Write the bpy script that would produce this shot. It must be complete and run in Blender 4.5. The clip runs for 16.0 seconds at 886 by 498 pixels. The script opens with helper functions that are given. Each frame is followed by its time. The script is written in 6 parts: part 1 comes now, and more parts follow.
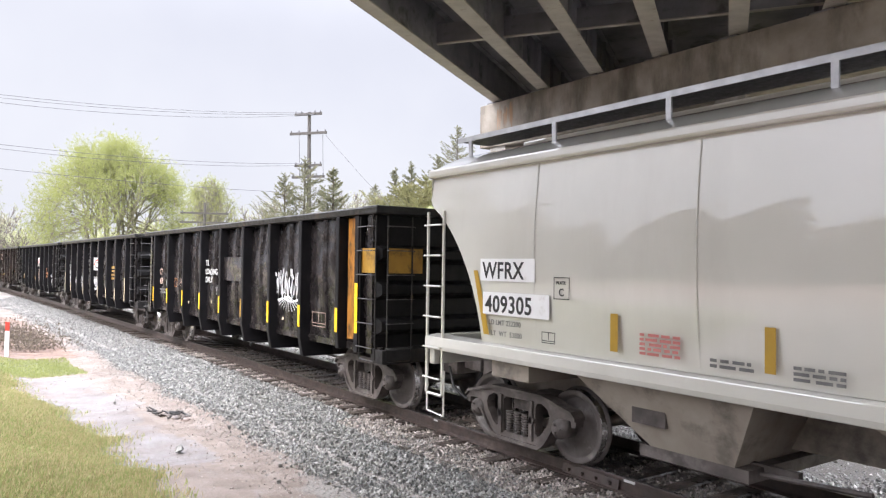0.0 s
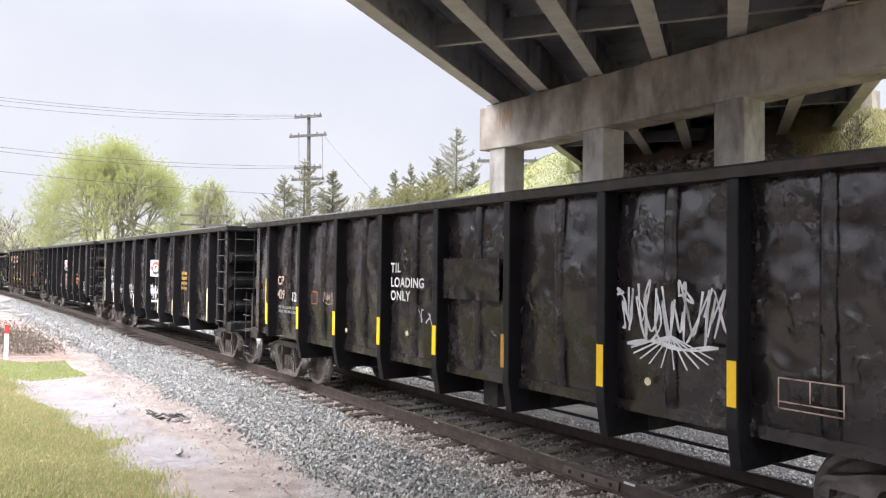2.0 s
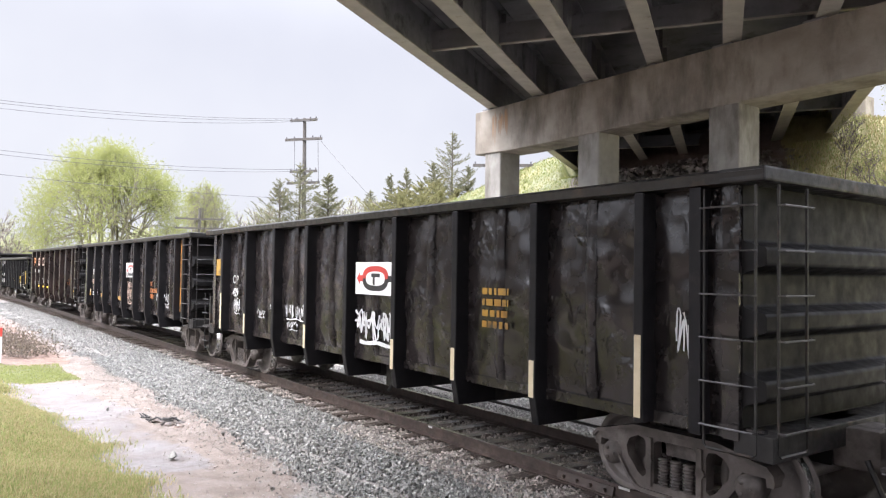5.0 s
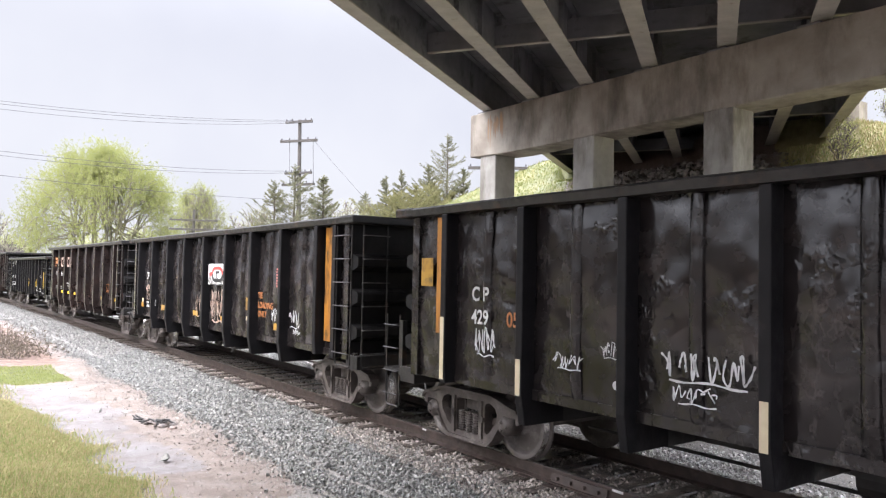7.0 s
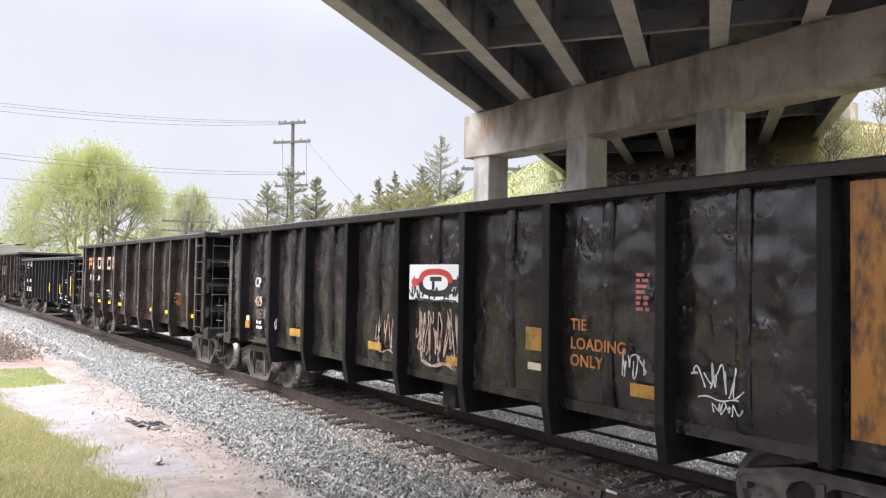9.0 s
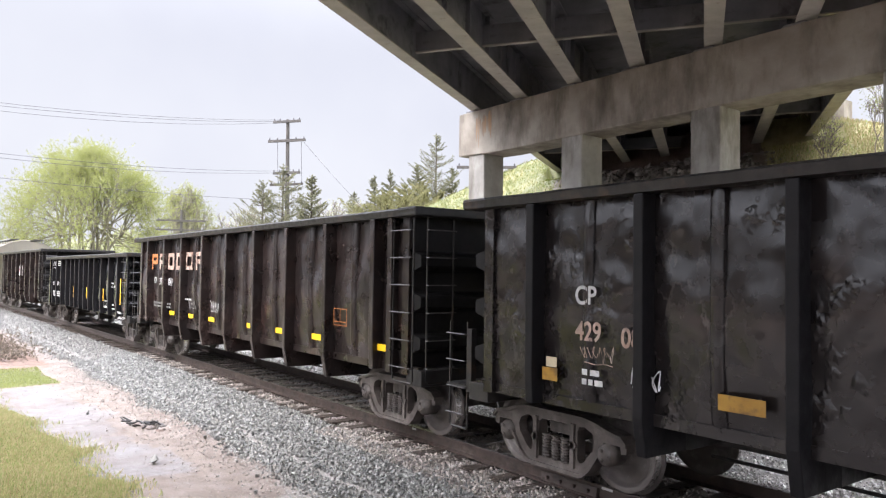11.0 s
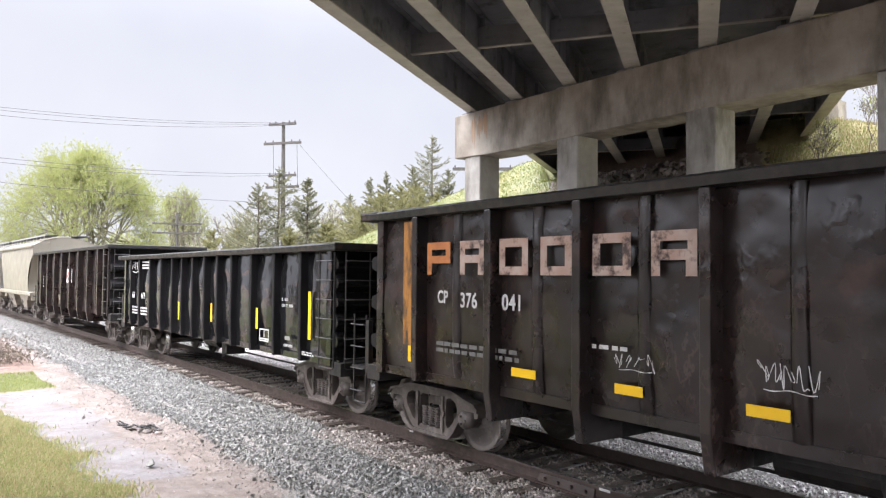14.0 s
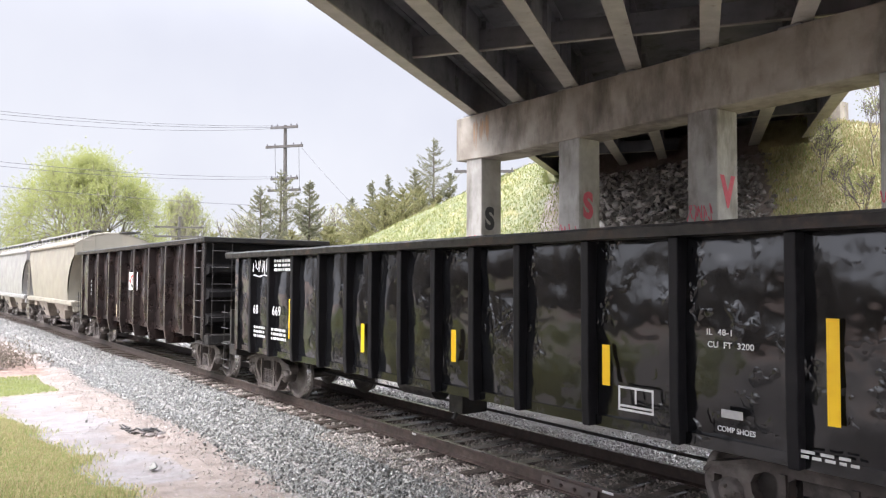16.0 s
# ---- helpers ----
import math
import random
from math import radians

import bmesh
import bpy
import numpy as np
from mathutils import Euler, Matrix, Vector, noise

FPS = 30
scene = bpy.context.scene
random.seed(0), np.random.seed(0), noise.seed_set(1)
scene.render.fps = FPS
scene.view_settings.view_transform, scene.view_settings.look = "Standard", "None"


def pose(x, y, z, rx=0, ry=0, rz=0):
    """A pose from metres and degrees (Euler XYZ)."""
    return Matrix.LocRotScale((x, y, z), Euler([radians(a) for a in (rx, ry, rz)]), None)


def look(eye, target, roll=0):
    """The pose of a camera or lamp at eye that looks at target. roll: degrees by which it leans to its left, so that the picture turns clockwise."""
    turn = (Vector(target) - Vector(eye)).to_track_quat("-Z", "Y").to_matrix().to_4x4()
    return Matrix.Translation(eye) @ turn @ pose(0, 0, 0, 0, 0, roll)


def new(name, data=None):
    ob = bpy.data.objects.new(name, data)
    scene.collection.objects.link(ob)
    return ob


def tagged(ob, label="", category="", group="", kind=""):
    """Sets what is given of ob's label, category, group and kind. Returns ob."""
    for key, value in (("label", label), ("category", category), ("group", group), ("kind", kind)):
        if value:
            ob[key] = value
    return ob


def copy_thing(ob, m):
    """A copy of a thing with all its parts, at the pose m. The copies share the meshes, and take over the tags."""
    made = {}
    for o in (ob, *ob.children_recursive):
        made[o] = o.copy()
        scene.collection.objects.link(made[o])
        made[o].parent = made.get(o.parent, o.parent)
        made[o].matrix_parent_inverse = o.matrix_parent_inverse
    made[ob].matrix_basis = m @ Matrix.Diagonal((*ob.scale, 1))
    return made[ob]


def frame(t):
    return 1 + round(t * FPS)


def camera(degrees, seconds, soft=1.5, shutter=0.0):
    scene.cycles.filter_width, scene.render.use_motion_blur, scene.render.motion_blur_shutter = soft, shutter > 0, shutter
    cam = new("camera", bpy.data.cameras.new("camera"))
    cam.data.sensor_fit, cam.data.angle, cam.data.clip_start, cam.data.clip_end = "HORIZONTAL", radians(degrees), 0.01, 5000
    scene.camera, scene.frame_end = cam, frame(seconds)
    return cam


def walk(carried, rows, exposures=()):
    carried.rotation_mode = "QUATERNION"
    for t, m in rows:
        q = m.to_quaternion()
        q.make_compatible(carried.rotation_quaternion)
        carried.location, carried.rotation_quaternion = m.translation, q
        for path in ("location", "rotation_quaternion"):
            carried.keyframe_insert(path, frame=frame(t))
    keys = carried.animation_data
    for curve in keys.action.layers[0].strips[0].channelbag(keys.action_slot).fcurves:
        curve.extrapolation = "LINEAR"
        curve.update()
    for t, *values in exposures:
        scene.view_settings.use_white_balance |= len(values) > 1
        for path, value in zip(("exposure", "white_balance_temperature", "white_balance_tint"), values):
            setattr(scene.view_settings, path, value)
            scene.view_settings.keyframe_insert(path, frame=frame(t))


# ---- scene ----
cam = camera(62.79, 16.0, soft=1.25)
EYE = (0.0, -7.307, 2.393)
PATH = [
    (0.0, look(EYE, (-8.187, -1.570, 2.623), 0.76)),
    (0.5, look(EYE, (-8.187, -1.570, 2.632), 0.75)),
    (1.0, look(EYE, (-8.187, -1.571, 2.638), 0.75)),
    (1.5, look(EYE, (-8.184, -1.567, 2.647), 0.73)),
    (2.0, look(EYE, (-8.184, -1.567, 2.652), 0.68)),
    (2.5, look(EYE, (-8.180, -1.562, 2.666), 0.71)),
    (3.0, look(EYE, (-8.177, -1.558, 2.677), 0.67)),
    (3.5, look(EYE, (-8.173, -1.553, 2.686), 0.65)),
    (4.0, look(EYE, (-8.165, -1.542, 2.695), 0.69)),
    (6.5, look(EYE, (-8.117, -1.477, 2.734), 1.10)),
    (7.0, look(EYE, (-8.104, -1.460, 2.744), 1.10)),
    (7.5, look(EYE, (-8.087, -1.436, 2.753), 1.05)),
    (8.0, look(EYE, (-8.069, -1.413, 2.760), 1.04)),
    (8.5, look(EYE, (-8.057, -1.396, 2.762), 1.00)),
    (9.0, look(EYE, (-8.051, -1.388, 2.758), 0.96)),
    (11.5, look(EYE, (-8.003, -1.321, 2.738), 0.74)),
    (12.0, look(EYE, (-7.989, -1.303, 2.745), 0.70)),
    (12.5, look(EYE, (-7.980, -1.291, 2.749), 0.73)),
    (13.0, look(EYE, (-7.981, -1.292, 2.749), 0.69)),
    (13.5, look(EYE, (-7.983, -1.295, 2.754), 0.63)),
    (14.0, look(EYE, (-7.984, -1.298, 2.764), 0.50)),
    (14.5, look(EYE, (-7.985, -1.299, 2.774), 0.40)),
    (15.0, look(EYE, (-7.987, -1.303, 2.786), 0.34)),
    (15.5, look(EYE, (-7.989, -1.306, 2.796), 0.30)),
    (16.0, look(EYE, (-8.000, -1.321, 2.799), 0.32)),
]
walk(cam, PATH)

# ---- world and light: a bright rain overcast ----
world = bpy.data.worlds.new("world")
scene.world = world
world.use_nodes = True
wn, wl = world.node_tree.nodes, world.node_tree.links
wn.clear()
w_out = wn.new("ShaderNodeOutputWorld")
w_bg = wn.new("ShaderNodeBackground")
w_sky = wn.new("ShaderNodeTexSky")
w_sky.sky_type = "NISHITA"
w_sky.sun_disc = False
w_sky.sun_elevation = radians(48)
w_sky.sun_rotation = radians(165)
w_sky.air_density, w_sky.dust_density, w_sky.ozone_density = 1.0, 6.0, 1.0
w_gain = wn.new("ShaderNodeVectorMath")
w_gain.operation = "SCALE"
w_gain.inputs["Scale"].default_value = 0.08
w_mix = wn.new("ShaderNodeMix")
w_mix.data_type = "RGBA"
w_mix.inputs["Factor"].default_value = 0.86
w_co = wn.new("ShaderNodeTexCoord")
w_noise = wn.new("ShaderNodeTexNoise")
w_noise.inputs["Scale"].default_value = 2.2
w_noise.inputs["Detail"].default_value = 5
w_ramp = wn.new("ShaderNodeValToRGB")
w_ramp.color_ramp.elements[0].position, w_ramp.color_ramp.elements[0].color = 0.3, (0.735, 0.75, 0.87, 1)
w_ramp.color_ramp.elements[1].position, w_ramp.color_ramp.elements[1].color = 0.72, (0.90, 0.91, 0.99, 1)
wl.new(w_co.outputs["Generated"], w_noise.inputs["Vector"])
wl.new(w_noise.outputs["Fac"], w_ramp.inputs["Fac"])
wl.new(w_sky.outputs["Color"], w_gain.inputs[0])
wl.new(w_gain.outputs["Vector"], w_mix.inputs["A"])
wl.new(w_ramp.outputs["Color"], w_mix.inputs["B"])
# an overcast sky, set about five times brighter overhead than low down
w_sep = wn.new("ShaderNodeSeparateXYZ")
wl.new(w_co.outputs["Generated"], w_sep.inputs["Vector"])
w_up = wn.new("ShaderNodeMapRange")
w_up.interpolation_type = "SMOOTHSTEP"
w_up.inputs["From Min"].default_value, w_up.inputs["From Max"].default_value = 0.28, 0.92
w_up.inputs["To Min"].default_value, w_up.inputs["To Max"].default_value = 0.575, 2.85
wl.new(w_sep.outputs["Z"], w_up.inputs["Value"])
# glow added behind the viewer, round the sun, to brighten under the bridge
w_dot = wn.new("ShaderNodeVectorMath")
w_dot.operation = "DOT_PRODUCT"
w_dot.inputs[1].default_value = (0.17, -0.65, 0.741)
wl.new(w_co.outputs["Generated"], w_dot.inputs[0])
w_glow = wn.new("ShaderNodeMapRange")
w_glow.interpolation_type = "SMOOTHSTEP"
w_glow.inputs["From Min"].default_value, w_glow.inputs["From Max"].default_value = 0.06, 0.95
w_glow.inputs["To Min"].default_value, w_glow.inputs["To Max"].default_value = 1.0, 2.7
wl.new(w_dot.outputs["Value"], w_glow.inputs["Value"])
w_mul = wn.new("ShaderNodeMath")
w_mul.operation = "MULTIPLY"
wl.new(w_up.outputs["Result"], w_mul.inputs[0])
wl.new(w_glow.outputs["Result"], w_mul.inputs[1])
wl.new(w_mul.outputs["Value"], w_bg.inputs["Strength"])
wl.new(w_mix.outputs["Result"], w_bg.inputs["Color"])
wl.new(w_bg.outputs["Background"], w_out.inputs["Surface"])

sun = new("sun", bpy.data.lights.new("sun", "SUN"))
sun.data.energy = 1.0
sun.data.angle = radians(40)
sun.data.color = (1.0, 0.97, 1.0)
sun.matrix_world = look((16, -62, 71), (0, 0, 0))
scene.view_settings.exposure = 1.01


# ---- materials ----
def nodes_of(name):
    m = bpy.data.materials.new(name)
    m.use_nodes = True
    nt = m.node_tree
    return m, nt, nt.nodes["Principled BSDF"]


def noise_fac(nt, scale, detail=4.0, coord="Object", stretch=None, rough=0.55):
    co = nt.nodes.new("ShaderNodeTexCoord")
    tex = nt.nodes.new("ShaderNodeTexNoise")
    tex.inputs["Scale"].default_value = scale
    tex.inputs["Detail"].default_value = detail
    tex.inputs["Roughness"].default_value = rough
    src = co.outputs[coord]
    if stretch:
        mp = nt.nodes.new("ShaderNodeMapping")
        mp.inputs["Scale"].default_value = stretch
        nt.links.new(src, mp.inputs["Vector"])
        src = mp.outputs["Vector"]
    nt.links.new(src, tex.inputs["Vector"])
    return tex.outputs["Fac"]


def ramp(nt, fac, stops):
    r = nt.nodes.new("ShaderNodeValToRGB")
    el = r.color_ramp.elements
    while len(el) < len(stops):
        el.new(0.5)
    for e, (p, c) in zip(el, stops):
        e.position = p
        e.color = (c, c, c, 1) if isinstance(c, (int, float)) else (*c, 1)
    nt.links.new(fac, r.inputs["Fac"])
    return r.outputs["Color"]


def mix(nt, fac, a, b, blend="MIX"):
    m = nt.nodes.new("ShaderNodeMix")
    m.data_type = "RGBA"
    m.blend_type = blend
    for value, key in ((fac, "Factor"), (a, "A"), (b, "B")):
        if isinstance(value, (int, float)):
            m.inputs[key].default_value = value if key == "Factor" else (value, value, value, 1)
        elif isinstance(value, tuple):
            m.inputs[key].default_value = (*value, 1)
        else:
            nt.links.new(value, m.inputs[key])
    return m.outputs["Result"]


def bump(nt, bsdf, height, strength=0.3, dist=0.02):
    b = nt.nodes.new("ShaderNodeBump")
    b.inputs["Strength"].default_value = strength
    b.inputs["Distance"].default_value = dist
    nt.links.new(height, b.inputs["Height"])
    nt.links.new(b.outputs["Normal"], bsdf.inputs["Normal"])


def surface(name, light, dark, scale=3.0, rough=(0.5, 0.8), metal=0.0, stain=None, stain_scale=0.8, stain_at=(0.55, 0.7),
            stretch=None, bump_scale=40.0, bump_strength=0.2, bump_dist=0.01, stain_stretch=None, coat=0.0, bump_detail=5, scuff=None, crinkle=0.0, spec=0.5):
    """Two colours of grain, one larger stain, roughness that varies with the grain, fine relief."""
    m, nt, b = nodes_of(name)
    g = noise_fac(nt, scale, 6, stretch=stretch)
    col = ramp(nt, g, [(0.3, dark), (0.7, light)])
    if stain:
        s = noise_fac(nt, stain_scale, 7, stretch=stain_stretch, rough=0.65)
        col = mix(nt, ramp(nt, s, [(stain_at[0], 0.0), (stain_at[1], 1.0)]), col, stain)
    if scuff:
        # thin crinkled scratches, thick in some places and absent in others
        lines = ramp(nt, noise_fac(nt, 3.2, 4, stretch=(1.0, 1.0, 0.6), rough=0.6), [(0.47, 0.0), (0.497, 1.0), (0.503, 1.0), (0.53, 0.0)])
        where = ramp(nt, noise_fac(nt, 1.1, 3), [(0.5, 0.0), (0.72, 0.4)])
        col = mix(nt, mix(nt, 1.0, lines, where, "MULTIPLY"), col, scuff)
    nt.links.new(col, b.inputs["Base Color"])
    g2 = noise_fac(nt, scale * 2.3, 5)
    nt.links.new(ramp(nt, g2, [(0.3, rough[0]), (0.7, rough[1])]), b.inputs["Roughness"])
    b.inputs["Metallic"].default_value = metal
    b.inputs["Specular IOR Level"].default_value = spec
    if coat:
        b.inputs["Coat Weight"].default_value = coat
        b.inputs["Coat Roughness"].default_value = 0.1
        b.inputs["Coat IOR"].default_value = 1.5 + 0.35 * coat
    if bump_strength:
        h = noise_fac(nt, bump_scale, bump_detail)
        if crinkle:
            # small sharp knocks, crowded in some places, over the broad dents
            knock = ramp(nt, noise_fac(nt, 6.5, 2.0, stretch=(1.0, 1.0, 0.75), rough=0.5), [(0.5, 0.0), (0.62, 0.6), (0.74, 1.0)])
            where2 = ramp(nt, noise_fac(nt, 1.5, 2), [(0.5, 0.0), (0.62, 1.0)])
            h = mix(nt, crinkle, h, mix(nt, 1.0, knock, where2, "MULTIPLY"))
        bump(nt, b, h, bump_strength, bump_dist)
    return m


def foliage(name, light, dark, scale=0.5):
    m, nt, b = nodes_of(name)
    geo = nt.nodes.new("ShaderNodeNewGeometry")
    col = ramp(nt, geo.outputs["Random Per Island"], [(0.0, dark), (1.0, light)])
    nt.links.new(col, b.inputs["Base Color"])
    b.inputs["Roughness"].default_value = 0.7
    b.inputs["Specular IOR Level"].default_value = 0.2
    tr = nt.nodes.new("ShaderNodeBsdfTranslucent")
    nt.links.new(col, tr.inputs["Color"])
    mx = nt.nodes.new("ShaderNodeMixShader")
    mx.inputs["Fac"].default_value = 0.48
    nt.links.new(b.outputs["BSDF"], mx.inputs[1])
    nt.links.new(tr.outputs["BSDF"], mx.inputs[2])
    nt.links.new(mx.outputs["Shader"], nt.nodes["Material Output"].inputs["Surface"])
    return m


BLACK_PAINT = surface("black_paint", (0.020, 0.0165, 0.0165), (0.008, 0.0068, 0.0070), 2.0, (0.13, 0.36), stain=(0.045, 0.036, 0.034), stain_scale=1.8, scuff=(0.13, 0.115, 0.11),
                      stain_at=(0.58, 0.85), bump_scale=2.0, bump_strength=0.95, bump_dist=0.12, coat=0.2, bump_detail=1.2, crinkle=0.2, spec=0.42)
# posts are darker and less shiny than BLACK_PAINT
POST_BLACK = surface("darker_post_black", (0.011, 0.010, 0.0115), (0.005, 0.005, 0.006), 3.0, (0.4, 0.65), stain=(0.045, 0.038, 0.036), stain_scale=3.5, stain_at=(0.62, 0.85),
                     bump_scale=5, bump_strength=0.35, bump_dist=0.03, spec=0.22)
# light caught by the wet rungs is put into this paler steel
RUNG_STEEL = surface("bright_wet_rung_steel", (0.12, 0.115, 0.115), (0.03, 0.028, 0.028), 5, (0.25, 0.45), metal=0.5, bump_strength=0)
GLOSS_BLACK = surface("gloss_black_paint", (0.010, 0.0105, 0.012), (0.005, 0.005, 0.0055), 2.5, (0.06, 0.16), stain=(0.02, 0.018, 0.017), stain_scale=1.5,
                      stain_at=(0.6, 0.85), bump_scale=2.6, bump_strength=1.0, bump_dist=0.06, coat=0.25, bump_detail=1.5, crinkle=0.46)
BROWN_PAINT = surface("brown_black_paint", (0.023, 0.0145, 0.013), (0.009, 0.007, 0.0068), 1.2, (0.2, 0.42), stain=(0.075, 0.036, 0.027), stain_scale=1.7, scuff=(0.12, 0.085, 0.075),
                      stain_at=(0.58, 0.85), bump_scale=2.2, bump_strength=0.85, bump_dist=0.09, coat=0.1, bump_detail=1.2, crinkle=0.1)
FRAME_BLACK = surface("dull_black_steel", (0.02, 0.018, 0.017), (0.007, 0.007, 0.007), 4, (0.35, 0.7), stain=(0.05, 0.03, 0.02), stain_scale=3)
END_BLACK = surface("wet_black_end_sheet", (0.012, 0.011, 0.0115), (0.005, 0.005, 0.0052), 3, (0.42, 0.68), stain=(0.026, 0.02, 0.018), stain_scale=2, stain_at=(0.6, 0.85),
                    bump_scale=3, bump_strength=0.4, bump_dist=0.04, bump_detail=1.5, spec=0.2)
GLOSS_END = surface("glossy_black_end_sheet", (0.012, 0.012, 0.013), (0.007, 0.007, 0.007), 3, (0.13, 0.26), stain=(0.02, 0.018, 0.015), stain_scale=2, bump_scale=5, bump_strength=0.25, bump_dist=0.03)
GLOSS_END.node_tree.nodes["Principled BSDF"].inputs["Specular IOR Level"].default_value = 0.45
TRUCK_STEEL = surface("rusty_cast_steel", (0.105, 0.088, 0.08), (0.04, 0.033, 0.03), 5, (0.45, 0.75), stain=(0.17, 0.15, 0.138), stain_scale=3.2, stain_at=(0.52, 0.75), bump_scale=30, bump_strength=0.3)
WHEEL_STEEL = surface("worn_wheel_steel", (0.16, 0.142, 0.134), (0.075, 0.065, 0.06), 3, (0.4, 0.65), metal=0.2, stain=(0.24, 0.22, 0.21), stain_scale=4)
TREAD = surface("polished_tread", (0.5, 0.49, 0.48), (0.3, 0.29, 0.28), 6, (0.18, 0.35), metal=1.0, bump_strength=0)
HOPPER_PAINT = surface("warm_grey_hopper_paint", (0.585, 0.575, 0.515), (0.52, 0.512, 0.455), 0.6, (0.3, 0.42), stain=(0.46, 0.447, 0.39), stain_scale=0.9,
                       stain_at=(0.5, 0.9), bump_scale=0.9, bump_strength=0.12, bump_dist=0.03, stain_stretch=(1, 1, 0.25), coat=1.0, bump_detail=1)
HOPPER_PAINT.node_tree.nodes["Principled BSDF"].inputs["Coat Roughness"].default_value = 0.03
BAY_GRIME = surface("road_grimed_tan_steel", (0.30, 0.265, 0.22), (0.2, 0.17, 0.14), 2.0, (0.4, 0.65), stain=(0.1, 0.085, 0.07), stain_scale=1.5)
HOPPER_TAN = surface("faded_tan_hopper_paint", (0.25, 0.23, 0.185), (0.2, 0.185, 0.15), 0.8, (0.35, 0.55), stain=(0.28, 0.25, 0.19), stain_scale=1.0,
                     stain_at=(0.5, 0.8), bump_strength=0.1, stain_stretch=(1, 1, 0.25))
HOPPER_GREY = surface("dusty_grey_hopper_paint", (0.26, 0.255, 0.245), (0.2, 0.195, 0.187), 0.8, (0.35, 0.55), stain=(0.24, 0.22, 0.2), stain_scale=1.0,
                      stain_at=(0.52, 0.8), bump_strength=0.1, stain_stretch=(1, 1, 0.25))
GALV = surface("galvanised_steel", (0.5, 0.5, 0.5), (0.36, 0.36, 0.37), 6, (0.3, 0.5), metal=0.7)
GRATE = surface("dark_walkway_grating", (0.12, 0.12, 0.13), (0.06, 0.06, 0.065), 8, (0.4, 0.6), metal=0.5)
YELLOW = surface("yellow_reflective_tape", (0.85, 0.55, 0.015), (0.78, 0.46, 0.01), 6, (0.3, 0.45), stain=(0.35, 0.25, 0.05), stain_scale=6, stain_at=(0.66, 0.75), bump_strength=0)
AMBER = surface("amber_reflective_tape", (0.42, 0.26, 0.03), (0.36, 0.21, 0.02), 6, (0.3, 0.45), bump_strength=0)
CREAM = surface("dirty_cream_tape", (0.6, 0.52, 0.36), (0.5, 0.42, 0.28), 6, (0.4, 0.6), bump_strength=0)
ORANGE = surface("scuffed_orange_paint", (0.42, 0.19, 0.035), (0.3, 0.12, 0.02), 3, (0.3, 0.5), stain=(0.03, 0.02, 0.015), stain_scale=4.5, stain_at=(0.47, 0.66), stain_stretch=(1.6, 1.6, 0.5))
OCHRE = surface("worn_ochre_paint", (0.42, 0.24, 0.035), (0.28, 0.14, 0.02), 3, (0.35, 0.55), stain=(0.05, 0.033, 0.02), stain_scale=4, stain_at=(0.5, 0.7))
WHITE_INK = surface("worn_white_lettering", (0.62, 0.62, 0.6), (0.4, 0.4, 0.4), 9, (0.4, 0.6), stain=(0.05, 0.045, 0.04), stain_scale=9, stain_at=(0.6, 0.72), bump_strength=0)
PEACH_INK = surface("faded_peach_lettering", (0.46, 0.37, 0.32), (0.36, 0.22, 0.16), 4, (0.4, 0.6), stain=(0.05, 0.03, 0.025), stain_scale=6, stain_at=(0.5, 0.64), bump_strength=0)
RUST_INK = surface("rust_orange_lettering", (0.45, 0.17, 0.05), (0.3, 0.1, 0.03), 5, (0.4, 0.6), stain=(0.05, 0.03, 0.02), stain_scale=9, stain_at=(0.58, 0.7), bump_strength=0)
BLACK_INK = surface("black_lettering", (0.012, 0.012, 0.014), (0.02, 0.02, 0.02), 9, (0.4, 0.5), bump_strength=0)
GREY_INK = surface("thin_dark_grey_stencil", (0.1, 0.1, 0.1), (0.16, 0.16, 0.15), 9, (0.4, 0.5), bump_strength=0)
RED_INK = surface("faded_red_stencil", (0.5, 0.16, 0.14), (0.42, 0.13, 0.12), 9, (0.4, 0.5), bump_strength=0)
WHITE_PANEL = surface("white_panel_paint", (0.78, 0.78, 0.77), (0.7, 0.7, 0.69), 2, (0.3, 0.45), stain=(0.5, 0.46, 0.42), stain_scale=3, stain_at=(0.6, 0.8), bump_strength=0)
SIGN_RED = surface("sign_red", (0.5, 0.05, 0.035), (0.4, 0.035, 0.03), 4, (0.35, 0.5), bump_strength=0)
SPRAY_WHITE = surface("white_spray_paint", (0.62, 0.62, 0.63), (0.45, 0.45, 0.46), 8, (0.4, 0.6), bump_strength=0)
SPRAY_RED = surface("red_spray_paint", (0.5, 0.08, 0.11), (0.38, 0.05, 0.08), 5, (0.5, 0.7), bump_strength=0)
SPRAY_TEAL = surface("teal_spray_paint", (0.02, 0.33, 0.33), (0.03, 0.22, 0.33), 1.2, (0.5, 0.7), bump_strength=0)
SPRAY_BLUE_DEEP = surface("blue_spray_paint", (0.03, 0.2, 0.33), (0.04, 0.28, 0.4), 1.5, (0.5, 0.7), bump_strength=0)
SPRAY_BLUE = surface("pale_blue_spray_paint", (0.36, 0.5, 0.56), (0.24, 0.42, 0.5), 2, (0.5, 0.7), bump_strength=0)
SPRAY_MUSTARD = surface("mustard_spray_paint", (0.42, 0.36, 0.04), (0.34, 0.3, 0.03), 3, (0.5, 0.7), bump_strength=0)
SPRAY_PURPLE = surface("lilac_spray_paint", (0.28, 0.2, 0.5), (0.2, 0.12, 0.36), 3, (0.5, 0.7), bump_strength=0)
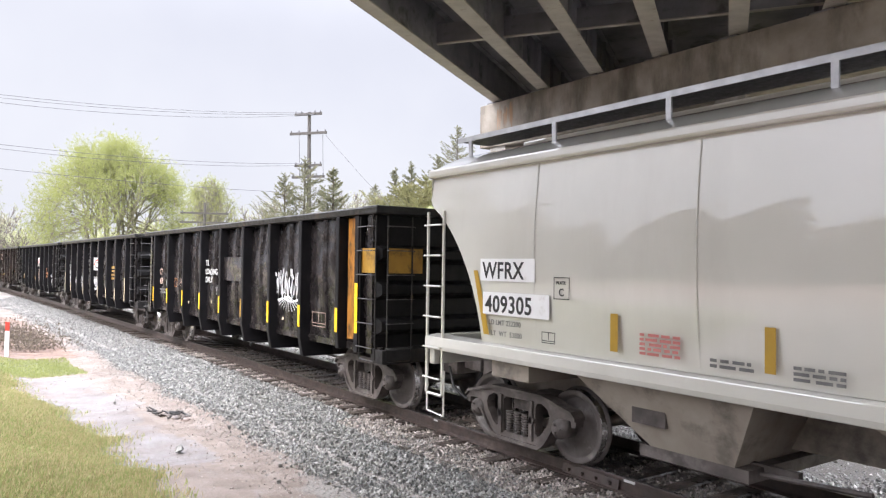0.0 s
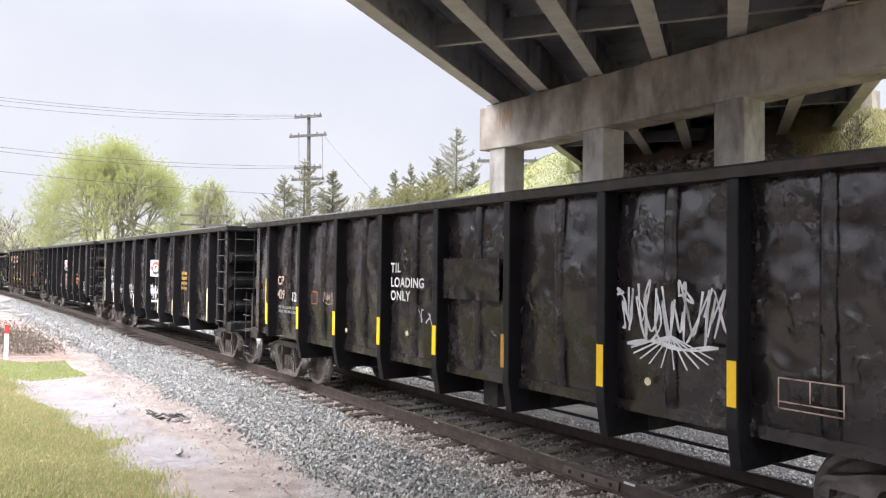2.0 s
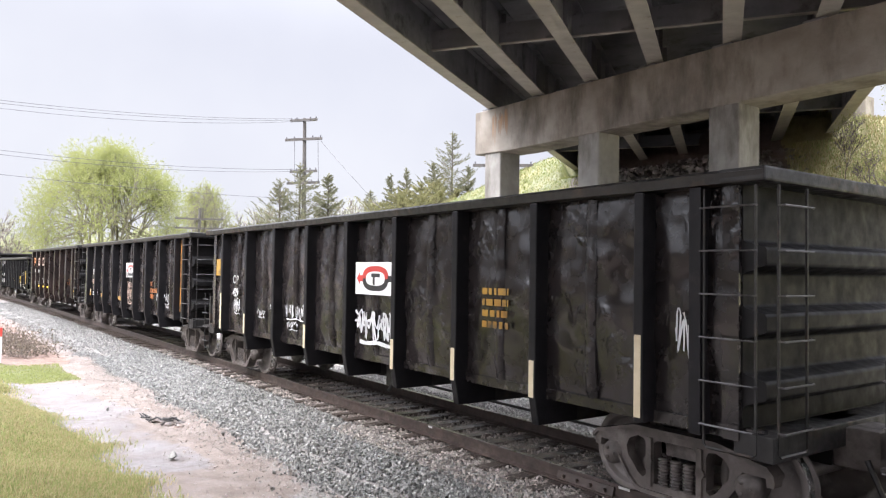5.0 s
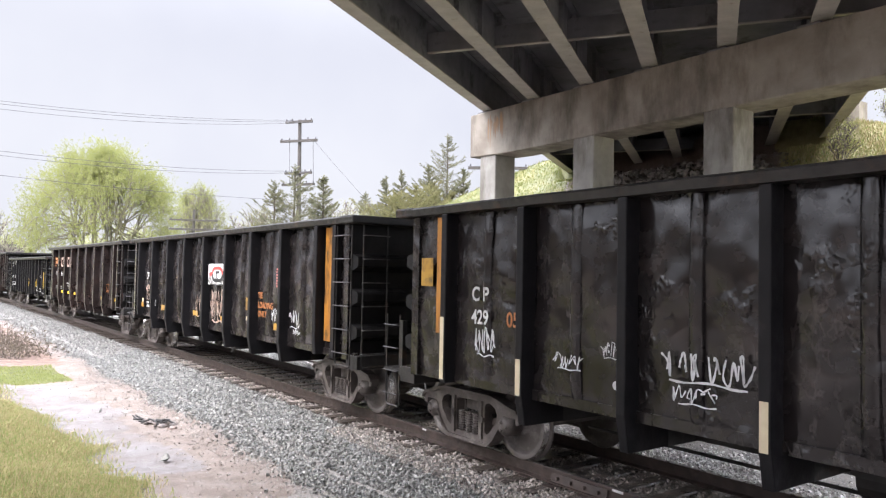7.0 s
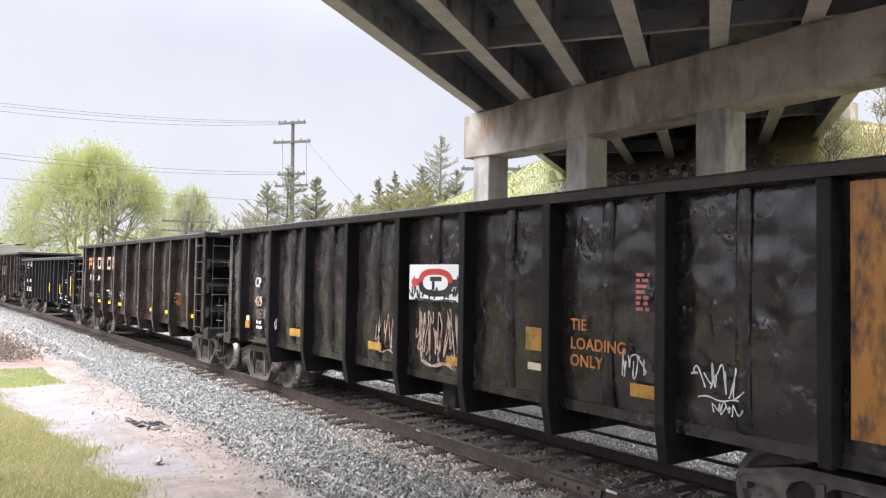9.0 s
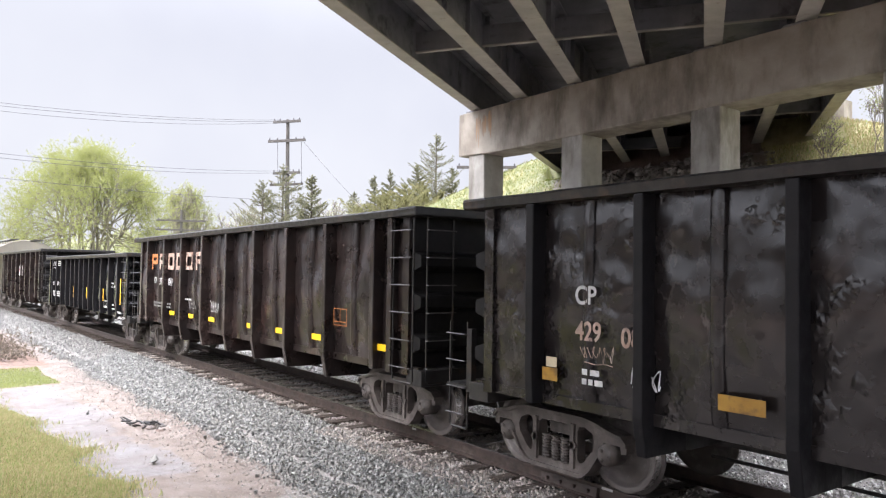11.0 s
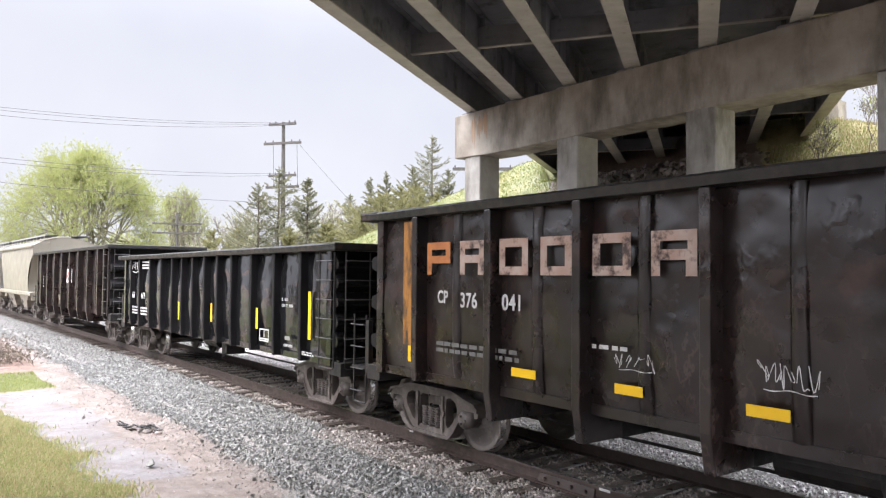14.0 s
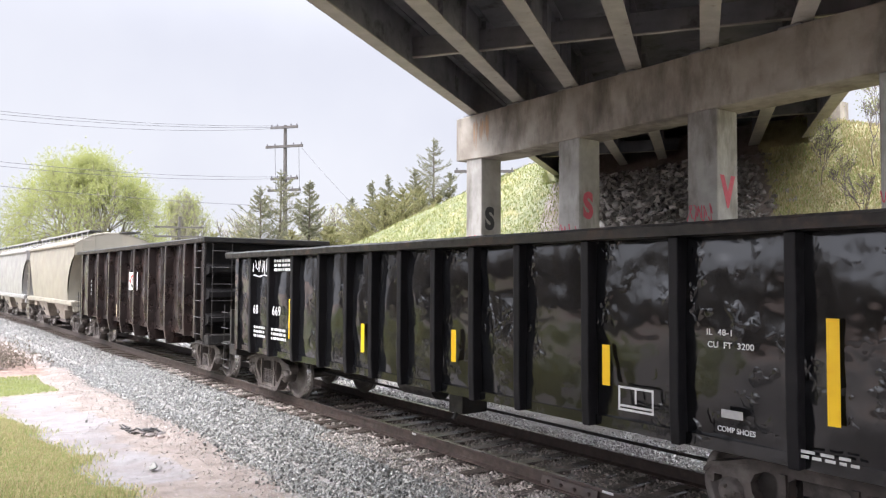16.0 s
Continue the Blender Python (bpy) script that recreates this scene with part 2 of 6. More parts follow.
CONCRETE = surface("stained_concrete", (0.37, 0.335, 0.285), (0.21, 0.183, 0.152), 1.3, (0.7, 0.9), stain=(0.10, 0.084, 0.066), stain_scale=1.0, stain_at=(0.44, 0.7),
                   bump_scale=14, bump_strength=0.4, bump_dist=0.02, stain_stretch=(1.2, 1, 0.4))
CONCRETE_PALE = surface("pale_column_concrete", (0.38, 0.365, 0.335), (0.23, 0.22, 0.2), 1.6, (0.7, 0.9), stain=(0.12, 0.105, 0.085), stain_scale=1.4, stain_at=(0.5, 0.72),
                        bump_scale=18, bump_strength=0.3, bump_dist=0.015, stain_stretch=(1, 1, 0.3))
RUST_STREAK = surface("rust_streak", (0.34, 0.2, 0.11), (0.27, 0.19, 0.13), 2.5, (0.7, 0.9), stain=(0.22, 0.18, 0.14), stain_scale=2, stain_at=(0.45, 0.6), stain_stretch=(2, 2, 0.3))
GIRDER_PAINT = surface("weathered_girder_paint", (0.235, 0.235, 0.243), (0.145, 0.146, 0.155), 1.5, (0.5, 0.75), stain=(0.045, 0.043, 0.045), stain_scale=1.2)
# bottom flanges are paler and warmer than the webs
FLANGE_PALE = surface("pale_girder_flange", (0.44, 0.41, 0.35), (0.33, 0.305, 0.26), 2, (0.5, 0.75), stain=(0.14, 0.1, 0.07), stain_scale=3, stain_at=(0.6, 0.75))
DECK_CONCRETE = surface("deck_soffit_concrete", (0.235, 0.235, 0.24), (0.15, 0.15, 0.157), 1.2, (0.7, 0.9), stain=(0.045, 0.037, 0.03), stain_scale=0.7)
RAIL_STEEL = surface("rusty_rail_side", (0.06, 0.041, 0.034), (0.03, 0.022, 0.019), 6, (0.45, 0.7), stain=(0.08, 0.06, 0.05), stain_scale=4)
RAIL_TOP = surface("worn_rail_head", (0.3, 0.28, 0.27), (0.19, 0.17, 0.16), 5, (0.2, 0.4), metal=0.8, bump_strength=0)
TIE_WOOD = surface("wet_weathered_tie_wood", (0.085, 0.068, 0.055), (0.035, 0.028, 0.024), 3, (0.22, 0.5), stain=(0.27, 0.215, 0.19), stain_scale=2.5, stain_at=(0.5, 0.7),
                   stretch=(12, 0.8, 12), bump_scale=25, bump_strength=0.5)
POLE_WOOD = surface("grey_pole_wood", (0.09, 0.083, 0.076), (0.05, 0.045, 0.042), 4, (0.7, 0.9), stretch=(6, 6, 0.5))
WILLOW_BARK = surface("pale_willow_bark", (0.24, 0.22, 0.17), (0.16, 0.145, 0.11), 4, (0.8, 0.95), bump_strength=0)
BARE_BARK = surface("pale_grey_bark", (0.19, 0.155, 0.15), (0.12, 0.1, 0.095), 4, (0.8, 0.95), bump_strength=0)
BARK = surface("grey_brown_bark", (0.13, 0.11, 0.085), (0.06, 0.05, 0.04), 4, (0.8, 0.95), stretch=(4, 4, 0.6))
WIRE = surface("dull_wire", (0.1, 0.1, 0.11), (0.07, 0.07, 0.075), 3, (0.5, 0.7), bump_strength=0)
WILLOW_LEAF = foliage("yellow_green_willow_leaf", (0.35, 0.365, 0.15), (0.285, 0.31, 0.12))
# cedar green lightened in place of distance haze
CEDAR_LEAF = foliage("dull_cedar_foliage", (0.25, 0.24, 0.155), (0.14, 0.15, 0.095))
SHRUB_LEAF = foliage("olive_shrub_foliage", (0.30, 0.28, 0.14), (0.18, 0.185, 0.09))
TWIG_LEAF = foliage("pale_twigs", (0.2, 0.17, 0.13), (0.12, 0.1, 0.08))
# far foliage paled in its colour, standing in for haze
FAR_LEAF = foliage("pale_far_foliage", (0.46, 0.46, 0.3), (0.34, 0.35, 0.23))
GRASS_BLADE = foliage("spring_grass", (0.37, 0.39, 0.17), (0.25, 0.285, 0.11))
# darker copy of the grass, offsetting the strong light on the bank
BANK_GRASS = foliage("darkened_bank_grass", (0.21, 0.23, 0.08), (0.15, 0.175, 0.058))
DRY_GRASS = foliage("dry_straw_grass", (0.5, 0.44, 0.25), (0.33, 0.28, 0.14))


def stone_material(name, light, dark):
    m, nt, b = nodes_of(name)
    geo = nt.nodes.new("ShaderNodeNewGeometry")
    col = ramp(nt, geo.outputs["Random Per Island"], [(0.0, dark), (0.75, light), (1.0, tuple(min(1, c * 1.3) for c in light))])
    col = mix(nt, ramp(nt, noise_fac(nt, 30, 4), [(0.4, 0.0), (0.8, 0.5)]), col, tuple(c * 0.6 for c in dark))
    nt.links.new(col, b.inputs["Base Color"])
    nt.links.new(ramp(nt, noise_fac(nt, 12), [(0.3, 0.4), (0.7, 0.7)]), b.inputs["Roughness"])
    b.inputs["Specular IOR Level"].default_value = 0.35
    return m


# stone lightened to make up for the shade under the bridge and cars
PALE_STONE = stone_material("lightened_far_gravel", (0.62, 0.605, 0.58), (0.4, 0.385, 0.365))
LOOSE_STONE = stone_material("tan_loose_gravel", (0.42, 0.38, 0.345), (0.24, 0.212, 0.192))
BALLAST_STONE = stone_material("wet_grey_ballast", (0.325, 0.32, 0.302), (0.12, 0.124, 0.12))
RIPRAP_STONE = stone_material("grey_riprap_stone", (0.36, 0.33, 0.3), (0.16, 0.145, 0.125))


def ground_material():
    """Gravel, wet dirt, pale wet silt, grass and brown leaf litter, laid out by the plan's weights."""
    m, nt, b = nodes_of("ground_cover")
    lay = nt.nodes.new("ShaderNodeVertexColor")
    lay.layer_name = "cover"
    sep = nt.nodes.new("ShaderNodeSeparateColor")
    nt.links.new(lay.outputs["Color"], sep.inputs["Color"])
    lay2 = nt.nodes.new("ShaderNodeVertexColor")
    lay2.layer_name = "cover_two"
    sep2 = nt.nodes.new("ShaderNodeSeparateColor")
    nt.links.new(lay2.outputs["Color"], sep2.inputs["Color"])
    edge = noise_fac(nt, 1.6, 7, rough=0.7)

    def ragged(src):
        a = nt.nodes.new("ShaderNodeMath")
        a.operation = "ADD"
        nt.links.new(src, a.inputs[0])
        nt.links.new(edge, a.inputs[1])
        return ramp(nt, a.outputs[0], [(0.9, 0.0), (1.08, 1.0)])

    dirt = ramp(nt, noise_fac(nt, 2.5, 9, rough=0.7), [(0.3, (0.12, 0.09, 0.073)), (0.5, (0.185, 0.148, 0.125)), (0.75, (0.255, 0.22, 0.194))])
    pebble = ramp(nt, noise_fac(nt, 34, 3, rough=0.8), [(0.35, 0.45), (0.5, 0.95), (0.7, 1.5)])
    gravel = mix(nt, 1.0, mix(nt, noise_fac(nt, 1.2, 6), (0.17, 0.155, 0.14), (0.27, 0.25, 0.23)), pebble, "MULTIPLY")
    dirt = mix(nt, 0.45, dirt, mix(nt, 1.0, dirt, pebble, "MULTIPLY"))
    silt = ramp(nt, noise_fac(nt, 1.6, 8, rough=0.65), [(0.3, (0.12, 0.098, 0.088)), (0.5, (0.165, 0.145, 0.138)), (0.7, (0.195, 0.185, 0.185))])
    grass = mix(nt, noise_fac(nt, 0.35, 6), (0.09, 0.105, 0.033), (0.13, 0.135, 0.048))
    grass = mix(nt, ramp(nt, noise_fac(nt, 1.1, 8, rough=0.7), [(0.5, 0.0), (0.75, 0.7)]), grass, (0.33, 0.27, 0.12))
    litter = ramp(nt, noise_fac(nt, 6, 7), [(0.3, (0.09, 0.055, 0.04)), (0.7, (0.24, 0.16, 0.12))])
    col = mix(nt, ragged(sep.outputs["Red"]), dirt, gravel)
    col = mix(nt, ragged(sep.outputs["Green"]), col, silt)
    col = mix(nt, ragged(sep2.outputs["Red"]), col, litter)
    col = mix(nt, ragged(sep.outputs["Blue"]), col, grass)
    straw = ramp(nt, noise_fac(nt, 2.2, 8, rough=0.7), [(0.3, (0.22, 0.2, 0.1)), (0.5, (0.36, 0.33, 0.17)), (0.7, (0.46, 0.41, 0.25))])
    col = mix(nt, ragged(sep2.outputs["Green"]), col, straw)
    nt.links.new(col, b.inputs["Base Color"])
    wet = ramp(nt, noise_fac(nt, 1.3, 6), [(0.35, 0.3), (0.65, 0.75)])
    nt.links.new(mix(nt, ragged(sep.outputs["Green"]), wet, ramp(nt, noise_fac(nt, 3, 5), [(0.4, 0.3), (0.65, 0.65)])), b.inputs["Roughness"])
    bump(nt, b, noise_fac(nt, 34, 4, rough=0.8), 0.5, 0.03)
    return m


GROUND = ground_material()


# ---- building helpers ----
class Mesh:
    """Collects vertices and faces for one mesh."""

    def __init__(self):
        self.v, self.f = [], []

    def add(self, verts, faces):
        n = len(self.v)
        self.v.extend(tuple(p) for p in verts)
        self.f.extend(tuple(i + n for i in q) for q in faces)
        return self

    def box(self, x0, x1, y0, y1, z0, z1):
        return self.add([(x, y, z) for x in (x0, x1) for y in (y0, y1) for z in (z0, z1)],
                        [(0, 1, 3, 2), (4, 6, 7, 5), (0, 4, 5, 1), (2, 3, 7, 6), (0, 2, 6, 4), (1, 5, 7, 3)])

    def prism(self, pts, a, b, axis="y"):
        """A polygon, drawn in the other two axes, drawn out from a to b along an axis."""
        def place(p, s):
            return {"x": (s, p[0], p[1]), "y": (p[0], s, p[1]), "z": (p[0], p[1], s)}[axis]
        n = len(pts)
        vs = [place(p, a) for p in pts] + [place(p, b) for p in pts]
        return self.add(vs, [tuple(range(n)), tuple(range(2 * n - 1, n - 1, -1))] + [(i, i + n, (i + 1) % n + n, (i + 1) % n) for i in range(n)])

    def tube(self, pts, r, n=6, r2=None):
        """A round bar along points, tapering to r2."""
        pts = [Vector(p) for p in pts]
        rings = []
        for i, p in enumerate(pts):
            d = (pts[min(i + 1, len(pts) - 1)] - pts[max(i - 1, 0)]).normalized()
            u = d.orthogonal().normalized() if abs(d.z) > 0.9 else d.cross(Vector((0, 0, 1))).normalized()
            w = d.cross(u)
            rr = r if r2 is None else r + (r2 - r) * i / (len(pts) - 1)
            rings.append([p + (u * math.cos(2 * math.pi * j / n) + w * math.sin(2 * math.pi * j / n)) * rr for j in range(n)])
        vs = [q for ring in rings for q in ring]
        fs = [(i * n + j, i * n + (j + 1) % n, (i + 1) * n + (j + 1) % n, (i + 1) * n + j) for i in range(len(pts) - 1) for j in range(n)]
        fs += [tuple(range(n)), tuple(range(len(vs) - 1, len(vs) - n - 1, -1))]
        return self.add(vs, fs)

    def lathe(self, prof, n=24, centre=(0, 0, 0), axis="y"):
        """A profile of (distance along the axis, radius) turned about the axis."""
        vs, k = [], len(prof)
        for j in range(n):
            c, s = math.cos(2 * math.pi * j / n), math.sin(2 * math.pi * j / n)
            for a, r in prof:
                q = {"y": (r * c, a, r * s), "x": (a, r * c, r * s), "z": (r * c, r * s, a)}[axis]
                vs.append(tuple(q[i] + centre[i] for i in range(3)))
        fs = [(j * k + i, j * k + i + 1, (j + 1) % n * k + i + 1, (j + 1) % n * k + i) for j in range(n) for i in range(k - 1)]
        return self.add(vs, fs)

    def sheet(self, rows):
        """A sheet through rows of points."""
        n = len(rows[0])
        return self.add([p for r in rows for p in r], [(i * n + j, i * n + j + 1, (i + 1) * n + j + 1, (i + 1) * n + j) for i in range(len(rows) - 1) for j in range(n - 1)])

    def data(self, name, material, smooth=False):
        me = bpy.data.meshes.new(name)
        me.from_pydata(self.v, [], self.f)
        bm = bmesh.new()
        bm.from_mesh(me)
        bmesh.ops.recalc_face_normals(bm, faces=bm.faces)
        bm.to_mesh(me)
        bm.free()
        me.materials.append(material)
        if smooth:
            me.polygons.foreach_set("use_smooth", [True] * len(me.polygons))
        return me


def part(name, mesh, material, parent=None, label="", smooth=False, bevel=0.0, pose_=None):
    ob = new(name, mesh.data(name, material, smooth) if isinstance(mesh, Mesh) else mesh)
    if parent is not None:
        ob.parent = parent
    if pose_ is not None:
        ob.matrix_basis = pose_
    if label:
        ob["label"] = label
    if bevel:
        mod = ob.modifiers.new("bevel", "BEVEL")
        mod.width, mod.segments, mod.limit_method = bevel, 2, "ANGLE"
    return ob


def empty(name, m=None):
    ob = new(name)
    ob.empty_display_size = 0.2
    if m is not None:
        ob.matrix_basis = m
    return ob


def quads(name, centres, us, vs_, material, parent=None, label=""):
    """Many small leaf-like quads in one mesh, from numpy arrays of centres and half axes."""
    c, u, w = np.asarray(centres), np.asarray(us), np.asarray(vs_)
    n = len(c)
    vv = np.stack([c - u - w, c + u - w * 0.3, c + u * 0.4 + w, c - u * 0.6 + w * 0.7], 1).reshape(-1, 3)
    me = bpy.data.meshes.new(name)
    me.vertices.add(4 * n)
    me.vertices.foreach_set("co", vv.astype(np.float32).ravel())
    me.loops.add(4 * n)
    me.loops.foreach_set("vertex_index", np.arange(4 * n, dtype=np.int32))
    me.polygons.add(n)
    me.polygons.foreach_set("loop_start", np.arange(0, 4 * n, 4, dtype=np.int32))
    me.update(calc_edges=True)
    me.validate()
    me.materials.append(material)
    return part(name, me, material, parent, label)


def soup(name, verts, faces, material):
    """One mesh from numpy arrays of vertices and triangles."""
    me = bpy.data.meshes.new(name)
    me.vertices.add(len(verts))
    me.vertices.foreach_set("co", np.asarray(verts, np.float32).ravel())
    me.loops.add(3 * len(faces))
    me.loops.foreach_set("vertex_index", np.asarray(faces, np.int32).ravel())
    me.polygons.add(len(faces))
    me.polygons.foreach_set("loop_start", np.arange(0, 3 * len(faces), 3, dtype=np.int32))
    me.update(calc_edges=True)
    me.validate()
    me.materials.append(material)
    return new(name, me)


# ---- the plan ----
CURVE = -0.000604          # the track bends slightly to its left
ROAD_DIR = Vector((-0.5534, 0.8329, 0))
ROAD_SIDE = Vector((-0.829, -0.559, 0))
GIRDER_Z = 7.75


def track_y(x):
    return 0.5 * CURVE * x * x


def on_track(s):
    """Place and heading on the track's middle at s metres along it."""
    x = s - CURVE * CURVE * s ** 3 / 6
    return x, track_y(x), math.atan(CURVE * x)


def smooth01(a, b, x):
    t = np.clip((x - a) / (b - a), 0, 1)
    return t * t * (3 - 2 * t)


def ground_z(x, y):
    x, y = np.asarray(x, float), np.asarray(y, float)
    d = y - track_y(x)
    z = np.where(np.abs(d) < 1.35, -0.235, 0.0)
    near = -0.235 - 0.20 * smooth01(1.3, 2.75, -d) + 0.25 * np.maximum(0, -d - 5.2) * (d > -9) + (d <= -9) * 0.95
    far = -0.235 - 0.16 * smooth01(1.3, 2.7, d) + 0.36 * smooth01(3.0, 6.5, d)
    z = np.where(d < -1.3, near, np.where(d > 1.3, far, z))
    # the road's embankment: spill slope to the bridge, side slopes, level top
    e = (x + 18.4) * -0.829 + (y - 7.4) * -0.559
    spill = (y - 9.2) * 0.80
    top = 8.7
    rise = np.minimum(np.minimum(spill, top), np.minimum(8.9 - 0.377 * (e - 0.9), 8.9 - 0.52 * (-10.2 - e)))
    rise = np.minimum(rise, np.where((y < 19.6) & (e < 0.2) & (e > -11.8), 7.1, 99))
    z = np.maximum(z, np.where(y > 8.0, rise, -9))
    return z


def rough(x, y):
    return 0.05 * np.sin(0.9 * x + 1.3 * np.sin(0.7 * y)) * np.sin(0.8 * y + 0.4 * x) + 0.025 * np.sin(2.3 * x - 1.9 * y) * np.sin(1.7 * y + 0.6 * x)


def verge_edge(x):
    """How far from the track's middle the grass beside the path begins."""
    x = np.asarray(x, float)
    return 5.2 + 0.13 * np.maximum(0, -12.5 - x) + 0.14 * np.sin(2.1 * x) + 0.08 * np.sin(5.3 * x + 1.0)


def axis_steps(lo, hi, a, b, fine, grow):
    """Coordinates that are fine between a and b and widen outwards."""
    mid = list(np.arange(a, b + 1e-6, fine))
    out, step, x = [], fine, b
    while x < hi:
        step *= grow
        x += step
        out.append(x)
    back, step, x = [], fine, a
    while x > lo:
        step *= grow
        x -= step
        back.append(x)
    return np.array(back[::-1] + mid + out)


def build_ground():
    xs = axis_steps(-1500, 1200, -34, 4, 0.2, 1.10)
    ys = axis_steps(-900, 1500, -9, 20, 0.2, 1.10)
    X, Y = np.meshgrid(xs, ys, indexing="ij")
    d = Y - track_y(X)
    Z = ground_z(X, Y) + rough(X, Y) * smooth01(1.6, 3.2, np.abs(d)) * smooth01(900, 60, np.abs(X))
    nx, ny = X.shape
    verts = np.stack([X, Y, Z], -1).reshape(-1, 3)
    i = np.arange(nx * ny).reshape(nx, ny)
    a, b, c, e = i[:-1, :-1].ravel(), i[1:, :-1].ravel(), i[1:, 1:].ravel(), i[:-1, 1:].ravel()
    faces = np.concatenate([np.stack([a, b, c], 1), np.stack([a, c, e], 1)])
    ob = soup("ground", verts, faces, GROUND)
    gravel = 1 - smooth01(2.6, 3.1, np.abs(d))
    gravel = np.maximum(gravel, (d > 0) * (1 - smooth01(8.0, 9.5, Y)) * 0.9 * smooth01(-45, -30, X))
    gravel = np.maximum(gravel, (d < 0) * 0.55 * (1 - smooth01(3.0, 4.4, -d)) * smooth01(-12, -8, X))
    # pale wet silt along the track's access path
    silt_in = 3.75 + 0.06 * np.maximum(0, -14 - X) + 0.15 * np.sin(1.3 * X)
    silt = smooth01(silt_in - 0.5, silt_in + 0.4, -d) * (1 - smooth01(5.2, 6.6, -d)) * smooth01(-23, -18.5, X) * (1 - smooth01(-10.8, -8.6, X)) * 0.56
    edge = verge_edge(X)
    grass = smooth01(edge - 0.15, edge + 0.35, -d) * smooth01(-7.6, -8.8, X) * (1 - smooth01(9.0, 11.0, -d))
    grass = np.maximum(grass, smooth01(-19.6, -20.3, X) * (1 - smooth01(-22.3, -23.5, X)) * smooth01(3.7, 4.5, -d))
    grass = np.maximum(grass, smooth01(-30, -60, X) * smooth01(3.8, 5.0, np.abs(d)) * (1 - smooth01(12, 20, -d)))
    grass = np.maximum(grass, smooth01(9.0, 10.5, Y) * np.where((X + 18.4) * -0.829 + (Y - 7.4) * -0.559 > -0.5, 1.0, 0.0))
    grass = np.maximum(grass, smooth01(9.0, 10.5, Y) * np.where((X + 18.4) * -0.829 + (Y - 7.4) * -0.559 < -9.6, 0.5, 0.0) * smooth01(3.0, -2.0, X))
    grass = np.maximum(grass, smooth01(19.0, 22.0, Y) * smooth01(6.0, -4.0, X))
    litter = smooth01(-22.5, -24, X) * (1 - smooth01(-36, -48, X)) * smooth01(3.2, 3.9, -d) * (1 - smooth01(7, 9, -d))
    litter = np.maximum(litter, smooth01(9.0, 10.0, Y) * (1 - grass) * 0.32)
    litter = np.maximum(litter, smooth01(10, 16, -d))
    side_e = (X + 18.4) * -0.829 + (Y - 7.4) * -0.559
    straw = smooth01(9.2, 10.2, Y) * smooth01(-8.6, -10.2, side_e) * 0.85
    for name, chans in (("cover", (gravel, silt, grass)), ("cover_two", (litter, straw, litter * 0))):
        att = ob.data.color_attributes.new(name, "FLOAT_COLOR", "POINT")
        att.data.foreach_set("color", np.stack([*(ch.ravel() for ch in chans), np.ones(nx * ny)], -1).astype(np.float32).ravel())
    ob.data.polygons.foreach_set("use_smooth", [True] * len(ob.data.polygons))
    return tagged(ob, "wet gravelly ground with a dirt path and spring grass", "ground", kind="structure")


ground = build_ground()

ROCK_V = np.array([(-1, -0.3, -0.5), (0.2, -1, -0.4), (1, 0.1, -0.6), (-0.1, 1, -0.5), (-0.6, -0.5, 0.5), (0.6, -0.6, 0.45), (0.55, 0.6, 0.6), (-0.5, 0.55, 0.4)])
ROCK_F = np.array([(0, 1, 5), (0, 5, 4), (1, 2, 6), (1, 6, 5), (2, 3, 7), (2, 7, 6), (3, 0, 4), (3, 4, 7), (4, 5, 6), (4, 6, 7)])


def rocks(name, places, sizes, material, rng):
    """A bed of broken stones as one mesh."""
    n = len(places)
    v = ROCK_V[None] * (1 + 0.35 * rng.standard_normal((n, 8, 3)) * 0.6)
    v = v * (sizes[:, None, None] * rng.uniform(0.6, 1.15, (n, 1, 3)))
    a = rng.uniform(0, 2 * math.pi, (3, n))
    ca, sa = np.cos(a), np.sin(a)
    for ax, (i, j) in enumerate(((0, 1), (1, 2), (0, 2))):
        p, q = v[:, :, i].copy(), v[:, :, j].copy()
        v[:, :, i] = p * ca[ax][:, None] - q * sa[ax][:, None]
        v[:, :, j] = p * sa[ax][:, None] + q * ca[ax][:, None]
    v = v + places[:, None, :]
    f = (ROCK_F[None] + 8 * np.arange(n)[:, None, None]).reshape(-1, 3)
    return soup(name, v.reshape(-1, 3), f, material)


def ballast():
    rng = np.random.default_rng(5)
    out = []
    for n, x0, x1, lo, hi in ((62000, -24.5, -4, 1.2, 2.8), (26000, -60, -24, 1.15, 3.0), (7000, -4, 3, 1.3, 2.7)):
        x = rng.uniform(x0, x1, n)
        o = rng.uniform(lo, hi, n)
        o += np.maximum(0, o - 2.1) * (0.1 * np.sin(1.1 * x) + 0.1 * np.sin(2.7 * x + 1.0)) + np.where(o > 2.4, np.abs(rng.normal(0, 0.14, n)), 0)
        y = track_y(x) - o
        out.append(np.stack([x, y, ground_z(x, y) + rough(x, y) * smooth01(1.6, 3.2, o) + rng.uniform(-0.008, 0.024, n)], 1))
    # strays on the path
    x = rng.uniform(-22, -5, 2600)
    y = track_y(x) - 2.7 - rng.exponential(0.45, 2600)
    stray = np.stack([x, y, ground_z(x, y) + rough(x, y) * smooth01(1.6, 3.2, np.abs(y - track_y(x)))], 1)
    places = np.concatenate(out + [stray])
    sizes = np.concatenate([rng.uniform(0.012, 0.028, len(places) - 2600), rng.uniform(0.007, 0.018, 2600)])
    ob = rocks("ballast", places, sizes, BALLAST_STONE, rng)
    return tagged(ob, "loose wet grey crushed-stone ballast along the track", "gravel", kind="stuff")


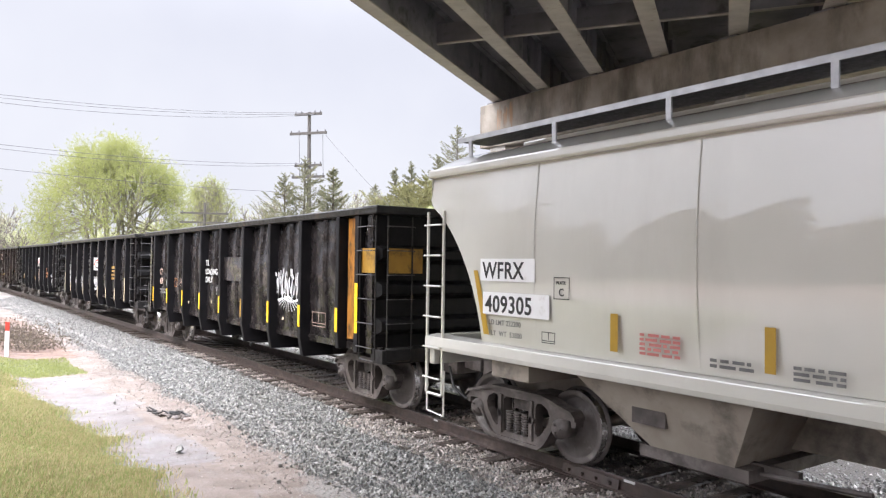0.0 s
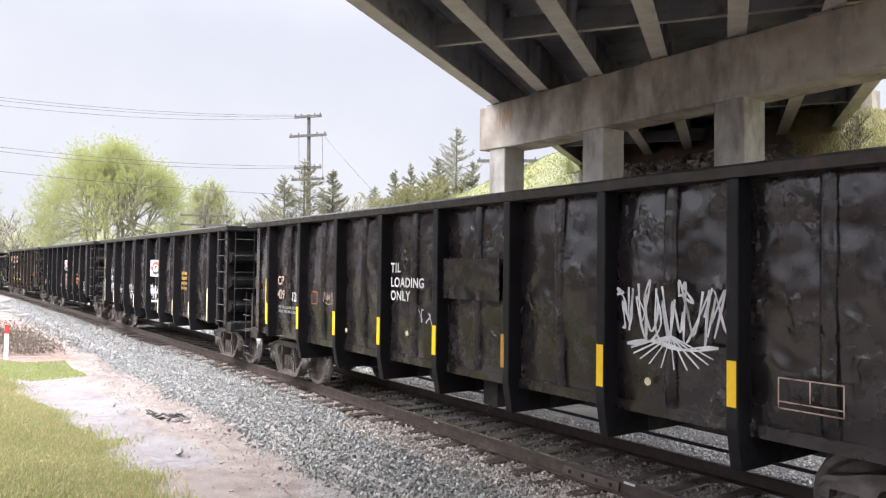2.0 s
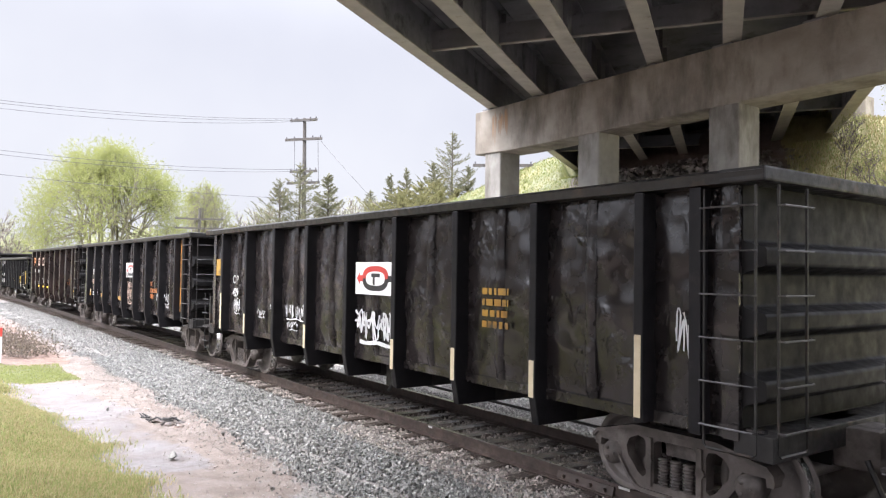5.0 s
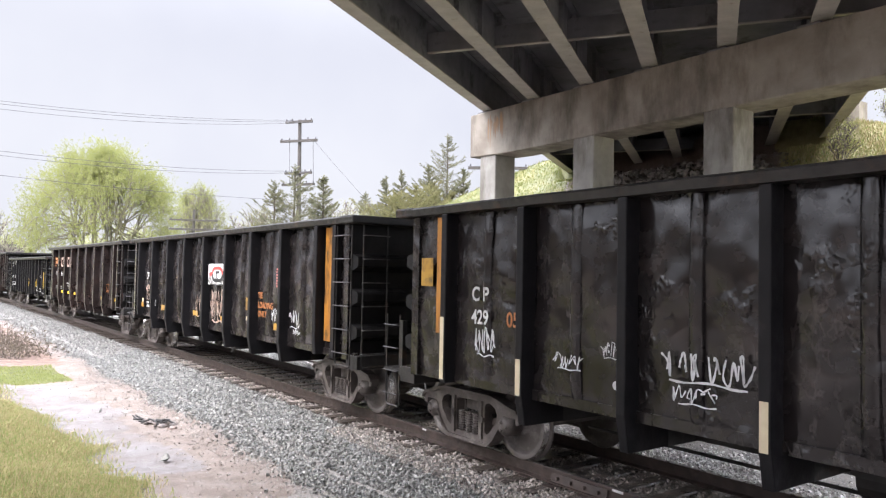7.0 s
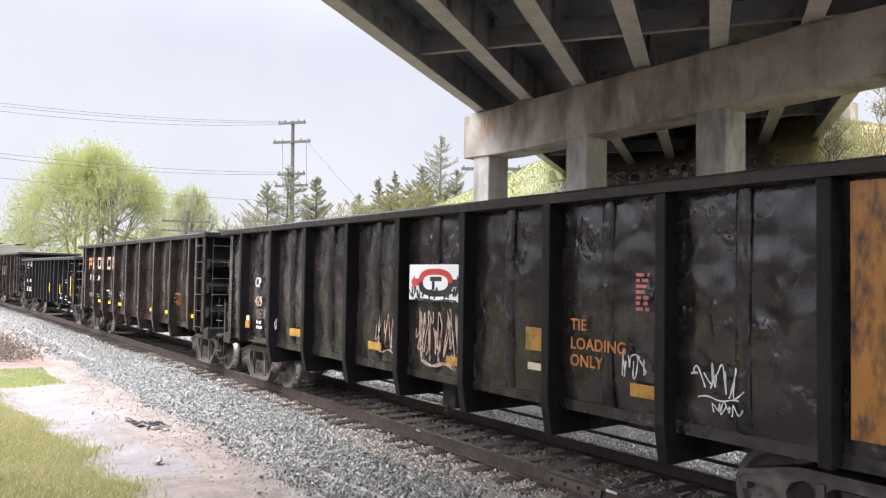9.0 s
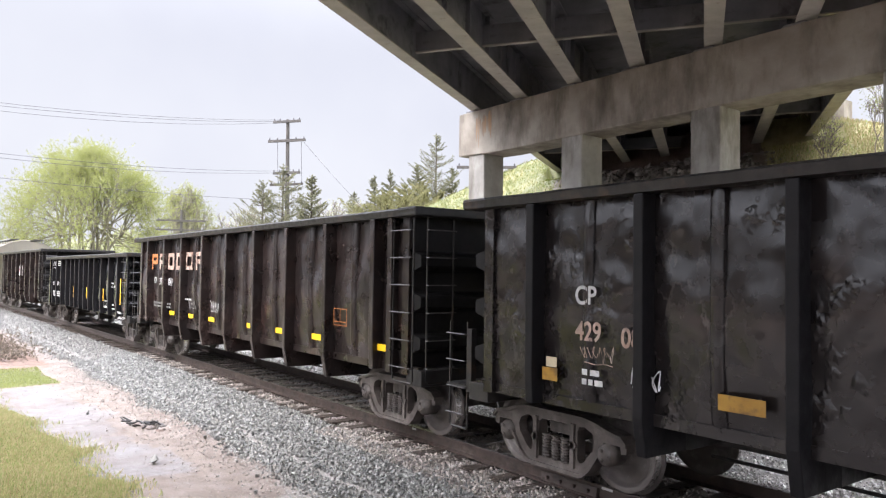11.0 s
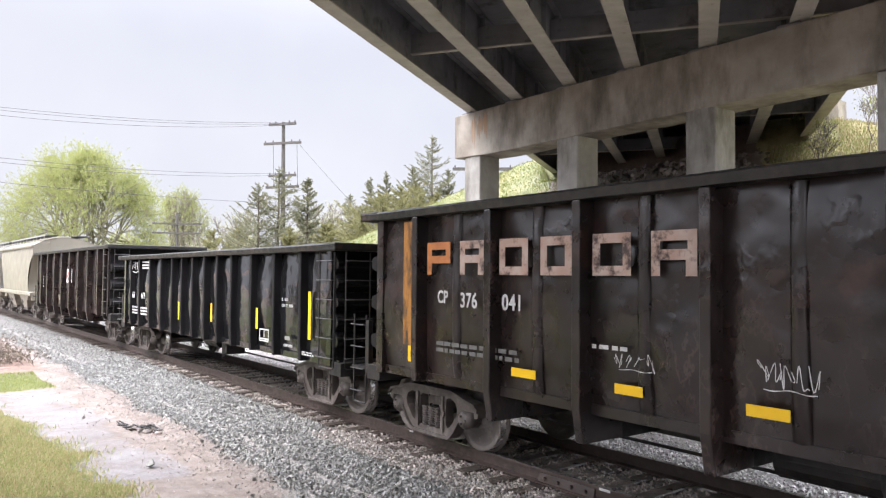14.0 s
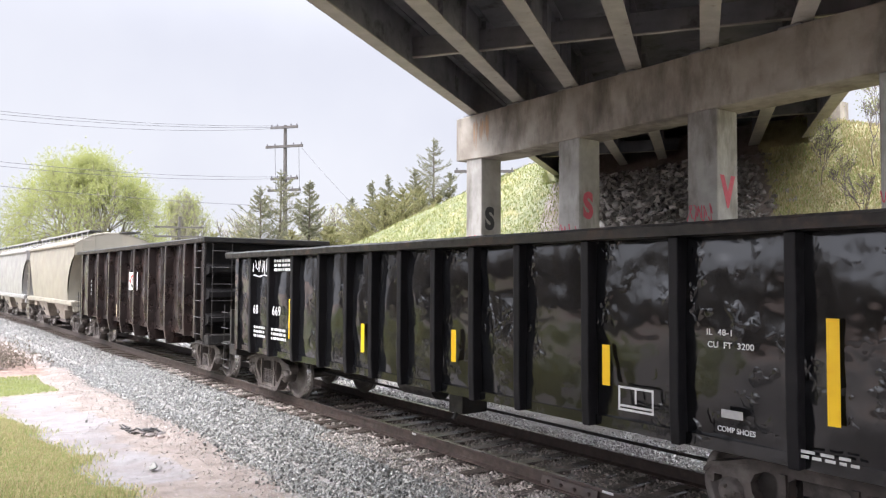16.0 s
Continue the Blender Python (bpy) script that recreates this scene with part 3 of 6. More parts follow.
def bed(name, seed, areas, sizes, material, label, lift=0.0):
    """Stones over stretches of the track's bed, by their distance from its middle."""
    rng = np.random.default_rng(seed)
    out = []
    for n, x0, x1, lo, hi in areas:
        x = rng.uniform(x0, x1, n)
        y = track_y(x) - rng.uniform(lo, hi, n)
        out.append(np.stack([x, y, ground_z(x, y) + lift + rng.uniform(-0.012, 0.02, n)], 1))
    places = np.concatenate(out)
    return tagged(rocks(name, places, rng.uniform(*sizes, len(places)), material, rng), label, "gravel", kind="stuff")


ballast()
bed("grit", 15, ((11000, -11, 1, 1.02, 1.7), (15000, -22, 1, -0.7, 0.7), (9000, -24, 1, 0.8, 1.2)), (0.011, 0.026), LOOSE_STONE, "tan grit packed round the ends of the ties", 0.022)
bed("far_gravel", 16, ((30000, -26, 3, -5.2, -1.15), (9000, -60, -26, -3.6, -0.9)), (0.016, 0.04), PALE_STONE, "pale gravel beyond the track, lightened against the shade under the bridge")


def rail(offset):
    prof = [(-0.07, -0.178), (0.07, -0.178), (0.07, -0.165), (0.012, -0.145), (0.010, -0.045), (0.036, -0.038), (0.037, -0.008), (0.03, 0.0), (-0.03, 0.0), (-0.037, -0.008), (-0.036, -0.038), (-0.010, -0.045), (-0.012, -0.145), (-0.07, -0.165)]
    rows = []
    for s in np.arange(-260, 91, 2.0):
        x, y, a = on_track(s)
        c, q = math.cos(a), math.sin(a)
        rows.append([(x - q * (offset + p), y + c * (offset + p), z) for p, z in prof + prof[:1]])
    body = Mesh().sheet(rows)
    ob = part("rail", body, RAIL_STEEL)
    ob.data.materials.append(RAIL_TOP)
    for poly in ob.data.polygons:
        if poly.normal.z > 0.9 and poly.center.z > -0.01:
            poly.material_index = 1
    ob.parent = track
    ob["label"] = "worn steel rail"
    return ob


track = tagged(empty("railway_track", pose(0, 0, 0)), "jointed steel track on wet wooden ties", "railway track", kind="structure")
rails = [rail(-0.755), rail(0.755)]


def ties():
    rng = random.Random(8)
    shapes = []
    for k in range(5):
        m = Mesh()
        n = 4
        w, h = 0.112 + 0.006 * rng.uniform(-1, 1), 0.09
        rows = []
        for j in range(n + 1):
            y = -1.27 + 2.54 * j / n
            dz, dx = rng.uniform(-0.008, 0.008), rng.uniform(-0.01, 0.01)
            rows.append([(-w + dx, y, -0.28), (-w + dx, y, -0.20 + dz), (-w + 0.015 + dx, y, -0.183 + dz), (w - 0.015 + dx, y, -0.183 + dz), (w + dx, y, -0.20 + dz), (w + dx, y, -0.28)])
        m.sheet(rows)
        for r in (rows[0], rows[-1]):
            m.add(r, [tuple(range(6))])
        shapes.append(m.data("tie", TIE_WOOD))
    plate_me = Mesh().prism([(-0.09, -0.183), (0.09, -0.183), (0.09, -0.172), (-0.09, -0.172)], -0.93, -0.6, "y").prism([(-0.09, -0.183), (0.09, -0.183), (0.09, -0.172), (-0.09, -0.172)], 0.6, 0.93, "y").data("tie_plate", RAIL_STEEL)
    s = 8.0
    far = Mesh()
    k = 0
    while s > -150:
        x, y, a = on_track(s)
        if s > -62:
            t = part("tie", rng.choice(shapes), None, track, pose_=pose(x, y + rng.uniform(-0.05, 0.05), rng.uniform(-0.012, 0.006), 0, 0, math.degrees(a) + rng.uniform(-1.2, 1.2)))
            if s > -26:
                part("tie_plate", plate_me, None, t)
        else:
            far.add([(x + dx, y + dy, z) for dx in (-0.11, 0.11) for dy in (-1.27, 1.27) for z in (-0.28, -0.185)],
                    [(0, 1, 3, 2), (4, 6, 7, 5), (0, 4, 5, 1), (2, 3, 7, 6), (0, 2, 6, 4), (1, 5, 7, 3)])
        s -= 0.52 + rng.uniform(-0.03, 0.03)
        k += 1
    tagged(part("far_ties", far, TIE_WOOD, track), kind="stuff")


ties()


def joint_bars():
    """Bolted joint bars on the near rail, with a bright spot of paint beyond each."""
    for s in (-6.15,):
        x, y, a = on_track(s)
        j = Mesh()
        j.prism([(-0.815 + 0.0, -0.15), (-0.775, -0.155), (-0.768, -0.05), (-0.79, -0.045)], -0.45, 0.45, "x")
        for i in range(4):
            j.lathe([(-0.84, 0.0), (-0.84, 0.022), (-0.79, 0.022)], 6, (-0.33 + 0.22 * i, 0, -0.1), "y")
        part("joint_bar", j, RAIL_STEEL, rails[0], "bolted rail joint bar", pose_=pose(x, y, 0, 0, 0, math.degrees(a)))
    for s, w in ((-6.55 + 1.0, 0.16), (-9.4, 0.1)):
        x, y, a = on_track(s)
        part("paint_mark", Mesh().box(-w / 2, w / 2, -0.795, -0.7925, -0.04, -0.012), WHITE_INK, rails[0], "worn pale paint mark", pose_=pose(x, y, 0, 0, 0, math.degrees(a)))


joint_bars()


def build_bridge():
    # pier: cap on square columns, parallel to the track
    pier = empty("bridge_pier", pose(0, 0, 0))
    cap = Mesh()
    cap.prism([(-18.95, 6.28), (-17.0, 6.22), (-4.6, 6.36), (-4.6, 7.68), (-18.95, 7.68)], 7.4, 8.45, "y")
    part("cap_beam", cap, CONCRETE, pier, "stained concrete cap beam with rust streaks", bevel=0.03)
    rng = random.Random(3)
    for k in range(9):
        x = -18.0 + 0.085 * k + rng.uniform(-0.02, 0.02)
        w, z0, z1 = rng.uniform(0.03, 0.07), rng.uniform(6.45, 7.0), rng.uniform(7.2, 7.6)
        drip = Mesh().add([(x - w * a, 7.3975 - 0.0004 * k, z1 + (z0 - z1) * t) for t, a in ((0, 0.4), (0.15, 1.0), (0.5, 0.8), (0.8, 0.6), (1, 0.1))]
                          + [(x + w * a, 7.3975 - 0.0004 * k, z1 + (z0 - z1) * t) for t, a in ((1, 0.1), (0.8, 0.5), (0.5, 0.9), (0.15, 0.8), (0, 0.3))], [tuple(range(10))])
        part("rust_stain", drip, RUST_STREAK, pier, "orange rust streak")
    for x in (-18.49, -14.33, -10.16, -5.98):
        part("column", Mesh().box(x, x + 0.78, 7.46, 8.3, -0.4, 6.34), CONCRETE_PALE, pier, "pale weathered concrete column with spray paint", bevel=0.04)
    for gx in [-18.45 + 2.15 * i for i in range(7)]:
        part("bearing", Mesh().box(gx - 0.25, gx + 0.25, 7.5, 8.3, 7.675, 7.752), GIRDER_PAINT, pier)
    tagged(pier, "concrete bridge pier of a cap beam on four columns", "bridge pier", kind="structure")
    # low crash wall between the columns, painted over
    wall = empty("crash_wall", pose(0, 0, 0))
    part("wall_body", Mesh().box(-19.2, -3.6, 8.42, 8.75, -0.3, 1.85), CONCRETE_PALE, wall, "pale concrete wall", bevel=0.03)
    tagged(wall, "low concrete crash wall covered in spray paint", "wall", kind="structure")
    # girders and deck
    span = empty("bridge_span", pose(0, 0, 0))
    rd = ROAD_DIR

    def along(x0, y0, t):
        """A point on the girder that crosses the pier at x0, t metres up the road."""
        return Vector((x0, y0, 0)) + rd * t

    ang = math.degrees(math.atan2(rd.y, rd.x))
    for i in range(7):
        gx = -18.45 + 2.15 * i
        for t0, t1 in ((-26.0, 15.0),):
            m = pose(gx, 7.9, GIRDER_Z, 0, 0, ang)
            web = Mesh().box(t0, t1, -0.012, 0.012, 0.03, 1.12)
            for k in range(int((t1 - t0) / 1.6)):
                s = t0 + 0.8 + 1.6 * k
                if i not in (0, 6):
                    web.box(s - 0.006, s + 0.006, -0.12, 0.12, 0.03, 1.12)
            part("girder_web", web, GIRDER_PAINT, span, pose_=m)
            part("bottom_flange", Mesh().box(t0, t1, -(0.16 if i == 0 else 0.2), 0.2, 0.0, 0.032), FLANGE_PALE, span, "pale weathered flange", pose_=m)
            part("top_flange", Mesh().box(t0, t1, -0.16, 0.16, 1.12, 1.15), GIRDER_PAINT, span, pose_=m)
    # cross frames square to the girders
    side = Vector((0.829, 0.559, 0))
    pitch = 2.15 * 0.829
    for t in (-5.8, -12.0, -18.2, 4.2, 10.2):
        for i in range(6):
            base = Vector((-18.45 + 2.15 * i, 7.9, 0))
            # the same distance up the road for the whole line of frames
            q = Vector((-18.45, 7.9, 0)) + rd * t + side * (pitch * i)
            d = Mesh().box(0.02, pitch - 0.02, -0.01, 0.01, 0.32, 0.82)
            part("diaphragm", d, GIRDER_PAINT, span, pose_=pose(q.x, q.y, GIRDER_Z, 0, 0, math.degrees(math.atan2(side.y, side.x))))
            part("diaphragm_flange", Mesh().box(0.02, pitch - 0.02, -0.06, 0.06, 0.29, 0.318), FLANGE_PALE, span, "pale channel flange",
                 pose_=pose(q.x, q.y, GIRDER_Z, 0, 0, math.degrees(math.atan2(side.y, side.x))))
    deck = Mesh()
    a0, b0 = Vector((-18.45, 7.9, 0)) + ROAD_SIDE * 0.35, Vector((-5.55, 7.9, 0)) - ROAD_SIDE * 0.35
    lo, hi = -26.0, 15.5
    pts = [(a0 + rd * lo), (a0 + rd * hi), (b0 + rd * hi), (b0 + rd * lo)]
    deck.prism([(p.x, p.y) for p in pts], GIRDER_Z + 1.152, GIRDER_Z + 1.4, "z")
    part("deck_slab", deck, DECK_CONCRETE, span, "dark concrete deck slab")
    for p0, sgn in ((a0, -1), (b0, 1)):
        m = pose(p0.x, p0.y, GIRDER_Z + 1.4, 0, 0, ang)
        part("parapet", Mesh().box(lo, hi, -0.02 if sgn < 0 else -0.2, 0.2 if sgn < 0 else 0.02, 0.003, 0.8), CONCRETE_PALE, span, "concrete parapet", pose_=m)
    tagged(span, "steel girder road bridge with concrete deck overhead", "bridge", kind="structure")
    # abutment where the far span lands on the bank
    ab = empty("bridge_abutment", pose(0, 0, 0))
    part("seat_wall", Mesh().box(-27.3, -12.6, 19.75, 20.9, 5.6, 7.74), CONCRETE, ab, "stained concrete seat wall", bevel=0.03)
    part("back_wall", Mesh().box(-27.3, -12.6, 20.55, 21.2, 7.74, 9.1), CONCRETE, ab)
    tagged(ab, "concrete bridge abutment set in the bank", "abutment", kind="structure")
    # pier behind the viewer, under the near end of the span
    p2 = empty("bridge_pier", pose(0, 0, 0))
    part("cap_beam", Mesh().box(-4.5, 9.6, -13.6, -12.5, 6.3, 7.7), CONCRETE, p2, bevel=0.03)
    for x in (-4.0, 0.3, 4.6, 8.7):
        part("column", Mesh().box(x, x + 0.78, -13.45, -12.65, 0.3, 6.32), CONCRETE_PALE, p2, bevel=0.04)
    tagged(p2, "plain concrete bridge pier behind the path", "bridge pier", kind="structure")


build_bridge()


# ---- the train ----
def letters(name, text, size, material, parent, x, y, z, spacing=1.0, width=1.0, label="", bold=0.018):
    """Flat lettering on a car's near side, from x to the right, its foot at z."""
    cu = bpy.data.curves.new(name, "FONT")
    cu.body, cu.size, cu.space_character, cu.extrude = text, size, spacing, 0.0015
    cu.offset = bold * size
    tmp = bpy.data.objects.new(name, cu)
    scene.collection.objects.link(tmp)
    me = bpy.data.meshes.new_from_object(tmp.evaluated_get(bpy.context.evaluated_depsgraph_get()))
    bpy.data.objects.remove(tmp)
    me.materials.clear()
    me.materials.append(material)
    return part(name, me, material, parent, label, pose_=pose(x, y, z, 90, 0, 0) @ Matrix.Diagonal((width, 1, 1, 1)))


def strokes(name, lines, r, material, parent, x, y, z, w, h, label):
    """Flat brush strokes on the near side: smooth lines in a unit square, as ribbons."""
    me = Mesh()
    for n_line, ln in enumerate(lines):
        pts = [Vector((a * w, b * h)) for a, b in ln]
        left, right = [], []
        for i, q in enumerate(pts):
            d = pts[min(i + 1, len(pts) - 1)] - pts[max(i - 1, 0)]
            d = d.normalized() if d.length else Vector((1, 0))
            rr = 0.72 * r * (0.75 + 0.25 * math.sin(1.7 * i + n_line))
            o = Vector((-d.y, d.x)) * rr
            lift = -0.0004 * (n_line % 4)
            left.append((q.x + o.x, lift, q.y + o.y))
            right.append((q.x - o.x, lift, q.y - o.y))
        me.sheet([left, right])
    ob = part(name, me, material, parent, label, pose_=pose(x, y, z))
    ob["kind"] = "stuff"
    return ob


def scrawl(seed, n):
    """n loose looping strokes side by side that spell nothing."""
    rng = random.Random(seed)
    out = []
    for i in range(n):
        count = rng.randint(5, 7)
        up = rng.random() < 0.5
        g = []
        for k in range(count):
            g.append((0.08 + 0.84 * k / (count - 1) * rng.uniform(0.6, 1.0) + rng.uniform(-0.34, 0.34), rng.uniform(0.6, 1.05) if up else rng.uniform(-0.05, 0.45)))
            up = not up if rng.random() < 0.72 else up
        g = [g[0]] + g + [g[-1]]
        pts = []
        for k in range(1, count):
            for t in (0.0, 0.2, 0.4, 0.6, 0.8):
                q = []
                for c in (0, 1):
                    p0, p1, p2, p3 = g[k - 1][c], g[k][c], g[k + 1][c], g[k + 2][c]
                    q.append(0.5 * (2 * p1 + (p2 - p0) * t + (2 * p0 - 5 * p1 + 4 * p2 - p3) * t * t + (3 * p1 - p0 - 3 * p2 + p3) * t ** 3))
                pts.append(((i + q[0]) / n, q[1]))
        out.append(pts)
    if n > 3:
        out.append([(0.1 + 0.08 * k, -0.08 + 0.05 * math.sin(0.9 * k + seed)) for k in range(11)])
    return out


def wheel_prof():
    """A wheel's section: distance along the axle from the gauge side, and radius."""
    return [(0.0, 0.06), (0.0, 0.14), (0.03, 0.16), (0.045, 0.34), (0.0, 0.37), (-0.012, 0.40), (-0.012, 0.475), (0.006, 0.485), (0.028, 0.47),
            (0.04, 0.448), (0.128, 0.445), (0.132, 0.435), (0.132, 0.385), (0.125, 0.375), (0.075, 0.355), (0.06, 0.335), (0.085, 0.16), (0.15, 0.14), (0.16, 0.06)]


def wheelset_mesh():
    m = Mesh()
    pr = wheel_prof()
    m.lathe([(0.70 + a, r) for a, r in pr], 40, axis="y")
    m.lathe([(-0.70 - a, r) for a, r in pr], 40, axis="y")
    m.lathe([(-1.02, 0.0), (-1.02, 0.075), (1.02, 0.075), (1.02, 0.0)], 14, axis="y")
    me = m.data("wheelset", WHEEL_STEEL, True)
    me.materials.append(TREAD)
    for p in me.polygons:
        r = math.hypot(p.center.x, p.center.z)
        if r > 0.44 and abs(p.center.y) > 0.735:
            p.material_index = 1
    return me


WHEELSET = wheelset_mesh()
AXLE = 0.80
WHEEL_R = 0.445


def bearing_mesh(s):
    m = Mesh()
    for _ in (0,):
        m.lathe([(s * 0.90, 0.0), (s * 0.90, 0.125), (s * 1.10, 0.125), (s * 1.115, 0.10), (s * 1.135, 0.095), (s * 1.135, 0.0)], 16, axis="y")
        for k in range(3):
            a = 2 * math.pi * k / 3
            m.lathe([(s * 1.135, 0.02), (s * 1.155, 0.02), (s * 1.155, 0.0)], 6, (0.06 * math.cos(a), 0, 0.06 * math.sin(a)), "y")
    return m.data("bearing", TRUCK_STEEL, True)


BEARINGS = (bearing_mesh(-1), bearing_mesh(1))


def pierced(outer, holes, y0, y1, name, material):
    """A plate in the x-z plane with holes through it, from y0 to y1."""
    bm = bmesh.new()
    edges = []
    for loop in (outer, *holes):
        vs = [bm.verts.new((x, y0, z)) for x, z in loop]
        edges += [bm.edges.new((vs[i], vs[(i + 1) % len(vs)])) for i in range(len(vs))]
    bmesh.ops.triangle_fill(bm, use_beauty=True, edges=edges, normal=(0, 1, 0))
    ext = bmesh.ops.extrude_face_region(bm, geom=bm.faces[:])
    bmesh.ops.translate(bm, vec=(0, y1 - y0, 0), verts=[v for v in ext["geom"] if isinstance(v, bmesh.types.BMVert)])
    return bm


def side_frame_mesh(s):
    """A cast side frame: arched top, two rounded windows, spring opening, jaws over the bearings."""
    y0, y1 = (0.95, 1.08) if s > 0 else (-1.08, -0.95)
    half_out = [(0.0, 0.80), (0.48, 0.80), (0.66, 0.765), (0.82, 0.715), (1.0, 0.68), (1.07, 0.61), (1.055, 0.5), (0.985, 0.49), (0.975, 0.57), (0.74, 0.57), (0.73, 0.46), (0.665, 0.37), (0.56, 0.22), (0.47, 0.14), (0.4, 0.115), (0.0, 0.115)]
    outer = half_out + [(-x, z) for x, z in half_out[-2:0:-1]]
    spring = [(-0.26, 0.23), (0.26, 0.23), (0.26, 0.64), (0.21, 0.68), (-0.21, 0.68), (-0.26, 0.64)]
    tri = [(0.36, 0.30), (0.40, 0.27), (0.46, 0.30), (0.60, 0.47), (0.615, 0.56), (0.575, 0.64), (0.47, 0.69), (0.385, 0.675), (0.36, 0.63)]
    bm = pierced(outer, [spring, tri, [(-x, z) for x, z in tri[::-1]]], y0, y1, "side_frame", TRUCK_STEEL)
    me = bpy.data.meshes.new("side_frame")
    bmesh.ops.recalc_face_normals(bm, faces=bm.faces)
    bm.to_mesh(me)
    bm.free()
    # raised flanges round the casting
    m = Mesh()
    f0, f1 = (y0 - 0.02, y1 + 0.035) if s > 0 else (y0 - 0.035, y1 + 0.02)
    m.v, m.f = [tuple(v.co) for v in me.vertices], [tuple(q.vertices) for q in me.polygons]
    top = half_out[:6]
    for k in (-1, 1):
        m.prism([(k * x, z + 0.003) for x, z in top] + [(k * x, z - 0.04) for x, z in top[::-1]], f0, f1)
        low = half_out[10:]
        m.prism([(k * x, z - 0.003) for x, z in low] + [(k * x, z + 0.04) for x, z in low[::-1]], f0, f1)
        m.lathe([(f0, 0.0), (f0, 0.05), (f1, 0.05), (f1, 0.0)], 10, (k * 0.31, 0, 0.46), "y")
        m.box(min(k * 0.27, k * 0.33), max(k * 0.27, k * 0.33), f0, f1, 0.2, 0.7)
    bpy.data.meshes.remove(me)
    return m.data("side_frame", TRUCK_STEEL)


SIDE_FRAMES = (side_frame_mesh(-1), side_frame_mesh(1))


def spring_mesh():
    pr = []
    for i in range(9):
        z = 0.225 + 0.033 * i
        pr += [(z, 0.05), (z + 0.009, 0.066), (z + 0.018, 0.05), (z + 0.024, 0.036)]
    return Mesh().lathe(pr, 12, axis="z").data("spring", TRUCK_STEEL, True)


SPRING = spring_mesh()
BOLSTER = Mesh().prism([(-0.95, 0.52), (-0.95, 0.64), (-0.5, 0.72), (0.5, 0.72), (0.95, 0.64), (0.95, 0.52), (0.5, 0.42), (-0.5, 0.42)], -0.2, 0.2, "x").data("bolster", TRUCK_STEEL)
BRAKE = Mesh().box(-0.04, 0.04, -0.65, 0.65, 0.3, 0.42).data("brake_beam", FRAME_BLACK)
WHEELSETS = []


def bogie(car, x):
    """One four-wheel truck under a car."""
    b = part("truck", BOLSTER, None, car, "rusty cast-steel freight truck", pose_=pose(x, 0, 0))
    for me in SIDE_FRAMES:
        part("side_frame", me, None, b)
    for sx in (-AXLE, AXLE):
        w = part("wheelset", WHEELSET, None, b, "worn steel wheels on an axle", pose_=pose(sx, 0, WHEEL_R))
        WHEELSETS.append(w)
        for me in BEARINGS:
            part("bearing", me, None, b, pose_=pose(sx, 0, WHEEL_R))
    for sy in (-1, 1):
        for dx, dy in ((-0.15, -0.05), (0.0, -0.05), (0.15, -0.05)):
            part("spring", SPRING, None, b, "coil spring", pose_=pose(dx, sy * 1.05, 0))
    for sx in (-0.32, 0.32):
        part("brake_beam", BRAKE, None, b, pose_=pose(sx, 0, 0))


RUNGS = {}


def ladder(name, w, z0, z1, n, material, car, label, m, r=0.012, out=0.06):
    """A ladder in the x-z plane: a bent stile with rungs standing out towards -y."""
    stile = Mesh().tube([(0, 0, z1), (0, 0, z0 + 0.03), (0.03, 0, z0), (w - 0.03, 0, z0), (w, 0, z0 + 0.03), (w, 0, z1)], 0.014 if material is FRAME_BLACK else 0.022, 4)
    lad = part(name, stile, material, car, label, pose_=m)
    rung_mat = RUNG_STEEL if material is FRAME_BLACK else material
    r = 0.009 if material is FRAME_BLACK else r
    key = (w, r, out, material.name)
    if key not in RUNGS:
        RUNGS[key] = Mesh().tube([(-0.01, 0.0, 0), (-0.01, -out, 0), (w + 0.01, -out, 0), (w + 0.01, 0.0, 0)], r, 6).data("rung", rung_mat)
    for i in range(n):
        part("rung", RUNGS[key], None, lad, pose_=pose(0, 0, z0 + (z1 - z0) * (i + 0.55) / n))
    return lad


def coupler(car, x, s):
    m = Mesh()
    m.box(x - 0.1, x + s * 0.32 if s > 0 else x + 0.1, -0.26, 0.26, 0.62, 1.0) if s > 0 else m.box(x - 0.32, x + 0.1, -0.26, 0.26, 0.62, 1.0)
    m.prism([(x + s * 0.3, -0.09), (x + s * 0.62, -0.09), (x + s * 0.66, -0.2), (x + s * 0.82, -0.16), (x + s * 0.86, 0.0), (x + s * 0.72, 0.04), (x + s * 0.7, 0.17), (x + s * 0.6, 0.18), (x + s * 0.55, 0.09), (x + s * 0.3, 0.09)], 0.72, 0.98, "z")
    part("coupler", m, TRUCK_STEEL, car, "rusty knuckle coupler", bevel=0.015)
    h = Mesh().tube([(x + s * 0.25, -0.35, 0.75), (x + s * 0.4, -0.38, 0.45), (x + s * 0.62, -0.3, 0.28), (x + s * 0.8, -0.15, 0.42)], 0.025, 6)
    part("air_hose", h, FRAME_BLACK, car, "black rubber air hose")


HALF = 7.28
POST_Y = 1.642
POSTS = [5.99 - 1.508 * i for i in range(9)]


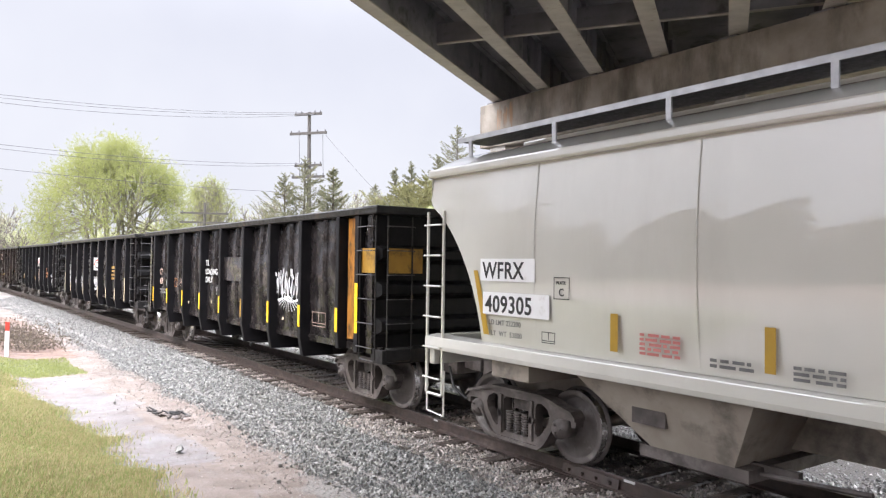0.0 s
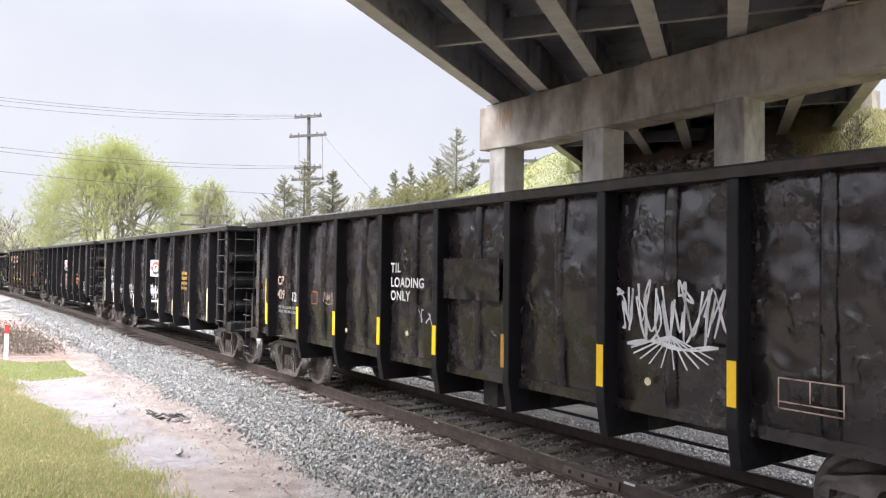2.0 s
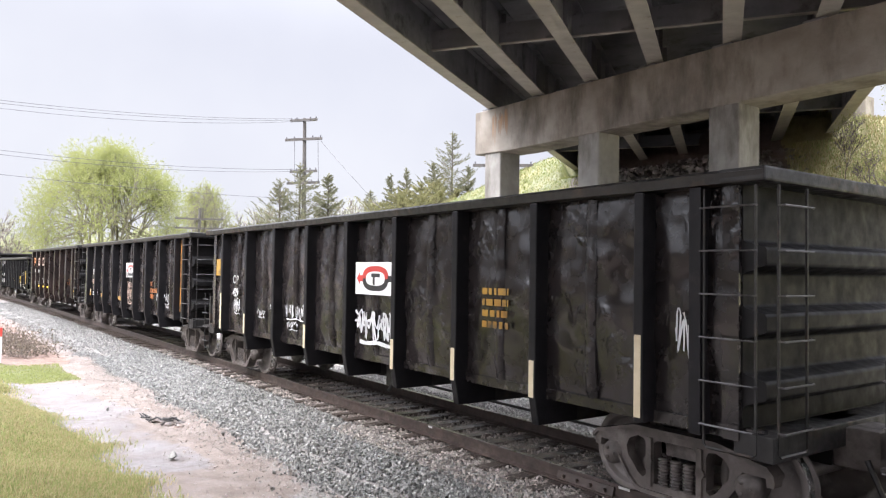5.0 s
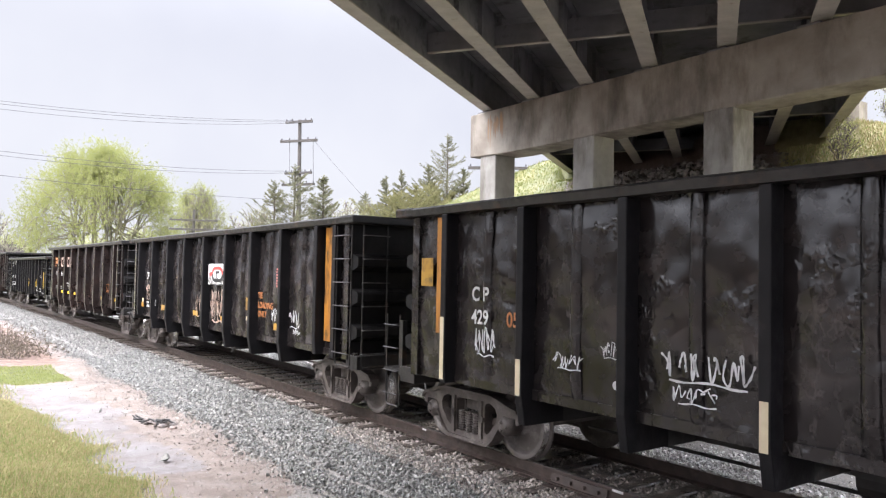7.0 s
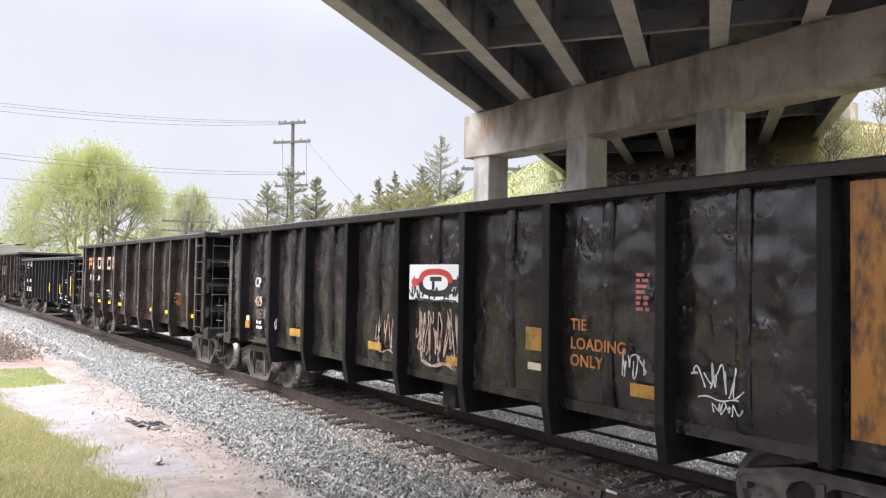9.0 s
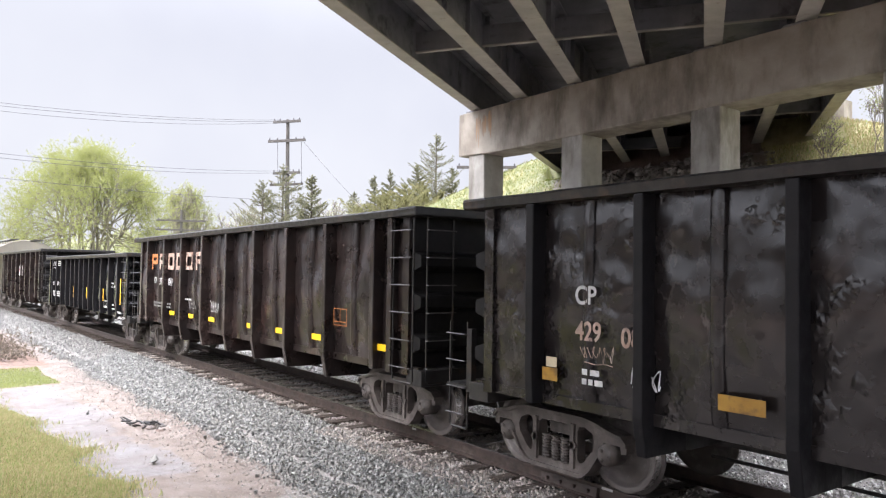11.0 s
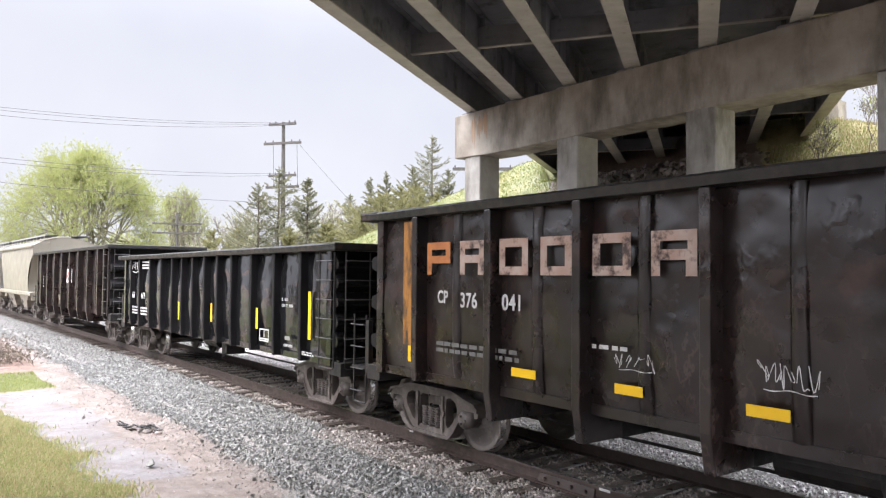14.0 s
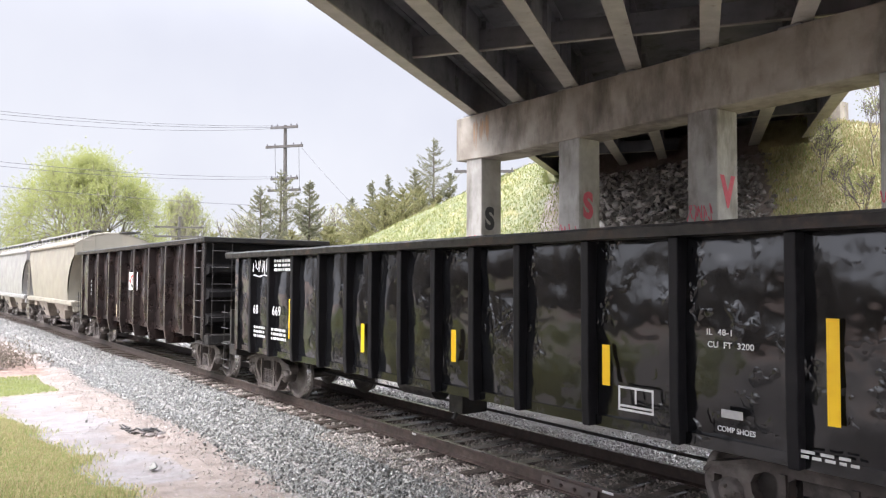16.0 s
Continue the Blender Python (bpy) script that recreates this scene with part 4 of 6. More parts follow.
def gondola(name_label, body, half=HALF, top=3.33, sill=1.06, feet=True, posts=None, ribs=True, seed=1, end_ribs=(1.42, 2.0, 2.58), brake_end=-1, front=1.27):
    """A high-sided open steel gondola: sides with posts and ribs, ribbed ends, top rim, floor, sill, trucks, ladders."""
    car = empty("gondola_car")
    rng = random.Random(seed)
    noise_off = Vector((seed * 7.3, seed * 3.1, 0))
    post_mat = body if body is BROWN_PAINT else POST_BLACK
    posts = posts if posts is not None else POSTS
    px = sorted(posts)
    for sy in (-1, 1):
        rows_out, rows_in = [], []
        nx = 130 if sy < 0 else 40
        nz = 14 if sy < 0 else 4
        for i in range(nx + 1):
            x = -half + 0.3 + (2 * half - 0.6) * i / nx
            near_post = min(abs(x - p) for p in px)
            row = []
            for j in range(nz + 1):
                z = sill + (top - 0.1 - sill) * j / nz
                d = 0.042 * min(1, near_post / 0.35) * math.sin(math.pi * j / nz) ** 0.6 + 0.034 * noise.noise(Vector((x * 0.9, z * 1.1, sy)) + noise_off) + 0.02 * noise.noise(Vector((x * 2.6, z * 2.4, sy)) + noise_off)
                row.append((x, sy * (1.44 + d), z))
            rows_out.append(row)
        m = Mesh().sheet(rows_out)
        m.sheet([[(r[0][0], sy * 1.36, r[0][2]), (r[-1][0], sy * 1.36, r[-1][2])] for r in (rows_out[0], rows_out[-1])])
        m.sheet([[r[0], (r[0][0], sy * 1.36, r[0][2])] for r in (rows_out[0], rows_out[-1])])
        m.sheet([[r[-1], (r[-1][0], sy * 1.36, r[-1][2])] for r in (rows_out[0], rows_out[-1])])
        part("side_wall", m, body, car, "dented steel side sheet", smooth=True)
        rim = Mesh()
        n = 24
        for i in range(n):
            xa, xb = -half + 2 * half * i / n, -half + 2 * half * (i + 1) / n
            w = [0.008 * noise.noise(Vector((xx * 1.7, sy * 3.0, 5.0)) + noise_off) for xx in (xa, xb)]
            q = [[(xx, sy * (1.36), top - 0.13 + ww), (xx, sy * 1.63, top - 0.12 + ww), (xx, sy * 1.65, top - 0.03 + ww), (xx, sy * 1.6, top + ww), (xx, sy * 1.36, top + ww)] for xx, ww in zip((xa, xb), w)]
            rim.add(q[0] + q[1], [(k, (k + 1) % 5, (k + 1) % 5 + 5, k + 5) for k in range(5)] + ([(0, 1, 2, 3, 4)] if i == 0 else []) + ([(9, 8, 7, 6, 5)] if i == n - 1 else []))
        part("top_rim", rim, FRAME_BLACK, car, "bent top rim")
        part("side_sill", Mesh().box(-half + 0.1, half - 0.1, min(sy * 1.38, sy * 1.462), max(sy * 1.38, sy * 1.462), sill - 0.1, sill + 0.012), body, car)
        for i, x in enumerate(posts):
            low = feet and 0 < i < len(posts) - 1
            w = 0.058 if feet else 0.05
            m = Mesh()
            ya, yb = 1.42, POST_Y if feet else 1.58
            prof = [(sy * ya, top - 0.13), (sy * yb, top - 0.13), (sy * yb, sill + 0.22), (sy * (yb - 0.02), sill - 0.1), (sy * ya, sill - 0.1)]
            if low:
                prof = [(sy * ya, top - 0.13), (sy * yb, top - 0.13), (sy * yb, sill + 0.1), (sy * (yb + 0.0), sill - 0.02), (sy * (yb - 0.07), 0.66), (sy * 0.9, 0.66), (sy * 0.9, sill - 0.06), (sy * ya, sill - 0.06)]
            m.prism(prof, x - w, x + w, "x")
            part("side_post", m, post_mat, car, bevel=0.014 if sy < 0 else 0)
        if ribs:
            gaps = [(a + b) / 2 for a, b in zip(px[:-1], px[1:])]
            for x in gaps:
                m = Mesh()
                # a pressed half-round rib, drawn in at its foot
                rows = []
                for z, k in ((sill - 0.02, 0.25), (sill + 0.1, 0.75), (sill + 0.3, 1.0), ((sill + top) / 2, 1.08), (top - 0.4, 1.0), (top - 0.14, 0.85)):
                    rows.append([(x - 0.085 * math.cos(math.pi * a / 8), sy * (1.43 + 0.1 * k * math.sin(math.pi * a / 8) ** 0.8), z) for a in range(9)])
                m.sheet(rows)
                part("stiffener_rib", m, body, car, smooth=True)
    if feet:
        for s_, x in ((-1, half - 0.68), (1, -half + 0.68)):
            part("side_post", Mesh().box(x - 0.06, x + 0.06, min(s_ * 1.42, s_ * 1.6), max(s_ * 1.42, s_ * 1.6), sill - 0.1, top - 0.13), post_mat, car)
    # crossbearers, floor, centre sill
    m = Mesh().box(-half + 0.3, half - 0.3, -1.38, 1.38, sill - 0.02, sill + 0.05)
    part("floor", m, FRAME_BLACK, car)
    m = Mesh().box(-half + 0.1, half - 0.1, -0.28, 0.28, 0.62, sill - 0.02)
    part("centre_sill", m, FRAME_BLACK, car)
    if feet:
        for x in posts[1:-1]:
            part("crossbearer", Mesh().box(x - 0.06, x + 0.06, -0.95, 0.95, 0.66, sill - 0.021), FRAME_BLACK, car)
    # ends
    for s in (-1, 1):
        prof = [(half - 0.28, sill)]
        for z in end_ribs:
            if feet:
                prof += [(half - 0.28, z - 0.17), (half - 0.26, z - 0.15), (half - 0.08, z - 0.09), (half - 0.06, z - 0.07), (half - 0.06, z + 0.05), (half - 0.08, z + 0.075), (half - 0.26, z + 0.12), (half - 0.28, z + 0.14)]
            else:
                prof += [(half - 0.28 + 0.14 * math.sin(math.pi * k / 8) ** 1.1, z - 0.15 + 0.3 * k / 8) for k in range(9)]
        prof += [(half - 0.28, top - 0.12)]
        yy = 1.47
        m = Mesh().sheet([[(s * x, -yy, z) for x, z in prof], [(s * x, yy, z) for x, z in prof]])
        for sgn in (-yy, yy):
            vs = [(s * x, sgn, z) for x, z in prof] + [(s * (half - 0.36), sgn, top - 0.12), (s * (half - 0.36), sgn, sill)]
            m.add(vs, [tuple(range(len(vs)))])
        m.sheet([[(s * (half - 0.36), -yy, sill), (s * (half - 0.36), -yy, top - 0.12)], [(s * (half - 0.36), yy, sill), (s * (half - 0.36), yy, top - 0.12)]])
        part("end_wall", m, END_BLACK if feet else GLOSS_END, car, "ribbed wet black end sheet", smooth=not feet, bevel=0.012 if feet else 0.0)
        part("end_rim", Mesh().box(min(s * (half - 0.42), s * (half + 0.02)), max(s * (half - 0.42), s * (half + 0.02)), -1.64, 1.64, top - 0.125, top + 0.004), FRAME_BLACK, car, bevel=0.02)
        part("end_sill", Mesh().box(min(s * (half - 0.35), s * (half + 0.02)), max(s * (half - 0.35), s * (half + 0.02)), -1.5, 1.5, sill - 0.24, sill - 0.02), FRAME_BLACK, car, bevel=0.01)
        for sy in (-1, 1):
            cpost = Mesh().box(min(s * (half - 0.45), s * (half - 0.29)), max(s * (half - 0.45), s * (half - 0.29)), min(sy * 1.4, sy * 1.52), max(sy * 1.4, sy * 1.52), sill - 0.1, top - 0.13)
            part("corner_post", cpost, body, car)
        coupler(car, s * half, s)
    # ladders at the leading end, near side, and at the opposite corner
    for turn in (0, 180):
        base = pose(0, 0, 0, 0, 0, turn)
        ladder("side_ladder", 0.5, 0.86, top - 0.15, 6, FRAME_BLACK, car, "black side ladder", base @ pose(half - 0.6, -1.57, 0))
        ladder("end_ladder", 0.46, 0.86, top - 0.15, 6, FRAME_BLACK, car, "black end ladder", base @ pose(half + 0.02, -1.42, 0, 0, 0, 90))
        if turn == 180:
            continue
        ladder("step_ladder", 0.36, 0.42, 1.78, 4, FRAME_BLACK, car, "short black step ladder", base @ pose(-half - 0.46, -1.46, 0))
        part("end_platform", Mesh().box(-half - 0.5, -half + 0.05, -1.48, -0.7, 0.94, 0.98).box(-half - 0.08, -half + 0.0, -1.48, -1.4, 0.9, 1.7), FRAME_BLACK, car, "narrow end platform", pose_=base)
    hx = brake_end * half
    brake = Mesh().lathe([(0.0, 0.20), (0.02, 0.23), (0.0, 0.26), (-0.02, 0.23), (0.0, 0.20)], 20, (hx + brake_end * 0.14, 0.18, 2.72), "x")
    for k in range(4):
        a = math.pi * k / 4
        brake.tube([(hx + brake_end * 0.14, 0.18 + 0.22 * math.cos(a), 2.72 + 0.22 * math.sin(a)), (hx + brake_end * 0.14, 0.18 - 0.22 * math.cos(a), 2.72 - 0.22 * math.sin(a))], 0.014, 6)
    brake.box(hx - 0.08, hx + 0.1, 0.06, 0.32, 2.56, 2.85)
    brake.box(hx - 0.05, hx + 0.03, 0.1, 0.18, 0.9, 2.6)
    part("brake_wheel", brake, FRAME_BLACK, car, "hand brake wheel on the end")
    part("air_reservoir", Mesh().lathe([(-0.45, 0.0), (-0.45, 0.2), (0.45, 0.2), (0.45, 0.0)], 16, (-0.7, -0.75, 0.78), "x"), FRAME_BLACK, car, "black brake air reservoir")
    part("brake_rigging", Mesh().tube([(-4.5, -0.5, 0.55), (4.6, -0.45, 0.5)], 0.02).box(0.2, 0.5, -0.95, -0.5, 0.5, 1.0).tube([(0.35, -1.0, 0.42), (0.35, -0.6, 0.9)], 0.03), FRAME_BLACK, car)
    bogie(car, half - front)
    bogie(car, -(half - 1.08))
    return tagged(car, name_label, "freight car", group="cars of the train")


def strip(car, x, z0, z1, w=0.085, y=-POST_Y - 0.003, mat=YELLOW, label="yellow reflective strip"):
    return part("reflective_strip", Mesh().box(x - w / 2, x + w / 2, y - 0.002, y, z0, z1), mat, car, label)


def plate(car, name, x0, x1, z0, z1, mat, label, y=-1.53, t=0.004):
    return part(name, Mesh().box(x0, x1, y - t, y, z0, z1), mat, car, label)


def hopper(label, paint, half, eave=3.66, bays=(-4.75, -1.6, 1.6, 4.75), deep=0.5):
    """A smooth-sided covered hopper with slope-sheet ends, bays, roof walk, ladders and trucks."""
    car = empty("hopper_car")
    # side sheets: gently rounded, the lower corners cut back along the end slopes
    cut = 1.16
    for sy in (-1, 1):
        zs = [1.42 + (eave - 1.42) * j / 20 for j in range(21)]
        rows = []
        for z in zs:
            t = (z - 1.42) / (eave - 1.42)
            ins = cut * max(0.0, 1 - ((z - 1.42) / 1.82) ** 2) ** 0.78
            y = sy * (1.46 + 0.075 * math.sin(math.pi * min(1, t * 1.02)) ** 0.8)
            n = 48
            rows.append([(-half + ins + (2 * half - 2 * ins) * i / n, y + sy * 0.004 * noise.noise(Vector(((2 * half) * i / n * 0.8, z * 0.7, half))), z) for i in range(n + 1)])
        part("side_sheet", Mesh().sheet(rows), paint, car, "glossy painted side sheet", smooth=True)
        part("eave_rail", Mesh().box(-half, half, min(sy * 1.42, sy * 1.56), max(sy * 1.42, sy * 1.56), eave - 0.03, eave + 0.09), paint, car, bevel=0.03)
        part("side_sill", Mesh().prism([(sy * 1.36, 1.22), (sy * 1.56, 1.22), (sy * 1.58, 1.28), (sy * 1.57, 1.40), (sy * 1.36, 1.43)], -half, half, "x"), paint, car, bevel=0.01)
        for k in range(1, 8):
            x = -half + 2 * half * k / 8
            part("seam", Mesh().sheet([[(x - 0.008, sy * (1.463 + 0.075 * math.sin(math.pi * j / 12) ** 0.8), 1.45 + (eave - 1.47) * j / 12) for j in range(13)],
                                       [(x + 0.008, sy * (1.467 + 0.075 * math.sin(math.pi * j / 12) ** 0.8), 1.45 + (eave - 1.47) * j / 12) for j in range(13)]]), paint, car)
    # roof
    rows = []
    for i in range(15):
        a = -1.5 + 3.0 * i / 14
        rows.append([(x, a, eave + 0.06 + 0.42 * (1 - (abs(a) / 1.5) ** 2.2)) for x in (-half, -half * 0.5, 0, half * 0.5, half)])
    part("roof", Mesh().sheet(rows), paint, car, "curved roof sheet", smooth=True)
    for s in (-1, 1):
        # end bulkhead above, slope sheet below
        arch = [(a, eave + 0.06 + 0.42 * (1 - (abs(a) / 1.5) ** 2.2)) for a in [-1.5 + 3.0 * i / 14 for i in range(15)]]
        m = Mesh()
        m.add([(s * (half - 0.02), a, z) for a, z in arch] + [(s * (half - 0.02), 1.5, 3.24), (s * (half - 0.02), -1.5, 3.24)], [tuple(range(17))])
        curve = [(half - 0.03 - cut * max(0.0, 1 - (k / 12) ** 2) ** 0.78, 1.42 + 1.82 * k / 12) for k in range(13)]
        m.sheet([[(s * cx, -1.47, cz) for cx, cz in curve], [(s * cx, 1.47, cz) for cx, cz in curve]])
        part("end_sheet", m, paint, car)
        part("end_platform", Mesh().box(min(s * (half - 1.3), s * half), max(s * (half - 1.3), s * half), -1.45, 1.45, 1.2, 1.25), GRATE, car)
        part("end_sill", Mesh().box(min(s * (half - 0.12), s * half), max(s * (half - 0.12), s * half), -1.5, 1.5, 1.0, 1.42), paint, car, bevel=0.02)
        part("bolster_web", Mesh().box(min(s * (half - 2.05), s * (half - 1.35)), max(s * (half - 2.05), s * (half - 1.35)), -1.44, 1.44, 1.0, 1.23), BAY_GRIME, car)
        part("end_brace", Mesh().tube([(s * (half - 0.1), 0.9, 1.3), (s * (half - 0.1), 0.9, 3.1)], 0.05, 8), paint, car)
        coupler(car, s * half, s)
        bogie(car, s * (half - 1.42))
    for turn in (0, 180):
        base = pose(0, 0, 0, 0, 0, turn)
        ladder("side_ladder", 0.38, 0.6, 3.15, 6, paint, car, "pale ladder", base @ pose(-half + 0.02, -1.55, 0), 0.014)
        part("stirrup_step", Mesh().tube([(-half + 0.04, -1.55, 0.95), (-half + 0.04, -1.55, 0.36), (-half + 0.44, -1.55, 0.33), (-half + 0.44, -1.55, 0.95)], 0.018), paint, car, pose_=base)
        ladder("end_ladder", 0.42, 1.1, 4.0, 8, paint, car, "pale end ladder", base @ pose(-half - 0.01, 1.2, 0, 0, 0, -90), 0.014)
    wx, wy, wz = -half + 0.46, -0.8, 2.02
    wheel = Mesh().lathe([(0.0, 0.24), (0.02, 0.265), (0.0, 0.29), (-0.02, 0.265), (0.0, 0.24)], 20, (wx, wy, wz), "x")
    for k in range(4):
        a = math.pi * k / 4
        wheel.tube([(wx, wy + 0.26 * math.cos(a), wz + 0.26 * math.sin(a)), (wx, wy - 0.26 * math.cos(a), wz - 0.26 * math.sin(a))], 0.012)
    wheel.box(wx, wx + 0.14, wy - 0.07, wy + 0.07, wz - 0.16, wz + 0.16)
    wheel.box(wx + 0.08, wx + 0.14, wy - 0.03, wy + 0.03, 1.24, wz)
    part("brake_wheel", wheel, FRAME_BLACK, car, "dark hand brake wheel")
    # bays and outlets
    for bx in bays:
        m = Mesh()
        bxw, ty, by = 0.48, 1.44, 0.85
        tl, tr_ = (1.5, 0.85) if bx < 0 else (0.85, 1.5)
        top = [(bx - tl, -ty, 1.3), (bx + tr_, -ty, 1.3), (bx + tr_, ty, 1.3), (bx - tl, ty, 1.3)]
        bot = [(bx - bxw, -by - 0.35, deep + 0.06), (bx + bxw, -by - 0.35, deep + 0.06), (bx + bxw, by + 0.35, deep + 0.06), (bx - bxw, by + 0.35, deep + 0.06)]
        m.add(top + bot, [(0, 1, 5, 4), (1, 2, 6, 5), (2, 3, 7, 6), (3, 0, 4, 7), (4, 5, 6, 7)])
        part("discharge_bay", m, BAY_GRIME, car, "sloping steel discharge bay")
        part("outlet_gate", Mesh().box(bx - 0.62, bx + 0.62, -1.2, 1.2, deep - 0.06, deep + 0.06).box(bx - 0.75, bx + 0.95, -0.95, -0.88, deep - 0.02, deep + 0.08).tube([(bx + 0.6, -1.0, deep), (bx + 1.6, -1.0, deep + 0.06)], 0.025),
             TRUCK_STEEL, car, "grimy outlet gate")
        part("vibrator_bracket", Mesh().box(bx - 0.62, bx - 0.2, -1.33, -1.2, 0.8, 1.05), TRUCK_STEEL, car)
    part("centre_sill", Mesh().box(-half + 0.2, half - 0.2, -0.28, 0.28, 0.62, 1.2), BAY_GRIME, car)
    # roof walk with its posts
    for sy in (-1, 1):
        m = Mesh().box(-half - 0.05, half + 0.05, min(sy * 0.42, sy * 0.98), max(sy * 0.42, sy * 0.98), eave + 0.56, eave + 0.59)
        part("roof_walk", m, GRATE, car, "dark grated roof walk")
        part("walk_edge", Mesh().box(-half - 0.05, half + 0.05, min(sy * 0.98, sy * 1.0), max(sy * 0.98, sy * 1.0), eave + 0.54, eave + 0.61), GALV, car, "galvanised walk edge")
        for k in range(11):
            x = -half + 0.25 + (2 * half - 0.5) * k / 10
            part("walk_post", Mesh().box(x - 0.035, x + 0.035, sy * 0.99 - 0.012, sy * 0.99 + 0.012, eave + 0.26, eave + 0.56), GALV, car)
    hatch = Mesh().box(-half + 0.6, half - 0.6, -0.3, 0.3, eave + 0.42, eave + 0.56)
    part("roof_hatch", hatch, paint, car, "long roof hatch", bevel=0.03)
    return tagged(car, label, "freight car", group="cars of the train")


# positions of the cars' middles along the train, at the clip's start
CARS = []

h1 = hopper("glossy warm grey covered hopper with white number panels", HOPPER_PAINT, 8.9)
CARS.append((h1, 0.3))
g1 = gondola("dented black gondola with yellow strips and white graffiti", BLACK_PAINT, seed=1)
CARS.append((g1, -17.21))
g2 = gondola("dented black gondola with a white sign panel", BLACK_PAINT, seed=2)
CARS.append((g2, -33.13))
g3 = gondola("dented black gondola with orange end stripe and red sign", BLACK_PAINT, seed=3)
CARS.append((g3, -49.03))
g4 = gondola("brown-black gondola with large faded lettering", BROWN_PAINT, half=7.27, seed=4, posts=[6.16, 4.65, 3.14, 1.65, 0.14, -1.38, -2.89, -4.32, -5.85], brake_end=1)
CARS.append((g4, -64.68))
g5 = gondola("glossy black low gondola with square panels", GLOSS_BLACK, half=6.825, top=2.92, sill=0.98, feet=False, posts=[5.485, 4.385, 3.305, 2.265, 1.435, 0.625, -0.185, -0.975, -1.735, -2.665, -3.695, -4.725, -5.625], ribs=False, seed=5, end_ribs=(1.3, 1.62, 1.94, 2.26, 2.58), front=1.37)
CARS.append((g5, -79.625))
g6 = gondola("rust-streaked dark brown gondola with a small sign", BROWN_PAINT, half=6.9, seed=6, posts=[5.55 - 1.5 * i for i in range(8)])
CARS.append((g6, -94.75))
h2 = hopper("faded tan covered hopper", HOPPER_TAN, 5.2, bays=(-1.7, 1.7))
CARS.append((h2, -108.0))
h3 = hopper("dusty grey covered hopper", HOPPER_GREY, 5.2, bays=(-1.7, 1.7))
CARS.append((h3, -119.4))

# ---- lettering, strips and paint on the cars ----
def tapes(car, rows, mat, label, half_w=0.045, on_posts=True):
    """Tape on the posts' faces, or on the side sheet beside them."""
    for x, z0, z1 in rows:
        near = min(POSTS, key=lambda p: abs(p - x))
        if on_posts and abs(near - x) < 0.2:
            strip(car, near, z0, z1, 2 * half_w, mat=mat, label=label)
        else:
            strip(car, x - 0.06, z0, z1, 2 * half_w, y=-1.53, mat=mat, label=label)


def frame_box(car, name, x0, x1, z0, z1, mat, label, y=-1.535, t=0.014, mid=True):
    m = Mesh()
    for a, b, c, e in ((x0, x1, z0, z0 + t), (x0, x1, z1 - t, z1), (x0, x0 + t, z0 + t, z1 - t), (x1 - t, x1, z0 + t, z1 - t)):
        m.box(a, b, y - 0.002, y, c, e)
    if mid:
        m.box((x0 + x1) / 2 - t / 2, (x0 + x1) / 2 + t / 2, y - 0.002, y, z0 + t + (z1 - z0) * 0.25, z1 - t)
        m.box(x0 + t, x1 - t, y - 0.002, y, z0 + (z1 - z0) * 0.25 - t, z0 + (z1 - z0) * 0.25)
    return part(name, m, mat, car, label)


def small_print(car, x0, x1, z0, z1, n, mat, label, y=-1.537, seed=1):
    """Lines of stencil too small to read, as broken bars."""
    rng = random.Random(seed)
    m = Mesh()
    for i in range(n):
        z = z1 - (z1 - z0) * (i + 0.5) / n
        h = (z1 - z0) / n * 0.3
        x = x0
        while x < x1 - 0.02:
            w = rng.uniform(0.04, 0.16)
            m.box(x, min(x + w, x1), y - 0.002, y, z - h, z + h)
            x += w + rng.uniform(0.02, 0.05)
    return tagged(part("stencil", m, mat, car, label), kind="stuff")


HY = -1.5405
for x0, x1, z0, z1, text, tx in ((-7.68, -6.65, 2.21, 2.49, "WFRX", 0.93), (-7.62, -6.4, 1.79, 2.07, "409305", 0.97)):
    plate(h1, "number_panel", x0, x1, z0, z1, WHITE_PANEL, "white number panel", y=HY)
    letters("lettering", text, 0.29, BLACK_INK, h1, x0 + 0.05, HY - 0.006, z0 + 0.035, 1.06, tx, "black lettering")
letters("lettering", "LD LMT 222200", 0.088, GREY_INK, h1, -7.5, HY, 1.665, 1.1, 0.95)
letters("lettering", "LT  WT  53800", 0.088, GREY_INK, h1, -7.45, HY, 1.53, 1.1, 0.95)
frame_box(h1, "plate_stencil", -6.33, -6.08, 2.03, 2.28, BLACK_INK, "small boxed stencil", y=HY, t=0.01, mid=False)
letters("lettering", "PLATE", 0.05, BLACK_INK, h1, -6.29, HY, 2.2, 1.0, 1.1)
letters("lettering", "C", 0.12, BLACK_INK, h1, -6.25, HY, 2.07)
frame_box(h1, "stencil_box", -6.52, -6.3, 1.52, 1.65, BLACK_INK, "small boxed stencil", y=HY, t=0.01)
for x, z0, z1 in ((-5.43, 1.53, 1.92), (-3.72, 1.52, 1.91), (-1.9, 1.52, 1.91), (0.0, 1.52, 1.91)):
    strip(h1, x, z0, z1, 0.1, y=-1.543, mat=AMBER, label="amber reflective strip")
lean = Mesh().add([(-7.83, HY, 2.34), (-7.74, HY, 2.34), (-7.49, HY, 1.53), (-7.6, HY, 1.53)], [(0, 1, 2, 3)])
part("reflective_strip", lean, AMBER, h1, "amber reflective strip along the cut edge")
small_print(h1, -5.1, -4.62, 1.53, 1.76, 5, RED_INK, "faded red warning stencil", y=HY)
